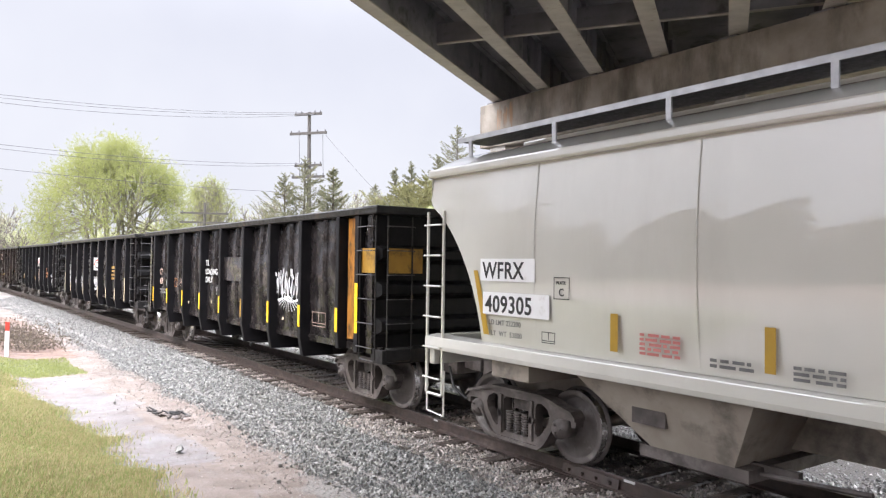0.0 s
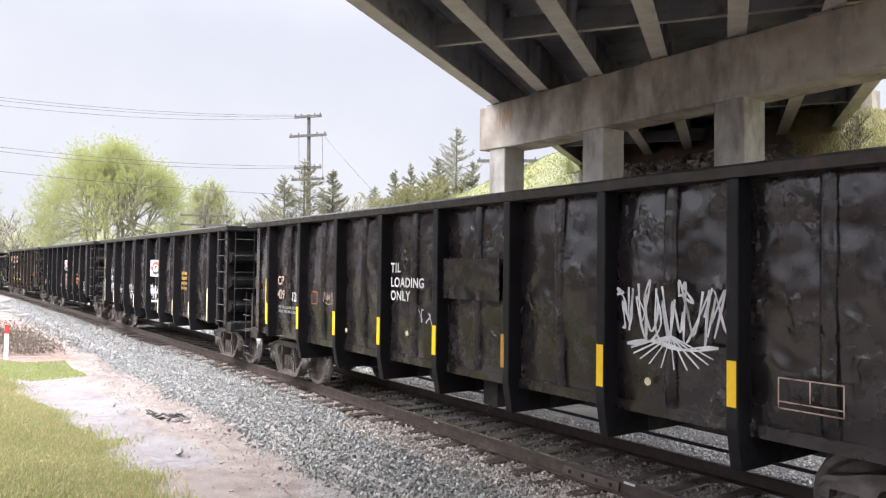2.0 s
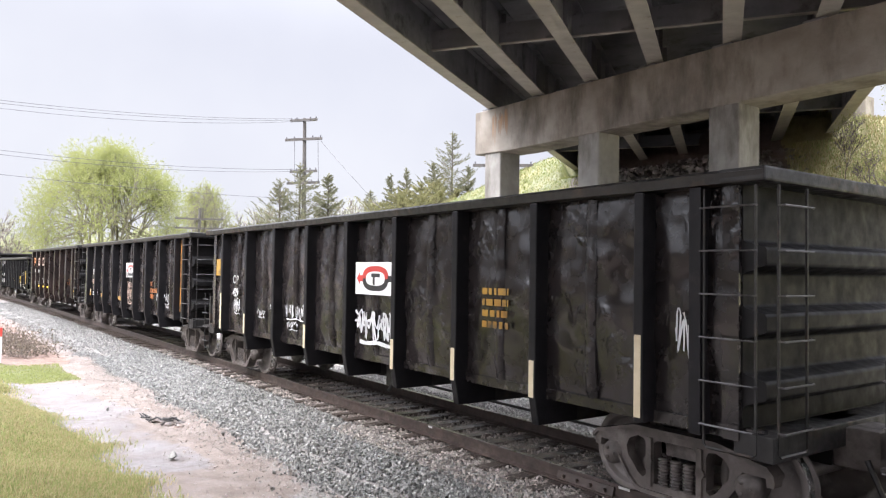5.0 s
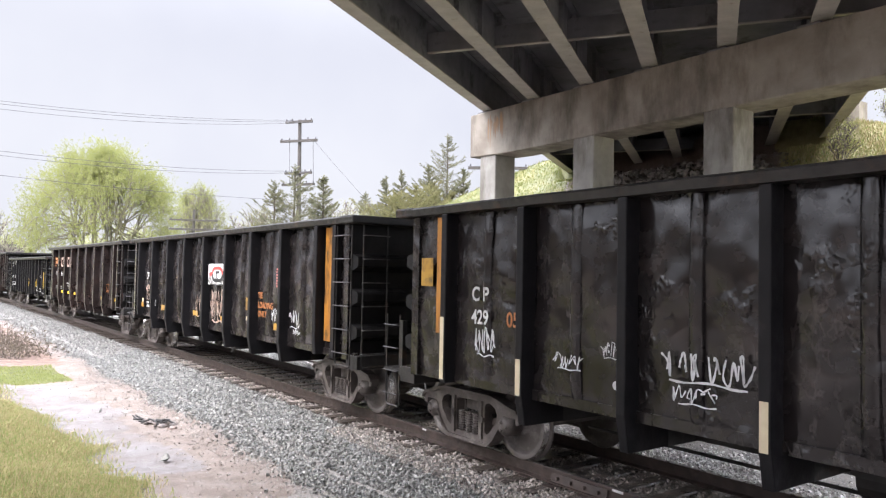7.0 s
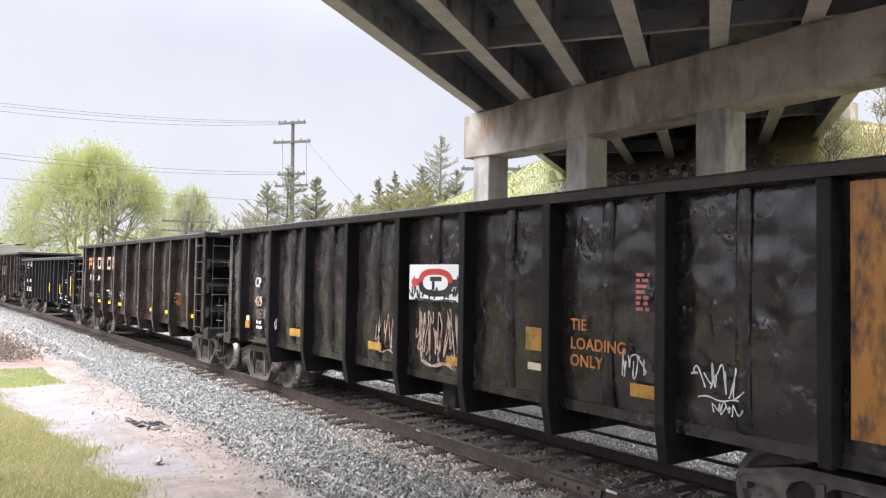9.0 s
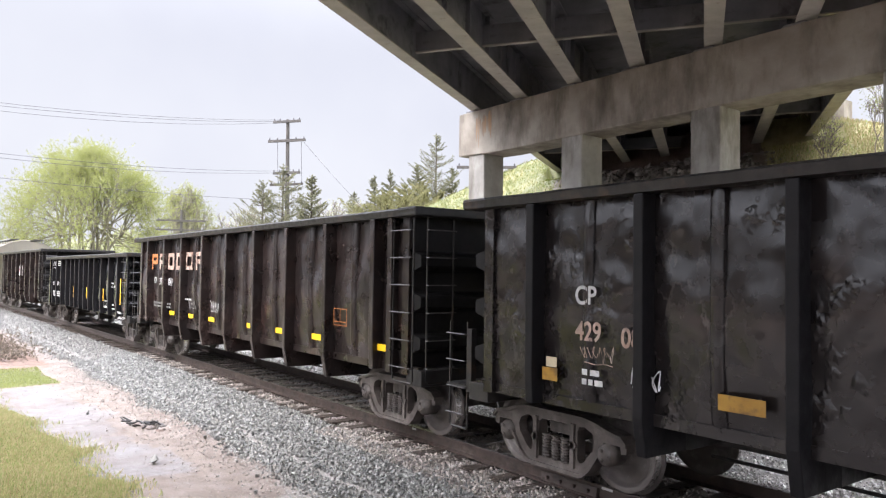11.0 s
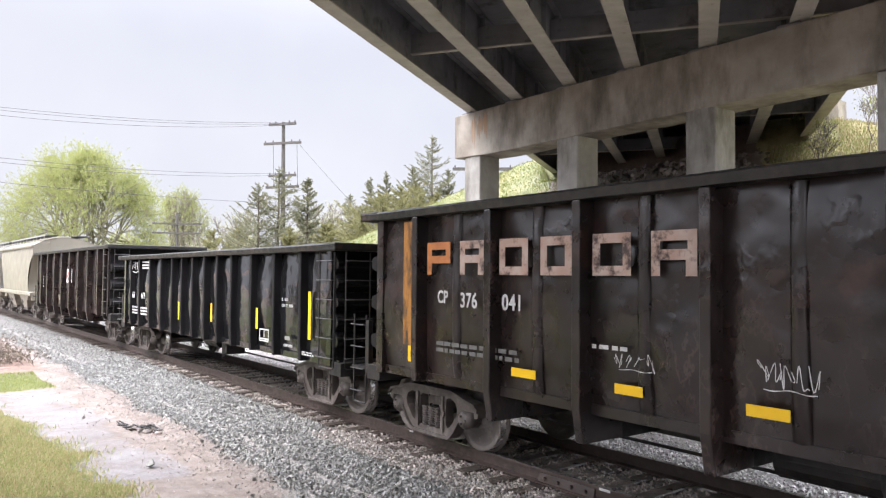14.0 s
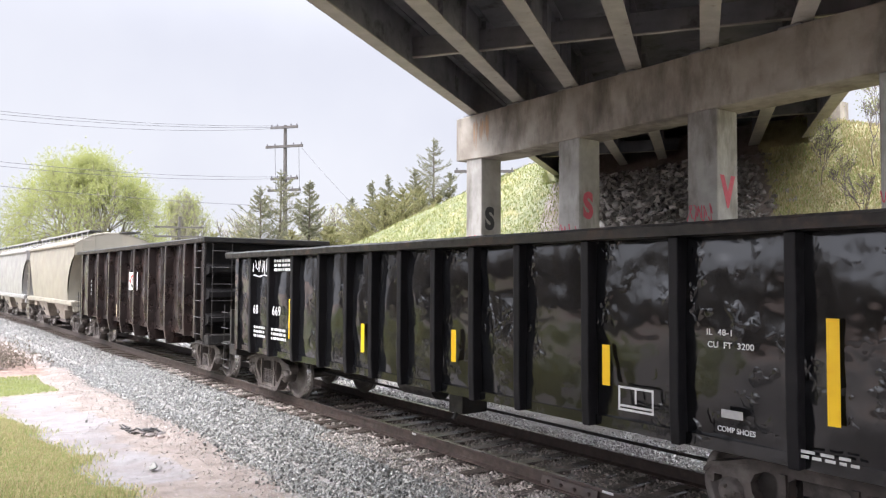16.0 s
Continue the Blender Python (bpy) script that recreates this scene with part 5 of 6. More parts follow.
small_print(h1, -4.3, -3.85, 1.5, 1.6, 2, GREY_INK, "fine grey stencil", y=HY, seed=3)
small_print(h1, -3.52, -3.1, 1.48, 1.62, 3, GREY_INK, "fine grey stencil", y=HY, seed=4)

# first gondola
tapes(g1, [(6.04, 1.24, 1.65), (4.5, 1.22, 1.62), (2.98, 1.19, 1.62), (-0.15, 1.2, 1.6), (-1.62, 1.2, 1.62), (-3.14, 1.22, 1.63), (-4.58, 1.21, 1.63), (-6.05, 1.2, 1.63)], YELLOW, "yellow reflective strip")
tapes(g1, [(-6.32, 1.25, 2.11)], YELLOW, "long yellow reflective strip", 0.055, False)
strip(g1, 6.61, 1.27, 2.09, 0.1, y=-1.603, label="long yellow reflective strip")
strip(g1, 1.415, 1.2, 1.6, 0.06, mat=OCHRE, label="worn dull strip")
plate(g1, "paint_panel", 6.14, 6.5, 1.14, 3.17, ORANGE, "scuffed orange paint panel", y=-1.5)
plate(g1, "paint_band", 6.5, 7.13, 2.26, 2.66, OCHRE, "ochre paint band", y=-1.53)
part("paint_band", Mesh().box(7.285, 7.288, -1.4, -0.75, 2.26, 2.66), OCHRE, g1, "ochre paint band")
plate(g1, "patch_plate", 0.03, 1.24, 1.98, 2.52, BLACK_PAINT, "plain welded patch plate", y=-1.55, t=0.012)
strokes("graffiti", scrawl(11, 5) + scrawl(12, 5), 0.02, SPRAY_WHITE, g1, 3.12, -1.545, 1.72, 1.3, 0.55, "white spray-painted tag")
strokes("graffiti", [[(0.5, 0.9), (0.5 + 0.5 * math.cos(a), 0.5 + 0.5 * math.sin(a))] for a in [3.2 + 0.32 * i for i in range(10)]], 0.014, SPRAY_WHITE, g1, 3.3, -1.545, 1.45, 0.95, 0.36, "white spray-painted rays")
for text, x, z in (("TIL", -1.34, 2.32), ("LOADING", -1.34, 2.1), ("ONLY", -1.34, 1.9)):
    letters("lettering", text, 0.2, WHITE_INK, g1, x, -1.555, z, 1.1, 0.95, "worn white stencil")
letters("lettering", "CP", 0.24, PEACH_INK, g1, -5.78, -1.53, 2.02, 1.05, 1.0, "worn peach lettering")
letters("lettering", "429", 0.25, PEACH_INK, g1, -5.77, -1.53, 1.74, 1.0, 0.9, "worn peach car number")
letters("lettering", "128", 0.25, WHITE_INK, g1, -5.1, -1.53, 1.71, 1.0, 0.9, "worn white car number")
frame_box(g1, "stencil_box", -4.17, -3.94, 1.7, 1.93, RUST_INK, "rusty boxed stencil", mid=False)
strokes("graffiti", scrawl(14, 5), 0.01, PEACH_INK, g1, -3.68, -1.535, 1.75, 0.48, 0.19, "thin pale tag")
strokes("graffiti", scrawl(15, 2), 0.012, SPRAY_WHITE, g1, -0.57, -1.535, 1.56, 0.33, 0.22, "thin pale tag")
frame_box(g1, "stencil_box", 4.84, 5.38, 1.26, 1.52, PEACH_INK, "worn boxed stencil", t=0.01)
small_print(g1, -5.7, -4.7, 1.45, 1.62, 2, GREY_INK, "worn stencil", seed=6)
for x, z in ((-2.8, 1.32), (-0.9, 1.42), (3.5, 1.3)):
    part("chalk_dot", Mesh().lathe([(0, 0.0), (0, 0.04), (0.002, 0.04), (0.002, 0.0)], 10, (x, -1.536, z), "y"), CREAM, g1, "pale painted dot")

# second gondola
plate(g2, "sign_panel", 0.18, 1.43, 2.02, 2.53, WHITE_PANEL, "white painted sign panel", y=-1.545, t=0.012)


def arrow_ring(car, x0, x1, z0, z1, top_mat, low_mat, y):
    """A flattened ring of two colours with an arrowhead at each side, and a bar mark in the middle."""
    cx, cz, rx, rz = (x0 + x1) / 2, (z0 + z1) / 2, (x1 - x0) * 0.33, (z1 - z0) * 0.42
    for mat, a0, name in ((top_mat, 0.0, "upper"), (low_mat, math.pi, "lower")):
        m = Mesh()
        out, inn = [], []
        for i in range(17):
            a = a0 + math.pi * i / 16
            sq = lambda v, p: math.copysign(abs(v) ** p, v)
            out.append((cx + rx * sq(math.cos(a), 0.75), y, cz + rz * sq(math.sin(a), 0.8)))
            inn.append((cx + rx * 0.72 * sq(math.cos(a), 0.75), y, cz + rz * 0.56 * sq(math.sin(a), 0.8)))
        m.sheet([out, inn])
        s = -1 if a0 == 0 else 1
        m.add([(cx + s * rx * 0.95, y - 0.001, cz - 0.05), (cx + s * rx * 0.95, y - 0.001, cz + 0.05), (cx + s * rx * 1.2, y - 0.001, cz + 0.05), (cx + s * rx * 1.2, y - 0.001, cz + 0.11),
               (cx + s * rx * 1.45, y - 0.001, cz), (cx + s * rx * 1.2, y - 0.001, cz - 0.11), (cx + s * rx * 1.2, y - 0.001, cz - 0.05)], [tuple(range(7))])
        part("emblem", m, mat, car, "half of a two-colour ring emblem")
    k = (x1 - x0)
    part("emblem", Mesh().box(cx - 0.1 * k, cx + 0.12 * k, y - 0.002, y, cz + 0.02, cz + 0.08).box(cx - 0.06 * k, cx - 0.01 * k, y - 0.002, y, cz - 0.1, cz + 0.02), low_mat, car, "plain block mark")


arrow_ring(g2, 0.2, 1.41, 2.04, 2.51, SIGN_RED, BLACK_INK, -1.5585)
strokes("graffiti", scrawl(21, 5) + scrawl(29, 5), 0.035, SPRAY_WHITE, g2, 0.2, -1.545, 1.3, 1.3, 0.46, "broad white spray-painted tag")
strokes("graffiti", scrawl(22, 6), 0.018, SPRAY_WHITE, g2, -2.65, -1.545, 1.47, 1.0, 0.24, "white spray-painted tag")
strokes("graffiti", scrawl(23, 4), 0.012, SPRAY_WHITE, g2, -2.5, -1.545, 1.26, 0.5, 0.16, "white spray-painted tag")
strokes("graffiti", scrawl(24, 5), 0.008, SPRAY_WHITE, g2, -3.4, -1.535, 1.58, 0.35, 0.15, "thin pale tag")
strokes("graffiti", scrawl(25, 4), 0.01, SPRAY_WHITE, g2, -4.08, -1.535, 1.4, 0.44, 0.15, "thin pale tag")
strokes("graffiti", scrawl(26, 4), 0.014, SPRAY_WHITE, g2, -5.5, -1.535, 1.42, 0.42, 0.32, "thin pale tag")
strokes("graffiti", scrawl(27, 3), 0.016, SPRAY_WHITE, g2, 6.36, -1.535, 1.6, 0.25, 0.48, "thin pale tag")
tapes(g2, [(5.93, 1.01, 1.81), (4.42, 0.98, 1.4), (2.9, 0.98, 1.4), (1.53, 0.95, 1.39), (-1.52, 0.98, 1.4), (-4.5, 1.01, 1.43), (-6.0, 1.01, 1.83)], CREAM, "dirty cream strip", 0.04)
plate(g2, "paint_panel", -6.74, -6.46, 2.23, 2.62, OCHRE, "ochre paint patch", y=-1.53)
plate(g2, "paint_panel", -6.37, -6.15, 1.6, 3.17, ORANGE, "scuffed orange paint panel", y=-1.53, t=0.003)
letters("lettering", "C P", 0.25, WHITE_INK, g2, -5.58, -1.535, 2.07, 1.0, 0.9, "worn white lettering")
letters("lettering", "429", 0.25, WHITE_INK, g2, -5.58, -1.535, 1.78, 1.0, 0.9, "worn white car number")
letters("lettering", "053", 0.25, RUST_INK, g2, -4.9, -1.535, 1.78, 1.0, 0.9, "rusty car number")
small_print(g2, 3.45, 3.95, 1.68, 2.23, 4, OCHRE, "worn ochre stencil", seed=9)
part("chalk_dot", Mesh().lathe([(0, 0.0), (0, 0.045), (0.002, 0.045), (0.002, 0.0)], 12, (-3.2, -1.536, 1.3), "y"), WHITE_INK, g2, "white painted dot")

# third gondola
plate(g3, "sign_panel", 0.18, 1.42, 2.05, 2.54, WHITE_PANEL, "white sign panel with red and black emblem", y=-1.545, t=0.012)
arrow_ring(g3, 0.2, 1.4, 2.07, 2.52, SIGN_RED, BLACK_INK, -1.5585)
strokes("graffiti", scrawl(38, 8), 0.025, BLACK_INK, g3, 0.2, -1.5605, 2.07, 1.2, 0.16, "black scribble over the sign")
plate(g3, "paint_panel", 6.13, 6.52, 1.2, 3.17, ORANGE, "scuffed orange paint panel", y=-1.5)
for text, x, z in (("TIE", 3.28, 1.84), ("LOADING", 3.28, 1.64), ("ONLY", 3.28, 1.46)):
    letters("lettering", text, 0.17, RUST_INK, g3, x, -1.555, z, 1.05, 0.95, "rusty orange stencil")
strokes("graffiti", scrawl(31, 4), 0.012, SPRAY_WHITE, g3, 4.78, -1.545, 1.37, 0.5, 0.28, "thin pale tag")
strokes("graffiti", scrawl(32, 3), 0.01, SPRAY_WHITE, g3, 4.97, -1.545, 1.22, 0.3, 0.11, "thin pale tag")
strokes("graffiti", scrawl(33, 5) + scrawl(34, 5), 0.02, PEACH_INK, g3, 0.38, -1.545, 1.25, 1.05, 0.65, "peach spray-painted tag")
strokes("graffiti", scrawl(35, 4), 0.016, PEACH_INK, g3, -0.7, -1.545, 1.3, 0.7, 0.5, "peach spray-painted tag")
strokes("graffiti", scrawl(36, 3), 0.012, SPRAY_WHITE, g3, 3.95, -1.545, 1.42, 0.35, 0.25, "thin pale tag")
plate(g3, "paint_patch", 2.56, 2.92, 1.56, 1.82, OCHRE, "ochre paint patch")
plate(g3, "paint_patch", 2.6, 2.92, 1.34, 1.42, CREAM, "cream paint patch")
for x0, x1, z0, z1 in ((4.07, 4.46, 1.24, 1.37), (-0.95, -0.57, 1.25, 1.37), (-3.77, -3.33, 1.24, 1.38), (1.05, 1.4, 1.22, 1.34)):
    plate(g3, "reflective_strip", x0, x1, z0, z1, OCHRE, "worn ochre strip", y=-1.54)
letters("lettering", "CP", 0.27, WHITE_INK, g3, -5.47, -1.535, 2.1, 1.0, 0.9, "worn white lettering")
letters("lettering", "429", 0.28, PEACH_INK, g3, -5.46, -1.535, 1.72, 1.0, 0.85, "worn peach car number")
letters("lettering", "081", 0.28, PEACH_INK, g3, -4.85, -1.535, 1.69, 1.0, 0.9, "worn peach car number")
strokes("graffiti", scrawl(39, 4), 0.007, PEACH_INK, g3, -5.38, -1.536, 1.5, 0.48, 0.16, "thin looped chalk tag")
strokes("graffiti", scrawl(43, 3), 0.012, SPRAY_WHITE, g3, -4.76, -1.536, 1.28, 0.42, 0.24, "thin pale tag")
small_print(g3, -5.36, -5.08, 1.24, 1.44, 2, WHITE_INK, "worn stencil", seed=13)
small_print(g3, 4.13, 4.29, 2.07, 2.46, 7, RED_INK, "red and white stencil", seed=12)
plate(g3, "label_plate", -5.95, -5.72, 1.24, 1.38, OCHRE, "small ochre plate", y=-1.535)
plate(g3, "label_plate", -5.89, -5.73, 1.39, 1.5, CREAM, "small pale label", y=-1.535)

# fourth gondola: six large block letters as plain shapes
def block(car, x0, x1, z0, z1, kind, mat):
    t = 0.1
    m = Mesh()
    y = -1.545
    def bar(a, b, c, e):
        m.box(a, b, y - 0.002, y, c, e)
    bar(x0, x1, z1 - t, z1)
    bar(x0, x0 + t, z0, z1 - t)
    if kind in "OC":
        bar(x0 + t, x1, z0, z0 + t)
        bar(x1 - t, x1, z0 + t, z1 - t)
    else:
        bar(x1 - t, x1, z0 + 0.15, z1 - t)
        bar(x0 + t, x1 - t, z0 + 0.15, z0 + 0.15 + t)
    if kind == "R":
        bar(x1 - t * 1.2, x1, z0, z0 + 0.15)
    part("block_mark", m, mat, car, "large faded block mark")


for x0, x1, kind, mat in ((-5.41, -4.9, "P", RUST_INK), (-4.7, -4.22, "R", PEACH_INK), (-3.94, -3.45, "O", PEACH_INK), (-3.25, -2.78, "C", PEACH_INK), (-2.49, -2.0, "O", PEACH_INK), (-1.76, -1.26, "R", PEACH_INK)):
    block(g4, x0, x1, 2.41, 2.84, kind, mat)
letters("lettering", "CP", 0.23, WHITE_INK, g4, -5.18, -1.54, 2.04, 1.0, 0.8, "worn white lettering")
letters("lettering", "376", 0.26, WHITE_INK, g4, -4.7, -1.54, 2.0, 1.05, 0.85, "worn white car number")
letters("lettering", "041", 0.26, WHITE_INK, g4, -3.9, -1.54, 2.0, 1.05, 0.9, "worn white car number")
for x0, x1 in ((-3.72, -3.32), (-2.2, -1.86), (-0.8, -0.42), (1.46, 1.78), (2.86, 3.25), (4.34, 4.74), (6.46, 6.86)):
    plate(g4, "reflective_strip", x0, x1, 1.24, 1.34, YELLOW, "yellow reflective strip", y=-1.545)
plate(g4, "reflective_strip", -5.85, -5.72, 1.2, 1.42, YELLOW, "yellow reflective strip", y=-1.545)
plate(g4, "paint_panel", -5.98, -5.74, 1.43, 3.15, ORANGE, "scuffed orange paint panel", y=-1.545, t=0.003)
frame_box(g4, "stencil_box", 5.09, 5.52, 1.53, 1.81, RUST_INK, "rusty boxed stencil", t=0.012)
strokes("graffiti", scrawl(41, 5), 0.007, WHITE_INK, g4, -0.7, -1.545, 1.5, 0.55, 0.2, "thin chalk tag")
strokes("graffiti", scrawl(42, 4), 0.006, WHITE_INK, g4, -2.2, -1.545, 1.5, 0.5, 0.15, "thin chalk tag")
small_print(g4, -2.5, -2.05, 1.65, 1.72, 1, WHITE_INK, "worn stencil", seed=14)
small_print(g4, -5.2, -3.6, 1.38, 1.55, 2, GREY_INK, "worn stencil", seed=15)


def shift_markings(car, dx):
    """Moves all paint and tape along a car's side."""
    for ob in car.children:
        if ob.name.split(".")[0] in ("block_mark", "lettering", "reflective_strip", "paint_panel", "stencil_box", "graffiti", "stencil", "label_plate"):
            ob.matrix_basis = Matrix.Translation((dx, 0, 0)) @ ob.matrix_basis


shift_markings(g4, -0.25)

# low glossy gondola
tapes(g5, [(-0.96, 1.25, 1.69), (1.32, 1.32, 1.73), (3.84, 1.32, 1.73)], YELLOW, "yellow reflective strip", 0.05, False)
strip(g5, 6.02, 1.27, 2.1, 0.1, y=-1.53, mat=YELLOW, label="long amber-yellow strip")
strip(g5, -3.62, 1.27, 2.0, 0.06, y=-1.53, mat=YELLOW, label="thin yellow strip")
frame_box(g5, "stencil_box", 3.94, 4.36, 1.1, 1.34, WHITE_INK, "white boxed stencil", t=0.022)
letters("lettering", "IL  48-1", 0.075, WHITE_INK, g5, 4.93, -1.54, 1.91, 1.1, 1.0, "white stencil")
letters("lettering", "CU  FT  3200", 0.075, WHITE_INK, g5, 4.94, -1.54, 1.8, 1.05, 1.0, "white stencil")
plate(g5, "label_plate", 5.07, 5.27, 1.2, 1.27, GALV, "small grey plate", y=-1.536)
letters("lettering", "COMP SHOES", 0.065, WHITE_INK, g5, 5.03, -1.54, 1.08, 1.0, 0.9, "white stencil")
letters("lettering", "68", 0.24, WHITE_INK, g5, -5.28, -1.54, 1.68, 1.15, 0.95, "white car number")
letters("lettering", "669", 0.24, WHITE_INK, g5, -4.36, -1.54, 1.68, 1.15, 0.95, "white car number")
strokes("graffiti", scrawl(51, 5), 0.022, SPRAY_WHITE, g5, -5.38, -1.54, 2.45, 0.85, 0.3, "white spray-painted tag")
small_print(g5, -5.24, -4.7, 1.2, 1.45, 3, WHITE_INK, "small white stencil", seed=16)
small_print(g5, -4.4, -3.75, 1.2, 1.45, 3, WHITE_INK, "small white stencil", seed=17)
small_print(g5, -4.3, -3.6, 2.5, 2.75, 3, WHITE_INK, "small white stencil", seed=18)
small_print(g5, 5.75, 6.2, 0.98, 1.06, 2, WHITE_INK, "small white stencil", y=-1.535, seed=19)

shift_markings(g5, -0.225)

# sixth gondola
plate(g6, "sign_panel", 0.25, 1.15, 2.0, 2.53, WHITE_PANEL, "small white sign panel", y=-1.545, t=0.012)
arrow_ring(g6, 0.27, 1.13, 2.03, 2.5, SIGN_RED, BLACK_INK, -1.5585)
tapes(g6, [(-1.2, 1.1, 1.5), (4.1, 1.1, 1.5)], CREAM, "dirty cream strip", 0.04, False)
small_print(g6, -5.4, -4.8, 1.7, 2.3, 4, WHITE_INK, "worn stencil", seed=20)

for i, src in enumerate((h2, h3, h3)):
    CARS.append((copy_thing(src, Matrix()), -130.8 - 11.4 * i))
for car, s in CARS[-3:]:
    WHEELSETS.extend(o for o in car.children_recursive if o.name.startswith("wheelset"))


# ---- beyond the track: bank, trees, poles, wires; the grass by the path ----
def riprap():
    rng = np.random.default_rng(9)
    n = 4200
    y = rng.uniform(9.3, 18.0, n)
    along = rng.uniform(2.2, 9.0, n) + np.maximum(0, rng.normal(-0.3, 1.1, n))
    x = -18.4 - 0.674 * (y - 7.4) + along / 0.829
    z = ground_z(x, y)
    sizes = rng.uniform(0.09, 0.26, n) * np.where(along > 8.4, 0.55, 1)
    ob = rocks("riprap", np.stack([x, y, z + 0.02], 1), sizes, RIPRAP_STONE, rng)
    return tagged(ob, "loose grey broken rock on the bank under the bridge", "rock bank", kind="stuff")


riprap()


def wall_paint():
    """Spray paint on the crash wall and the columns."""
    wall = bpy.data.objects["crash_wall"]
    pier = bpy.data.objects["bridge_pier"]
    y = 8.417

    def blob(name, cx, cz, rx, rz, mat, parent, label, n=14, seed=1, yy=y):
        rng = random.Random(seed)
        vs = []
        for i in range(n):
            a = 2 * math.pi * i / n
            k = rng.uniform(0.75, 1.1)
            vs.append((cx + rx * k * math.copysign(abs(math.cos(a)) ** 0.6, math.cos(a)), yy, cz + rz * k * math.copysign(abs(math.sin(a)) ** 0.6, math.sin(a))))
        part(name, Mesh().add(vs, [tuple(range(n))]), mat, parent, label)

    blob("painted_shape", -10.0, 0.75, 0.5, 0.8, SPRAY_TEAL, wall, "teal sprayed shape", seed=2)
    blob("painted_shape", -9.05, 0.72, 0.55, 0.8, SPRAY_BLUE_DEEP, wall, "blue sprayed shape", seed=3, yy=y - 0.002)
    blob("painted_shape", -8.1, 0.8, 0.4, 0.75, SPRAY_TEAL, wall, "teal sprayed shape", seed=8)
    blob("painted_shape", -7.35, 0.85, 0.3, 0.75, SPRAY_BLUE, wall, "pale blue sprayed panel", seed=4, n=10, yy=y - 0.002)
    blob("painted_shape", -6.68, 1.2, 0.28, 0.42, SPRAY_MUSTARD, wall, "mustard sprayed shape", seed=5)
    blob("painted_shape", -6.5, 0.4, 0.24, 0.42, SPRAY_PURPLE, wall, "lilac sprayed shape", seed=6)
    blob("painted_shape", -5.6, 0.8, 0.5, 0.75, SPRAY_RED, wall, "red sprayed shape", seed=7)
    strokes("painted_line", scrawl(61, 8), 0.03, BLACK_INK, wall, -11.3, y - 0.006, 0.15, 6.2, 1.5, "black sprayed outlines")
    # letters on the columns' sides that face up the line
    for cx, mat, ch, z in ((-17.71, BLACK_INK, "S", 4.0), (-9.38, SPRAY_RED, "V", 4.1), (-13.55, SPRAY_RED, "S", 4.1)):
        t = letters("painted_letter", ch, 0.95, mat, pier, 0, 0, 0, 1.0, 0.85, "sprayed letter", 0.05)
        t.matrix_basis = pose(cx + 0.006, 7.62, z, 90, 0, 90) @ Matrix.Diagonal((0.85, 1, 1, 1))
    for x, z, seed in ((-10.14, 3.75, 71), (-14.3, 3.5, 72), (-5.95, 3.8, 73), (-18.45, 3.4, 74)):
        strokes("painted_scrawl", scrawl(seed, 4), 0.022, SPRAY_RED, pier, x, 7.456, z, 0.68, 0.4, "red sprayed scrawl")
    for x, seed, mat in ((-10.1, 75, SPRAY_TEAL), (-14.3, 76, SPRAY_WHITE), (-18.4, 77, SPRAY_WHITE)):
        strokes("painted_scrawl", scrawl(seed, 4), 0.04, mat, pier, x, 7.456, 1.6, 0.7, 1.0, "sprayed scrawl")


wall_paint()


def leaf_axes(rng, n, size, hang=0.0):
    u = rng.standard_normal((n, 3))
    u /= np.linalg.norm(u, axis=1)[:, None]
    w = rng.standard_normal((n, 3))
    w[:, 2] -= hang
    w -= (w * u).sum(1)[:, None] * u
    w /= np.linalg.norm(w, axis=1)[:, None]
    s = rng.uniform(0.6, 1.3, n)[:, None] * size
    return u * s * (0.45 if hang else 0.7), w * s * (1.5 if hang else 1.0)


def limb(m, p, q, r0, r1, rng, sag=0.0, n=5, sides=6):
    p, q = np.asarray(p, float), np.asarray(q, float)
    pts = []
    side = rng.standard_normal(3) * np.linalg.norm(q - p) * 0.06
    for i in range(n + 1):
        t = i / n
        pts.append(tuple(p + (q - p) * t + side * math.sin(math.pi * t) + np.array([0, 0, sag * math.sin(math.pi * t)])))
    m.tube(pts, r0, sides, r1)
    return pts


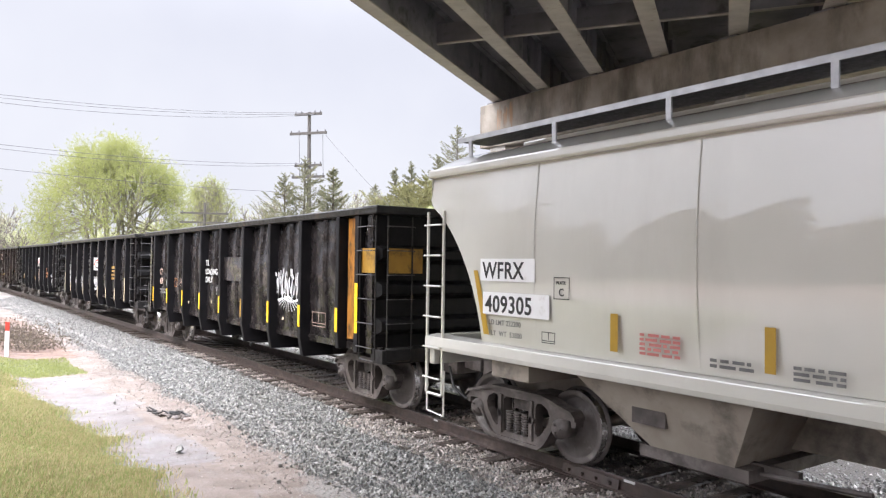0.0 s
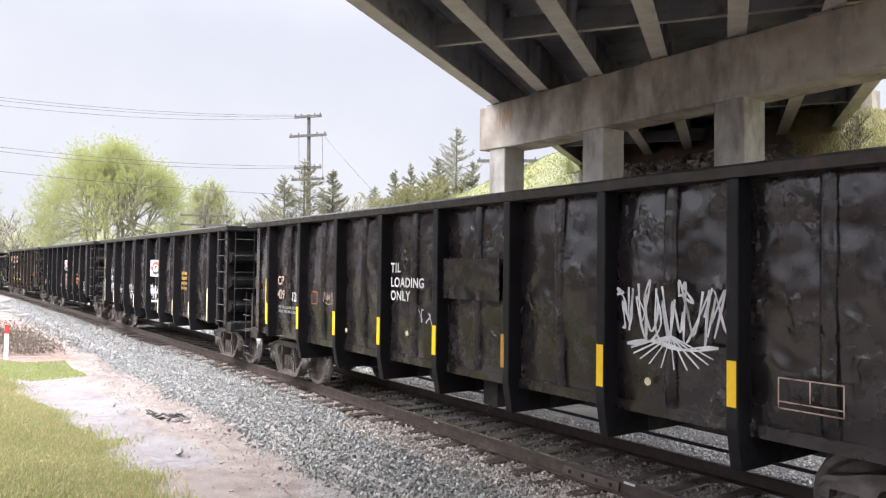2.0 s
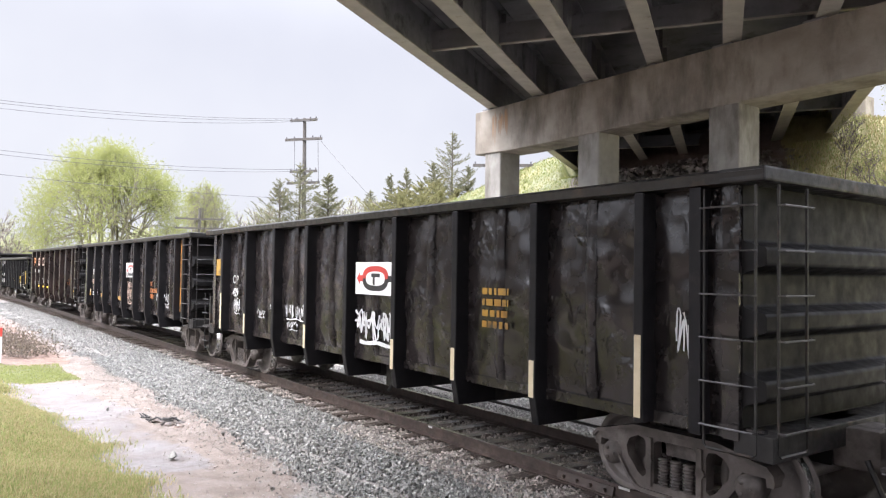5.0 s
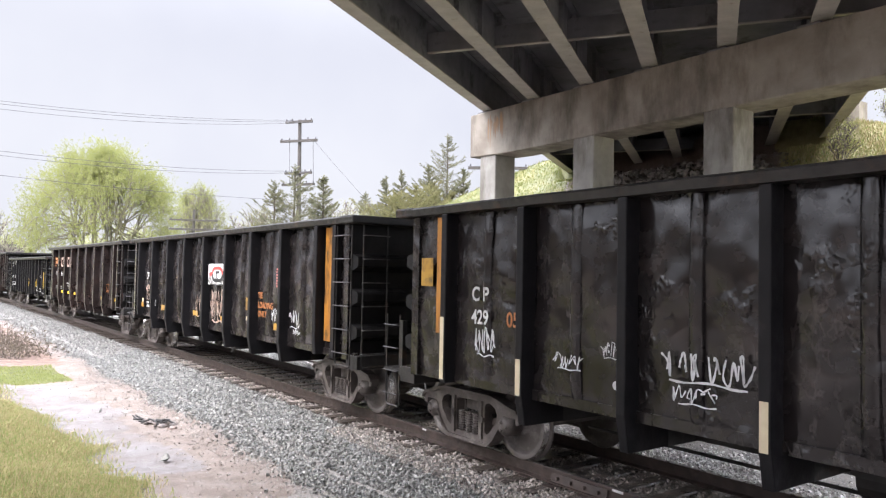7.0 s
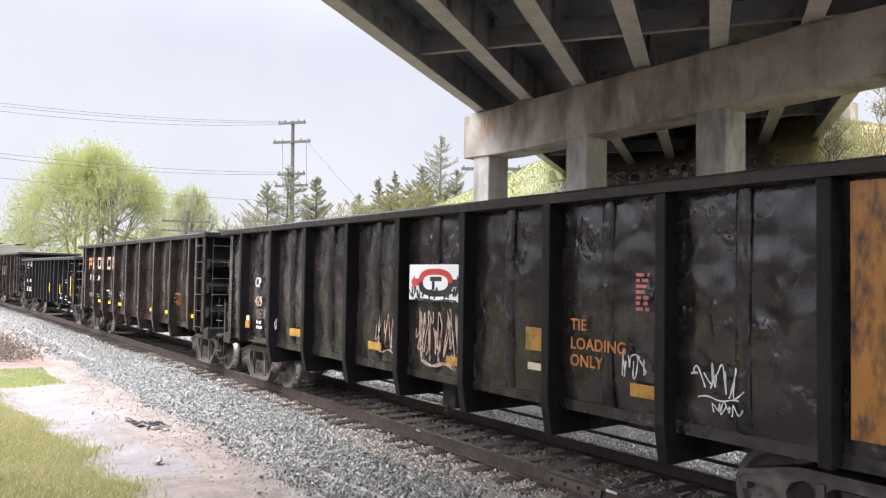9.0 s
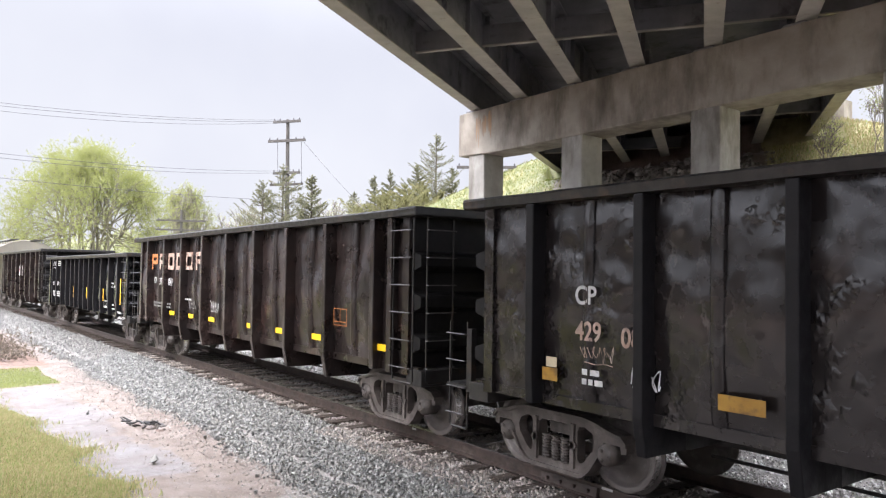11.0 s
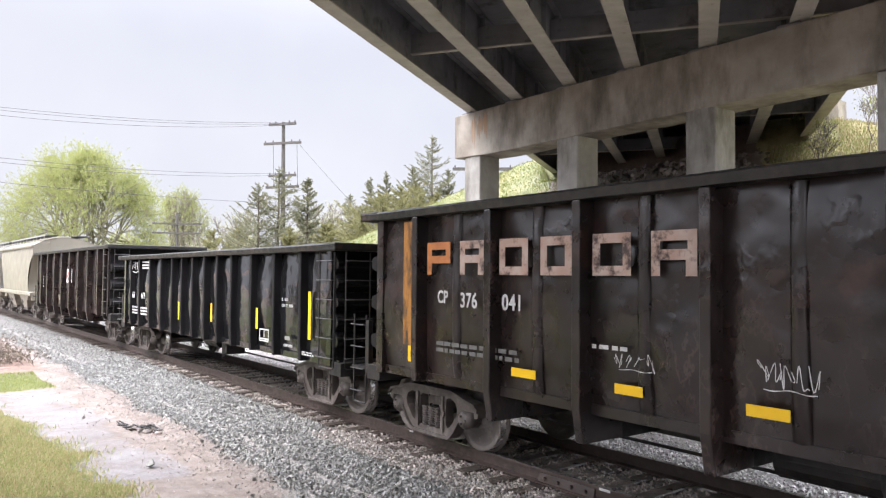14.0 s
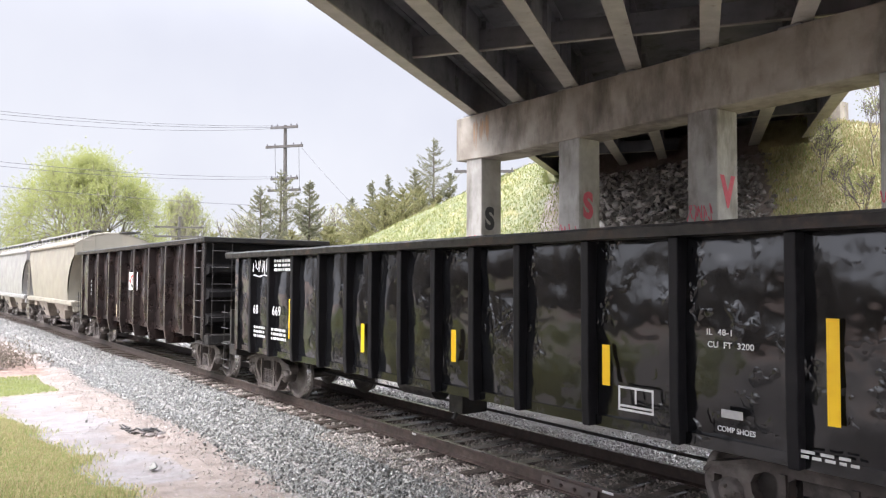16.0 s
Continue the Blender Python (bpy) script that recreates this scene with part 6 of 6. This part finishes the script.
def willow(x, y, height, width, seed, leaves=26000, leaf=0.16):
    """Several stems fanning from the ground into a smooth dome of fine drooping shoots."""
    rng = np.random.default_rng(seed)
    z0 = float(ground_z(x, y))
    tree = empty("willow_tree", pose(x, y, z0))
    trunk = Mesh()
    starts = []
    rad = width * 0.5

    def dome(rr, a):
        lump = 1 + 0.05 * math.sin(3 * a + seed) + 0.04 * math.sin(7 * a + 2 * rr * 5)
        return np.array([rad * rr * lump * math.cos(a), rad * rr * lump * math.sin(a), height * (0.07 + 0.93 * math.sqrt(max(0.0, 1 - rr ** 2.3))) * (1 + 0.025 * math.sin(5 * a + 9 * rr))])

    stems = 12
    for k in range(stems):
        a = 2.399963 * k
        foot = np.array([0.5 * math.cos(a), 0.5 * math.sin(a), -0.3])
        rr = 0.12 + 0.5 * (k / stems) ** 0.6
        mid = dome(rr, a) * np.array([0.6, 0.6, 0.52])
        limb(trunk, foot, mid, height * 0.012, height * 0.007, rng, sag=-0.2)
        for _ in range(10):
            b = a + rng.normal(0, 0.75)
            r2 = min(0.99, max(0.05, abs(rr + rng.normal(0.22, 0.36))))
            q = dome(r2, b) * rng.uniform(0.9, 0.99)
            pts = limb(trunk, mid * rng.uniform(0.75, 1.0), q, height * 0.005, 0.015, rng, sag=height * 0.035, n=7, sides=5)
            starts += pts[3:]
            for _ in range(6):
                c = np.array(pts[rng.integers(2, 7)])
                e = dome(min(0.99, max(0.03, r2 + rng.normal(0, 0.16))), b + rng.normal(0, 0.3)) * rng.uniform(0.86, 1.0)
                e = c + (e - c) * rng.uniform(0.5, 1.0)
                starts += limb(trunk, c, e, 0.03, 0.01, rng, sag=0.35, n=5, sides=3)[2:]
    part("trunk", trunk, WILLOW_BARK, tree, "grey-brown stems fanning into fine limbs")
    cs = np.array(starts)
    shoots = leaves // 14
    c = cs[rng.integers(0, len(cs), shoots)] + rng.normal(0, width * 0.028, (shoots, 3))
    out = c[:, :2] / np.maximum(1.0, np.linalg.norm(c[:, :2], axis=1))[:, None]
    reach = rng.uniform(0.1, 0.5, shoots)
    fall = rng.gamma(1.6, height * 0.013, shoots)
    t = rng.uniform(0, 1, (shoots, 14))
    P = np.zeros((shoots, 14, 3))
    P[:, :, :2] = c[:, None, :2] + out[:, None, :] * (reach[:, None] * np.sqrt(t))[:, :, None]
    P[:, :, 2] = c[:, None, 2] + 1.3 * reach[:, None] * t - fall[:, None] * t ** 2
    P = P.reshape(-1, 3) + rng.normal(0, 0.05, (shoots * 14, 3))
    P[:, 2] = np.maximum(P[:, 2], height * 0.05)
    u, w = leaf_axes(rng, len(P), leaf, 1.2)
    quads("crown", P, u, w, WILLOW_LEAF, tree, "yellow-green hanging spring foliage")
    return tagged(tree, "broad willow in fresh yellow-green spring leaf", "tree")


def cedar(x, y, height, width, seed, leaves=5000, mat=None, name="cedar_tree", label="spiky dull green cedar with drooping boughs", low=0.05):
    rng = np.random.default_rng(seed)
    z0 = float(ground_z(x, y))
    tree = empty(name, pose(x, y, z0))
    trunk = Mesh()
    trunk.tube([(0, 0, -0.3), (0.05, 0.02, height * 0.5), (0, 0.05, height * 0.98)], 0.05 + height * 0.012, 7, 0.015)
    bough = []
    nb = int(26 + height * 9)
    for k in range(nb):
        t = low + (0.98 - low) * (k + rng.uniform(0, 1)) / nb
        a = rng.uniform(0, 2 * math.pi)
        reach = width * 0.5 * (1 - t) ** 0.85 * rng.uniform(0.5, 1.2) + 0.1
        p = np.array((0, 0, height * t))
        q = p + np.array((reach * math.cos(a), reach * math.sin(a), reach * rng.uniform(0.25, 0.75)))
        limb(trunk, p, q, 0.022, 0.006, rng, sag=-0.1 * reach, n=4, sides=4)
        bough.append((p, q, reach))
    bough.append((np.array((0, 0, height * 0.86)), np.array((0, 0.03, height)), height * 0.1))
    part("trunk", trunk, BARK, tree, "thin straight trunk and boughs")
    share = np.array([b[2] + 0.15 for b in bough])
    pick = rng.choice(len(bough), leaves, p=share / share.sum())
    p0, p1, rc = (np.array([b[k] for b in bough])[pick] for k in range(3))
    t = rng.uniform(0.12, 1.03, leaves)[:, None]
    axis = (p1 - p0) / np.linalg.norm(p1 - p0, axis=1)[:, None]
    side = rng.normal(0, 1, (leaves, 3)) * np.array([1, 1, 0.5])
    spread = (0.07 + 0.3 * rc[:, None] * (1.08 - t)) * rng.uniform(0.2, 1.0, (leaves, 1))
    P = p0 + (p1 - p0) * t + side * spread * 0.55
    P[:, 2] -= 0.1 * rc * np.sin(math.pi * t[:, 0])
    w = axis + side * 0.45
    w = w / np.linalg.norm(w, axis=1)[:, None] * rng.uniform(0.05, 0.12, (leaves, 1))
    u = np.cross(w, rng.standard_normal((leaves, 3)))
    u = u / np.linalg.norm(u, axis=1)[:, None] * rng.uniform(0.012, 0.028, (leaves, 1))
    quads("crown", P, u, w, mat or CEDAR_LEAF, tree, "feathery evergreen foliage" if mat is None else "thin spring foliage")
    return tagged(tree, label, "tree")


def bare_tree(x, y, height, width, seed, label="slender bare tree with fine twigs", leaves=900, fine=1.0):
    rng = np.random.default_rng(seed)
    tree = empty("bare_tree", pose(x, y, float(ground_z(x, y))))
    m = Mesh()
    tips = []

    def grow(p, d, length, r, depth):
        q = p + d * length
        limb(m, p, q, max(r, 0.02 * fine), max(r * 0.6, 0.016 * fine), rng, n=3, sides=5 if depth < 2 else 3)
        tips.append(q)
        if depth < 4:
            for _ in range(3 if depth else 5):
                e = d + rng.normal(0, 0.42, 3) * np.array([width / height * 1.6, width / height * 1.6, 0.5])
                e[2] = abs(e[2]) * 0.8 + 0.25
                e /= np.linalg.norm(e)
                grow(p + d * length * rng.uniform(0.5, 1.0), e, length * rng.uniform(0.5, 0.75), r * 0.55, depth + 1)

    grow(np.array([0, 0, -0.2]), np.array([0, 0, 1.0]), height * 0.36, (0.02 + height * 0.007) * fine, 0)
    part("trunk", m, BARE_BARK, tree, "bare grey trunk and twigs")
    t = np.array(tips)
    P = t[rng.integers(0, len(t), leaves)] + rng.normal(0, 0.15, (leaves, 3))
    u, w = leaf_axes(rng, leaves, 0.05 * fine)
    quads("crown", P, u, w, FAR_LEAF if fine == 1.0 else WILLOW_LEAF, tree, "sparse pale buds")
    return tagged(tree, label, "tree")


def spot(az, dist):
    return dist * math.cos(radians(az)), -7.307 + dist * math.sin(radians(az))


willow(*spot(169.4, 82), 14.9, 19.0, 1, 280000, 0.042)
willow(*spot(162.8, 95), 13.2, 9.0, 2, 30000, 0.042)
willow(*spot(179.3, 84), 17.0, 9.6, 3, 70000, 0.042)
def to_top(az, dist, el):
    """A spot and the height that lifts a crown to an angle above the eye's level."""
    x, y = spot(az, dist)
    return x, y, 2.39 + dist * math.tan(radians(el)) - float(ground_z(x, y))


for i, (az, dist, el, w) in enumerate(((155.9, 44, 8.2, 6.4), (157.4, 43, 7.0, 6.0), (153.7, 46, 7.5, 3.0), (150.4, 44, 6.3, 3.0), (148.8, 42, 7.6, 2.6), (147.6, 42, 8.1, 2.6), (145.5, 42, 8.6, 3.0), (144.0, 43, 11.0, 4.6), (142.7, 44, 8.4, 2.8))):
    dist += 13 if az < 151 else 0
    x, y, h = to_top(az, dist, el)
    cedar(x, y, h, w * (1.5 if az < 151 else 1.2), 20 + i, 9500)
for i, (az, dist, el, w) in enumerate(((149.6, 39, 5.4, 5.6), (147.8, 38, 6.4, 5.6), (146.4, 38, 6.9, 5.4), (145.0, 40, 7.4, 5.0), (152.2, 41, 4.0, 4.0), (158.8, 50, 3.6, 5.0), (160.6, 54, 3.4, 5.0), (155.0, 41, 3.6, 4.0), (143.6, 42, 6.6, 3.4))):
    dist += 13 if az < 151 else 0
    x, y, h = to_top(az, dist, el)
    cedar(x, y, h, w * (1.3 if az < 151 else 1.0), 50 + i, 11000, SHRUB_LEAF, "shrub", "loose olive-green bank-side shrub", 0.12)
for i, (az, dist, el, w) in enumerate(((159.6, 60, 6.3, 4.5), (158.4, 62, 7.0, 4.0), (152.5, 55, 7.2, 4.5), (151.4, 54, 7.6, 4.0), (153.2, 52, 6.8, 3.5), (150.2, 56, 6.6, 4.0), (161.2, 70, 5.2, 5.0), (176.2, 80, 6.0, 5.0), (175.4, 70, 4.6, 4.0), (177.2, 70, 5.4, 3.0))):
    x, y, h = to_top(az, dist, el)
    bare_tree(x, y, h, w, 70 + i)
# saplings on the far bank, beside the road
for i, (x, y, h) in enumerate(((-9.3, 17.5, 4.6), (-10.6, 18.6, 3.4), (-8.2, 16.5, 3.0), (-10.0, 15.0, 2.2), (-11.5, 17.0, 2.0), (-8.4, 19.5, 5.0), (-9.0, 14.0, 2.4), (-7.4, 13.2, 2.6), (-10.8, 13.4, 1.8), (-8.6, 15.4, 3.0), (-11.0, 15.8, 2.4), (-9.8, 16.6, 3.2), (-24.0, 11.6, 2.4), (-21.0, 11.2, 2.2), (-22.5, 12.2, 2.6))):
    bare_tree(x, y, h, h * 0.5, 90 + i, "thin budding sapling on the grassy bank", 700, 0.45)


def far_woods():
    """A low wood along the horizon, its haze put into the pale leaf colour."""
    rng = np.random.default_rng(33)
    n = 26000
    az = np.radians(rng.uniform(120, 192, n))
    dist = rng.uniform(150, 230, n)
    top = 7 + 3.5 * np.sin(az * 37) + 2.0 * np.sin(az * 91 + 1)
    z = top * rng.uniform(0, 1, n) ** 0.7
    P = np.stack([dist * np.cos(az), -7.3 + dist * np.sin(az), z], 1)
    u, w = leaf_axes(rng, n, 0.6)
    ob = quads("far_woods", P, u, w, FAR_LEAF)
    return tagged(ob, "pale early-spring wood along the horizon", "woods", kind="stuff")


far_woods()


def near_woods():
    """Leafless woods behind the path, on the viewer's side of the track."""
    rng = np.random.default_rng(34)
    n = 30000
    az = np.radians(rng.uniform(190, 352, n))
    dist = 26 + rng.uniform(0, 14, n) + 5 * np.sin(az * 9)
    top = 5.2 + 2.2 * np.sin(az * 23) + 1.8 * np.sin(az * 51 + 1)
    z = 0.4 + top * rng.uniform(0, 1, n) ** 0.8
    P = np.stack([dist * np.cos(az), -7.3 + dist * np.sin(az), z], 1)
    u, w = leaf_axes(rng, n, 0.35)
    ob = quads("near_woods", P, u, w, TWIG_LEAF)
    return tagged(ob, "brown early-spring woods behind the path", "woods", kind="stuff")


near_woods()


def utility_pole(x, y, top, arms, lean=0.0, yaw=0.0, label="grey wooden utility pole with crossarms"):
    z0 = float(ground_z(x, y))
    pole = empty("utility_pole", pose(x, y, z0, 0, lean, yaw))
    part("shaft", Mesh().tube([(0, 0, -0.5), (0, 0, (top - z0) * 0.5), (0, 0, top - z0)], 0.17, 10, 0.11), POLE_WOOD, pole)
    for z, w in arms:
        part("crossarm", Mesh().box(-w / 2, w / 2, -0.2, -0.09, z - z0 - 0.08, z - z0 + 0.08), POLE_WOOD, pole)
        for k in (-0.46, -0.25, 0.25, 0.46):
            part("insulator", Mesh().lathe([(0, 0.0), (0, 0.035), (0.08, 0.05), (0.12, 0.035), (0.16, 0.0)], 8, (k * w, -0.145, z - z0 + 0.08), "z"), WIRE, pole)
    return tagged(pole, label, "utility pole")


PX, PY = spot(155.45, 48)
utility_pole(PX, PY, 12.3, ((12.15, 1.9), (10.9, 2.6), (8.8, 1.9), (8.05, 2.3)), lean=-0.8, yaw=40)
QX, QY = spot(163.2, 70)
utility_pole(QX, QY, 7.9, ((6.9, 4.2), (6.05, 4.2)), yaw=70, label="distant pole with two long crossarms")
RX, RY = spot(139.95, 40)
utility_pole(RX, RY, 8.7, ((8.3, 3.3),), yaw=50, label="pole with a dark crossarm behind the pier")


def wire(p, q, sag, r=0.012):
    pts = []
    for i in range(25):
        t = i / 24
        pts.append(tuple(Vector(p).lerp(Vector(q), t) - Vector((0, 0, 4 * sag * t * (1 - t)))))
    ob = part("overhead_wire", Mesh().tube(pts, r, 4), WIRE)
    return tagged(ob, "thin dark overhead wire between poles", "wire", group="overhead wires")


for dz, dx, sag, rise in ((12.3, -0.7, 0.9, -1.9), (12.2, 0.0, 1.0, -2.0), (12.15, 0.7, 1.3, -2.0), (8.95, -0.6, 0.9, -0.2), (8.85, 0.6, 1.15, -0.2), (7.0, 0.0, 0.5, 0.4)):
    wire((PX + dx * 0.6, PY + dx * 0.5, dz), (-37.5 + dx, -19.0, dz + rise), sag)
for dx, dz, ez in ((-0.9, 10.9, 8.1), (0.9, 10.9, 8.1), (1.1, 10.8, 4.5)):
    wire((PX + dx * 0.7, PY + dx * 0.6, dz), (PX + dx * 0.7 + (6 if ez < 5 else 0.2), PY + dx * 0.6 + (3 if ez < 5 else 0), ez), 0.1, 0.016)


def marker_post():
    x, y = -24.05, -5.56
    z = float(ground_z(x, y))
    post = empty("marker_post", pose(x, y, z, 0, 1.0, 35))
    part("post_body", Mesh().box(-0.075, 0.075, -0.012, 0.012, -0.1, 0.76), WHITE_PANEL, post, "white flexible post")
    part("reflector_band", Mesh().box(-0.075, 0.075, -0.012, 0.012, 0.763, 1.02), SIGN_RED, post, "red top band")
    tagged(post, "white marker post with a red top by the path", "marker post")


marker_post()


def blades(name, n, region, height, mat, seed, label, wide=1.0):
    """Upright grass blades in one mesh over a stretch of the plan."""
    rng = np.random.default_rng(seed)
    x, y = region(rng, n)
    n = len(x)
    z = ground_z(x, y) + rough(x, y) * smooth01(1.6, 3.2, np.abs(y - track_y(x)))
    patch = 0.5 + 0.5 * np.sin(1.7 * x + 0.8 * np.sin(2.1 * y)) * np.sin(1.9 * y + 0.5 * x)
    h = height * rng.uniform(0.4, 1.15, n) * (0.65 + 0.6 * patch)
    a = rng.uniform(0, math.pi, n)
    u = np.stack([np.cos(a), np.sin(a), np.zeros(n)], 1) * wide * rng.uniform(0.005, 0.012, n)[:, None]
    lean = rng.normal(0, 0.28, (n, 2))
    w = np.stack([lean[:, 0] * h / 2, lean[:, 1] * h / 2, h / 2], 1)
    ob = quads(name, np.stack([x, y, z], 1) + w * 0.95, u, w, mat)
    return tagged(ob, label, "grass", kind="stuff")


def verge(rng, n):
    x = rng.uniform(-19.5, -8.4, n)
    edge = verge_edge(x)
    o = edge - 0.1 + np.abs(rng.normal(0, 1.1, n)) * 1.3
    return x, track_y(x) - np.minimum(o, edge + 3.6) + np.maximum(0, rng.normal(-0.25, 0.3, n))


def strip_grass(rng, n):
    x = rng.uniform(-23.2, -19.8, n)
    return x, track_y(x) - rng.uniform(4.0, 9.0, n)


def bank(rng, n):
    t = rng.uniform(0, 26, n)
    side = rng.uniform(0.3, 20, n)
    x = -18.4 - 0.559 * t - 0.829 * side
    y = 11.0 + 0.829 * t - 0.559 * side
    ok = y > 9.4
    return x[ok], y[ok]


def right_bank(rng, n):
    x = rng.uniform(-14.0, -1.0, n)
    y = rng.uniform(9.5, 24.0, n)
    e = (x + 18.4) * -0.829 + (y - 7.4) * -0.559
    ok = e < -9.3 - np.abs(rng.normal(0, 0.6, n))
    return x[ok], y[ok]


blades("grass", 90000, verge, 0.085, GRASS_BLADE, 1, "rough spring grass beside the path")
blades("dry_grass", 48000, verge, 0.1, DRY_GRASS, 2, "straw-coloured dead grass among the green")
blades("grass", 16000, strip_grass, 0.06, GRASS_BLADE, 3, "short green grass strip beyond the path")
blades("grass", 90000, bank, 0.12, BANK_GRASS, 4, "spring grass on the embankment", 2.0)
blades("dry_grass", 7000, bank, 0.22, DRY_GRASS, 5, "dead grass stalks on the embankment", 1.6)
blades("dry_grass", 60000, right_bank, 0.17, DRY_GRASS, 6, "dead grass and brush on the bank by the road", 2.2)
blades("grass", 40000, right_bank, 0.15, GRASS_BLADE, 7, "spring grass on the bank by the road", 2.0)


def brush():
    """Dead stalks and low brush by the marker post and on the bank."""
    for i, (x, y, h, w) in enumerate(((-26.5, -4.6, 0.7, 1.6), (-28.5, -5.2, 0.8, 2.0), (-27.5, -6.3, 0.8, 2.0), (-31.0, -4.9, 0.9, 2.2), (-30.0, -6.5, 1.0, 2.4))):
        rng = np.random.default_rng(200 + i)
        b = empty("dead_brush", pose(x, y, float(ground_z(x, y))))
        m = Mesh()
        for _ in range(70):
            p = np.array([rng.normal(0, w * 0.3), rng.normal(0, w * 0.3), -0.03])
            limb(m, p, p + np.array([rng.normal(0, 0.25), rng.normal(0, 0.25), h * rng.uniform(0.3, 1.0)]), 0.008, 0.004, rng, n=2, sides=3)
        tagged(part("dead_stalk", m, BARK, b), kind="stuff")
        n = 500
        P = np.stack([rng.normal(0, w * 0.35, n), rng.normal(0, w * 0.35, n), rng.uniform(0, h * 0.5, n)], 1)
        u, v = leaf_axes(rng, n, 0.04)
        tagged(quads("dead_foliage", P, u, v, TWIG_LEAF, b, "brown dead leaves"), kind="stuff")
        tagged(b, "low reddish-brown dead brush beside the path", "brush", group="dead brush")


brush()


def loose_gravel():
    """Small stones strewn from the ballast's foot out over the path."""
    rng = np.random.default_rng(77)
    n = 4200
    x = rng.uniform(-24, -1.5, n)
    off = 2.55 + np.abs(rng.normal(0, 0.75, n))
    y = track_y(x) - off
    z = ground_z(x, y) + rough(x, y) * smooth01(1.6, 3.2, off)
    ob = rocks("loose_gravel", np.stack([x, y, z + 0.004], 1), rng.uniform(0.007, 0.018, n) * np.where(rng.random(n) > 0.96, 1.7, 1), LOOSE_STONE, rng)
    return tagged(ob, "small tan stones strewn over the dirt path", "gravel", kind="stuff")


loose_gravel()


def debris():
    """A dark wet heap of sticks and mud on the path, and stones about it."""
    rng = np.random.default_rng(41)
    x, y = -13.9, -3.68
    z = float(ground_z(x, y))
    heap = empty("debris_heap", pose(x, y, z, 0, 0, 20))
    m = Mesh()
    for _ in range(26):
        p = np.array([rng.normal(0, 0.32), rng.normal(0, 0.09), rng.uniform(0.0, 0.05)])
        q = p + np.array([rng.normal(0, 0.2), rng.normal(0, 0.08), rng.uniform(-0.01, 0.07)])
        limb(m, p, q, 0.022, 0.012, rng, n=2, sides=5)
    part("sticks", m, FRAME_BLACK, heap, "wet dark sticks")
    mud = Mesh()
    for _ in range(9):
        c = (rng.normal(0, 0.3), rng.normal(0, 0.08), 0.0)
        mud.lathe([(-0.03, 0.0), (-0.02, 0.1 * rng.uniform(0.6, 1.2)), (0.02, 0.08), (0.045, 0.0)], 7, c, "z")
    part("mud", mud, TIE_WOOD, heap, "dark wet mud clods")
    tagged(heap, "dark wet heap of sticks and mud on the path", "debris")
    for i, (sx, sy, r) in enumerate(((-11.3, -4.2, 0.07), (-15.6, -4.3, 0.04), (-9.6, -3.3, 0.05), (-12.3, -3.1, 0.05), (-8.9, -3.6, 0.04))):
        ob = rocks("stone", np.array([[sx, sy, float(ground_z(sx, sy)) + r * 0.3]]), np.array([r]), BALLAST_STONE, np.random.default_rng(60 + i))
        tagged(ob, "loose stone on the dirt path", "stone", group="loose stones")


debris()


# ---- movement ----
def train_shift(t):
    return 4.51 * t - 0.00405 * t * t


def motions():
    for car, s in CARS:
        rows = []
        for k in range(17):
            x, y, a = on_track(s + train_shift(k))
            rows.append((float(k), pose(x, y, 0, 0, 0, math.degrees(a))))
        walk(car, rows)
    seconds = [4 * k / 30 for k in range(121)]
    for w in WHEELSETS:
        x = w.location.x
        walk(w, [(t, pose(x, 0, WHEEL_R) @ Matrix.Rotation(train_shift(t) / WHEEL_R, 4, "Y")) for t in seconds])


motions()
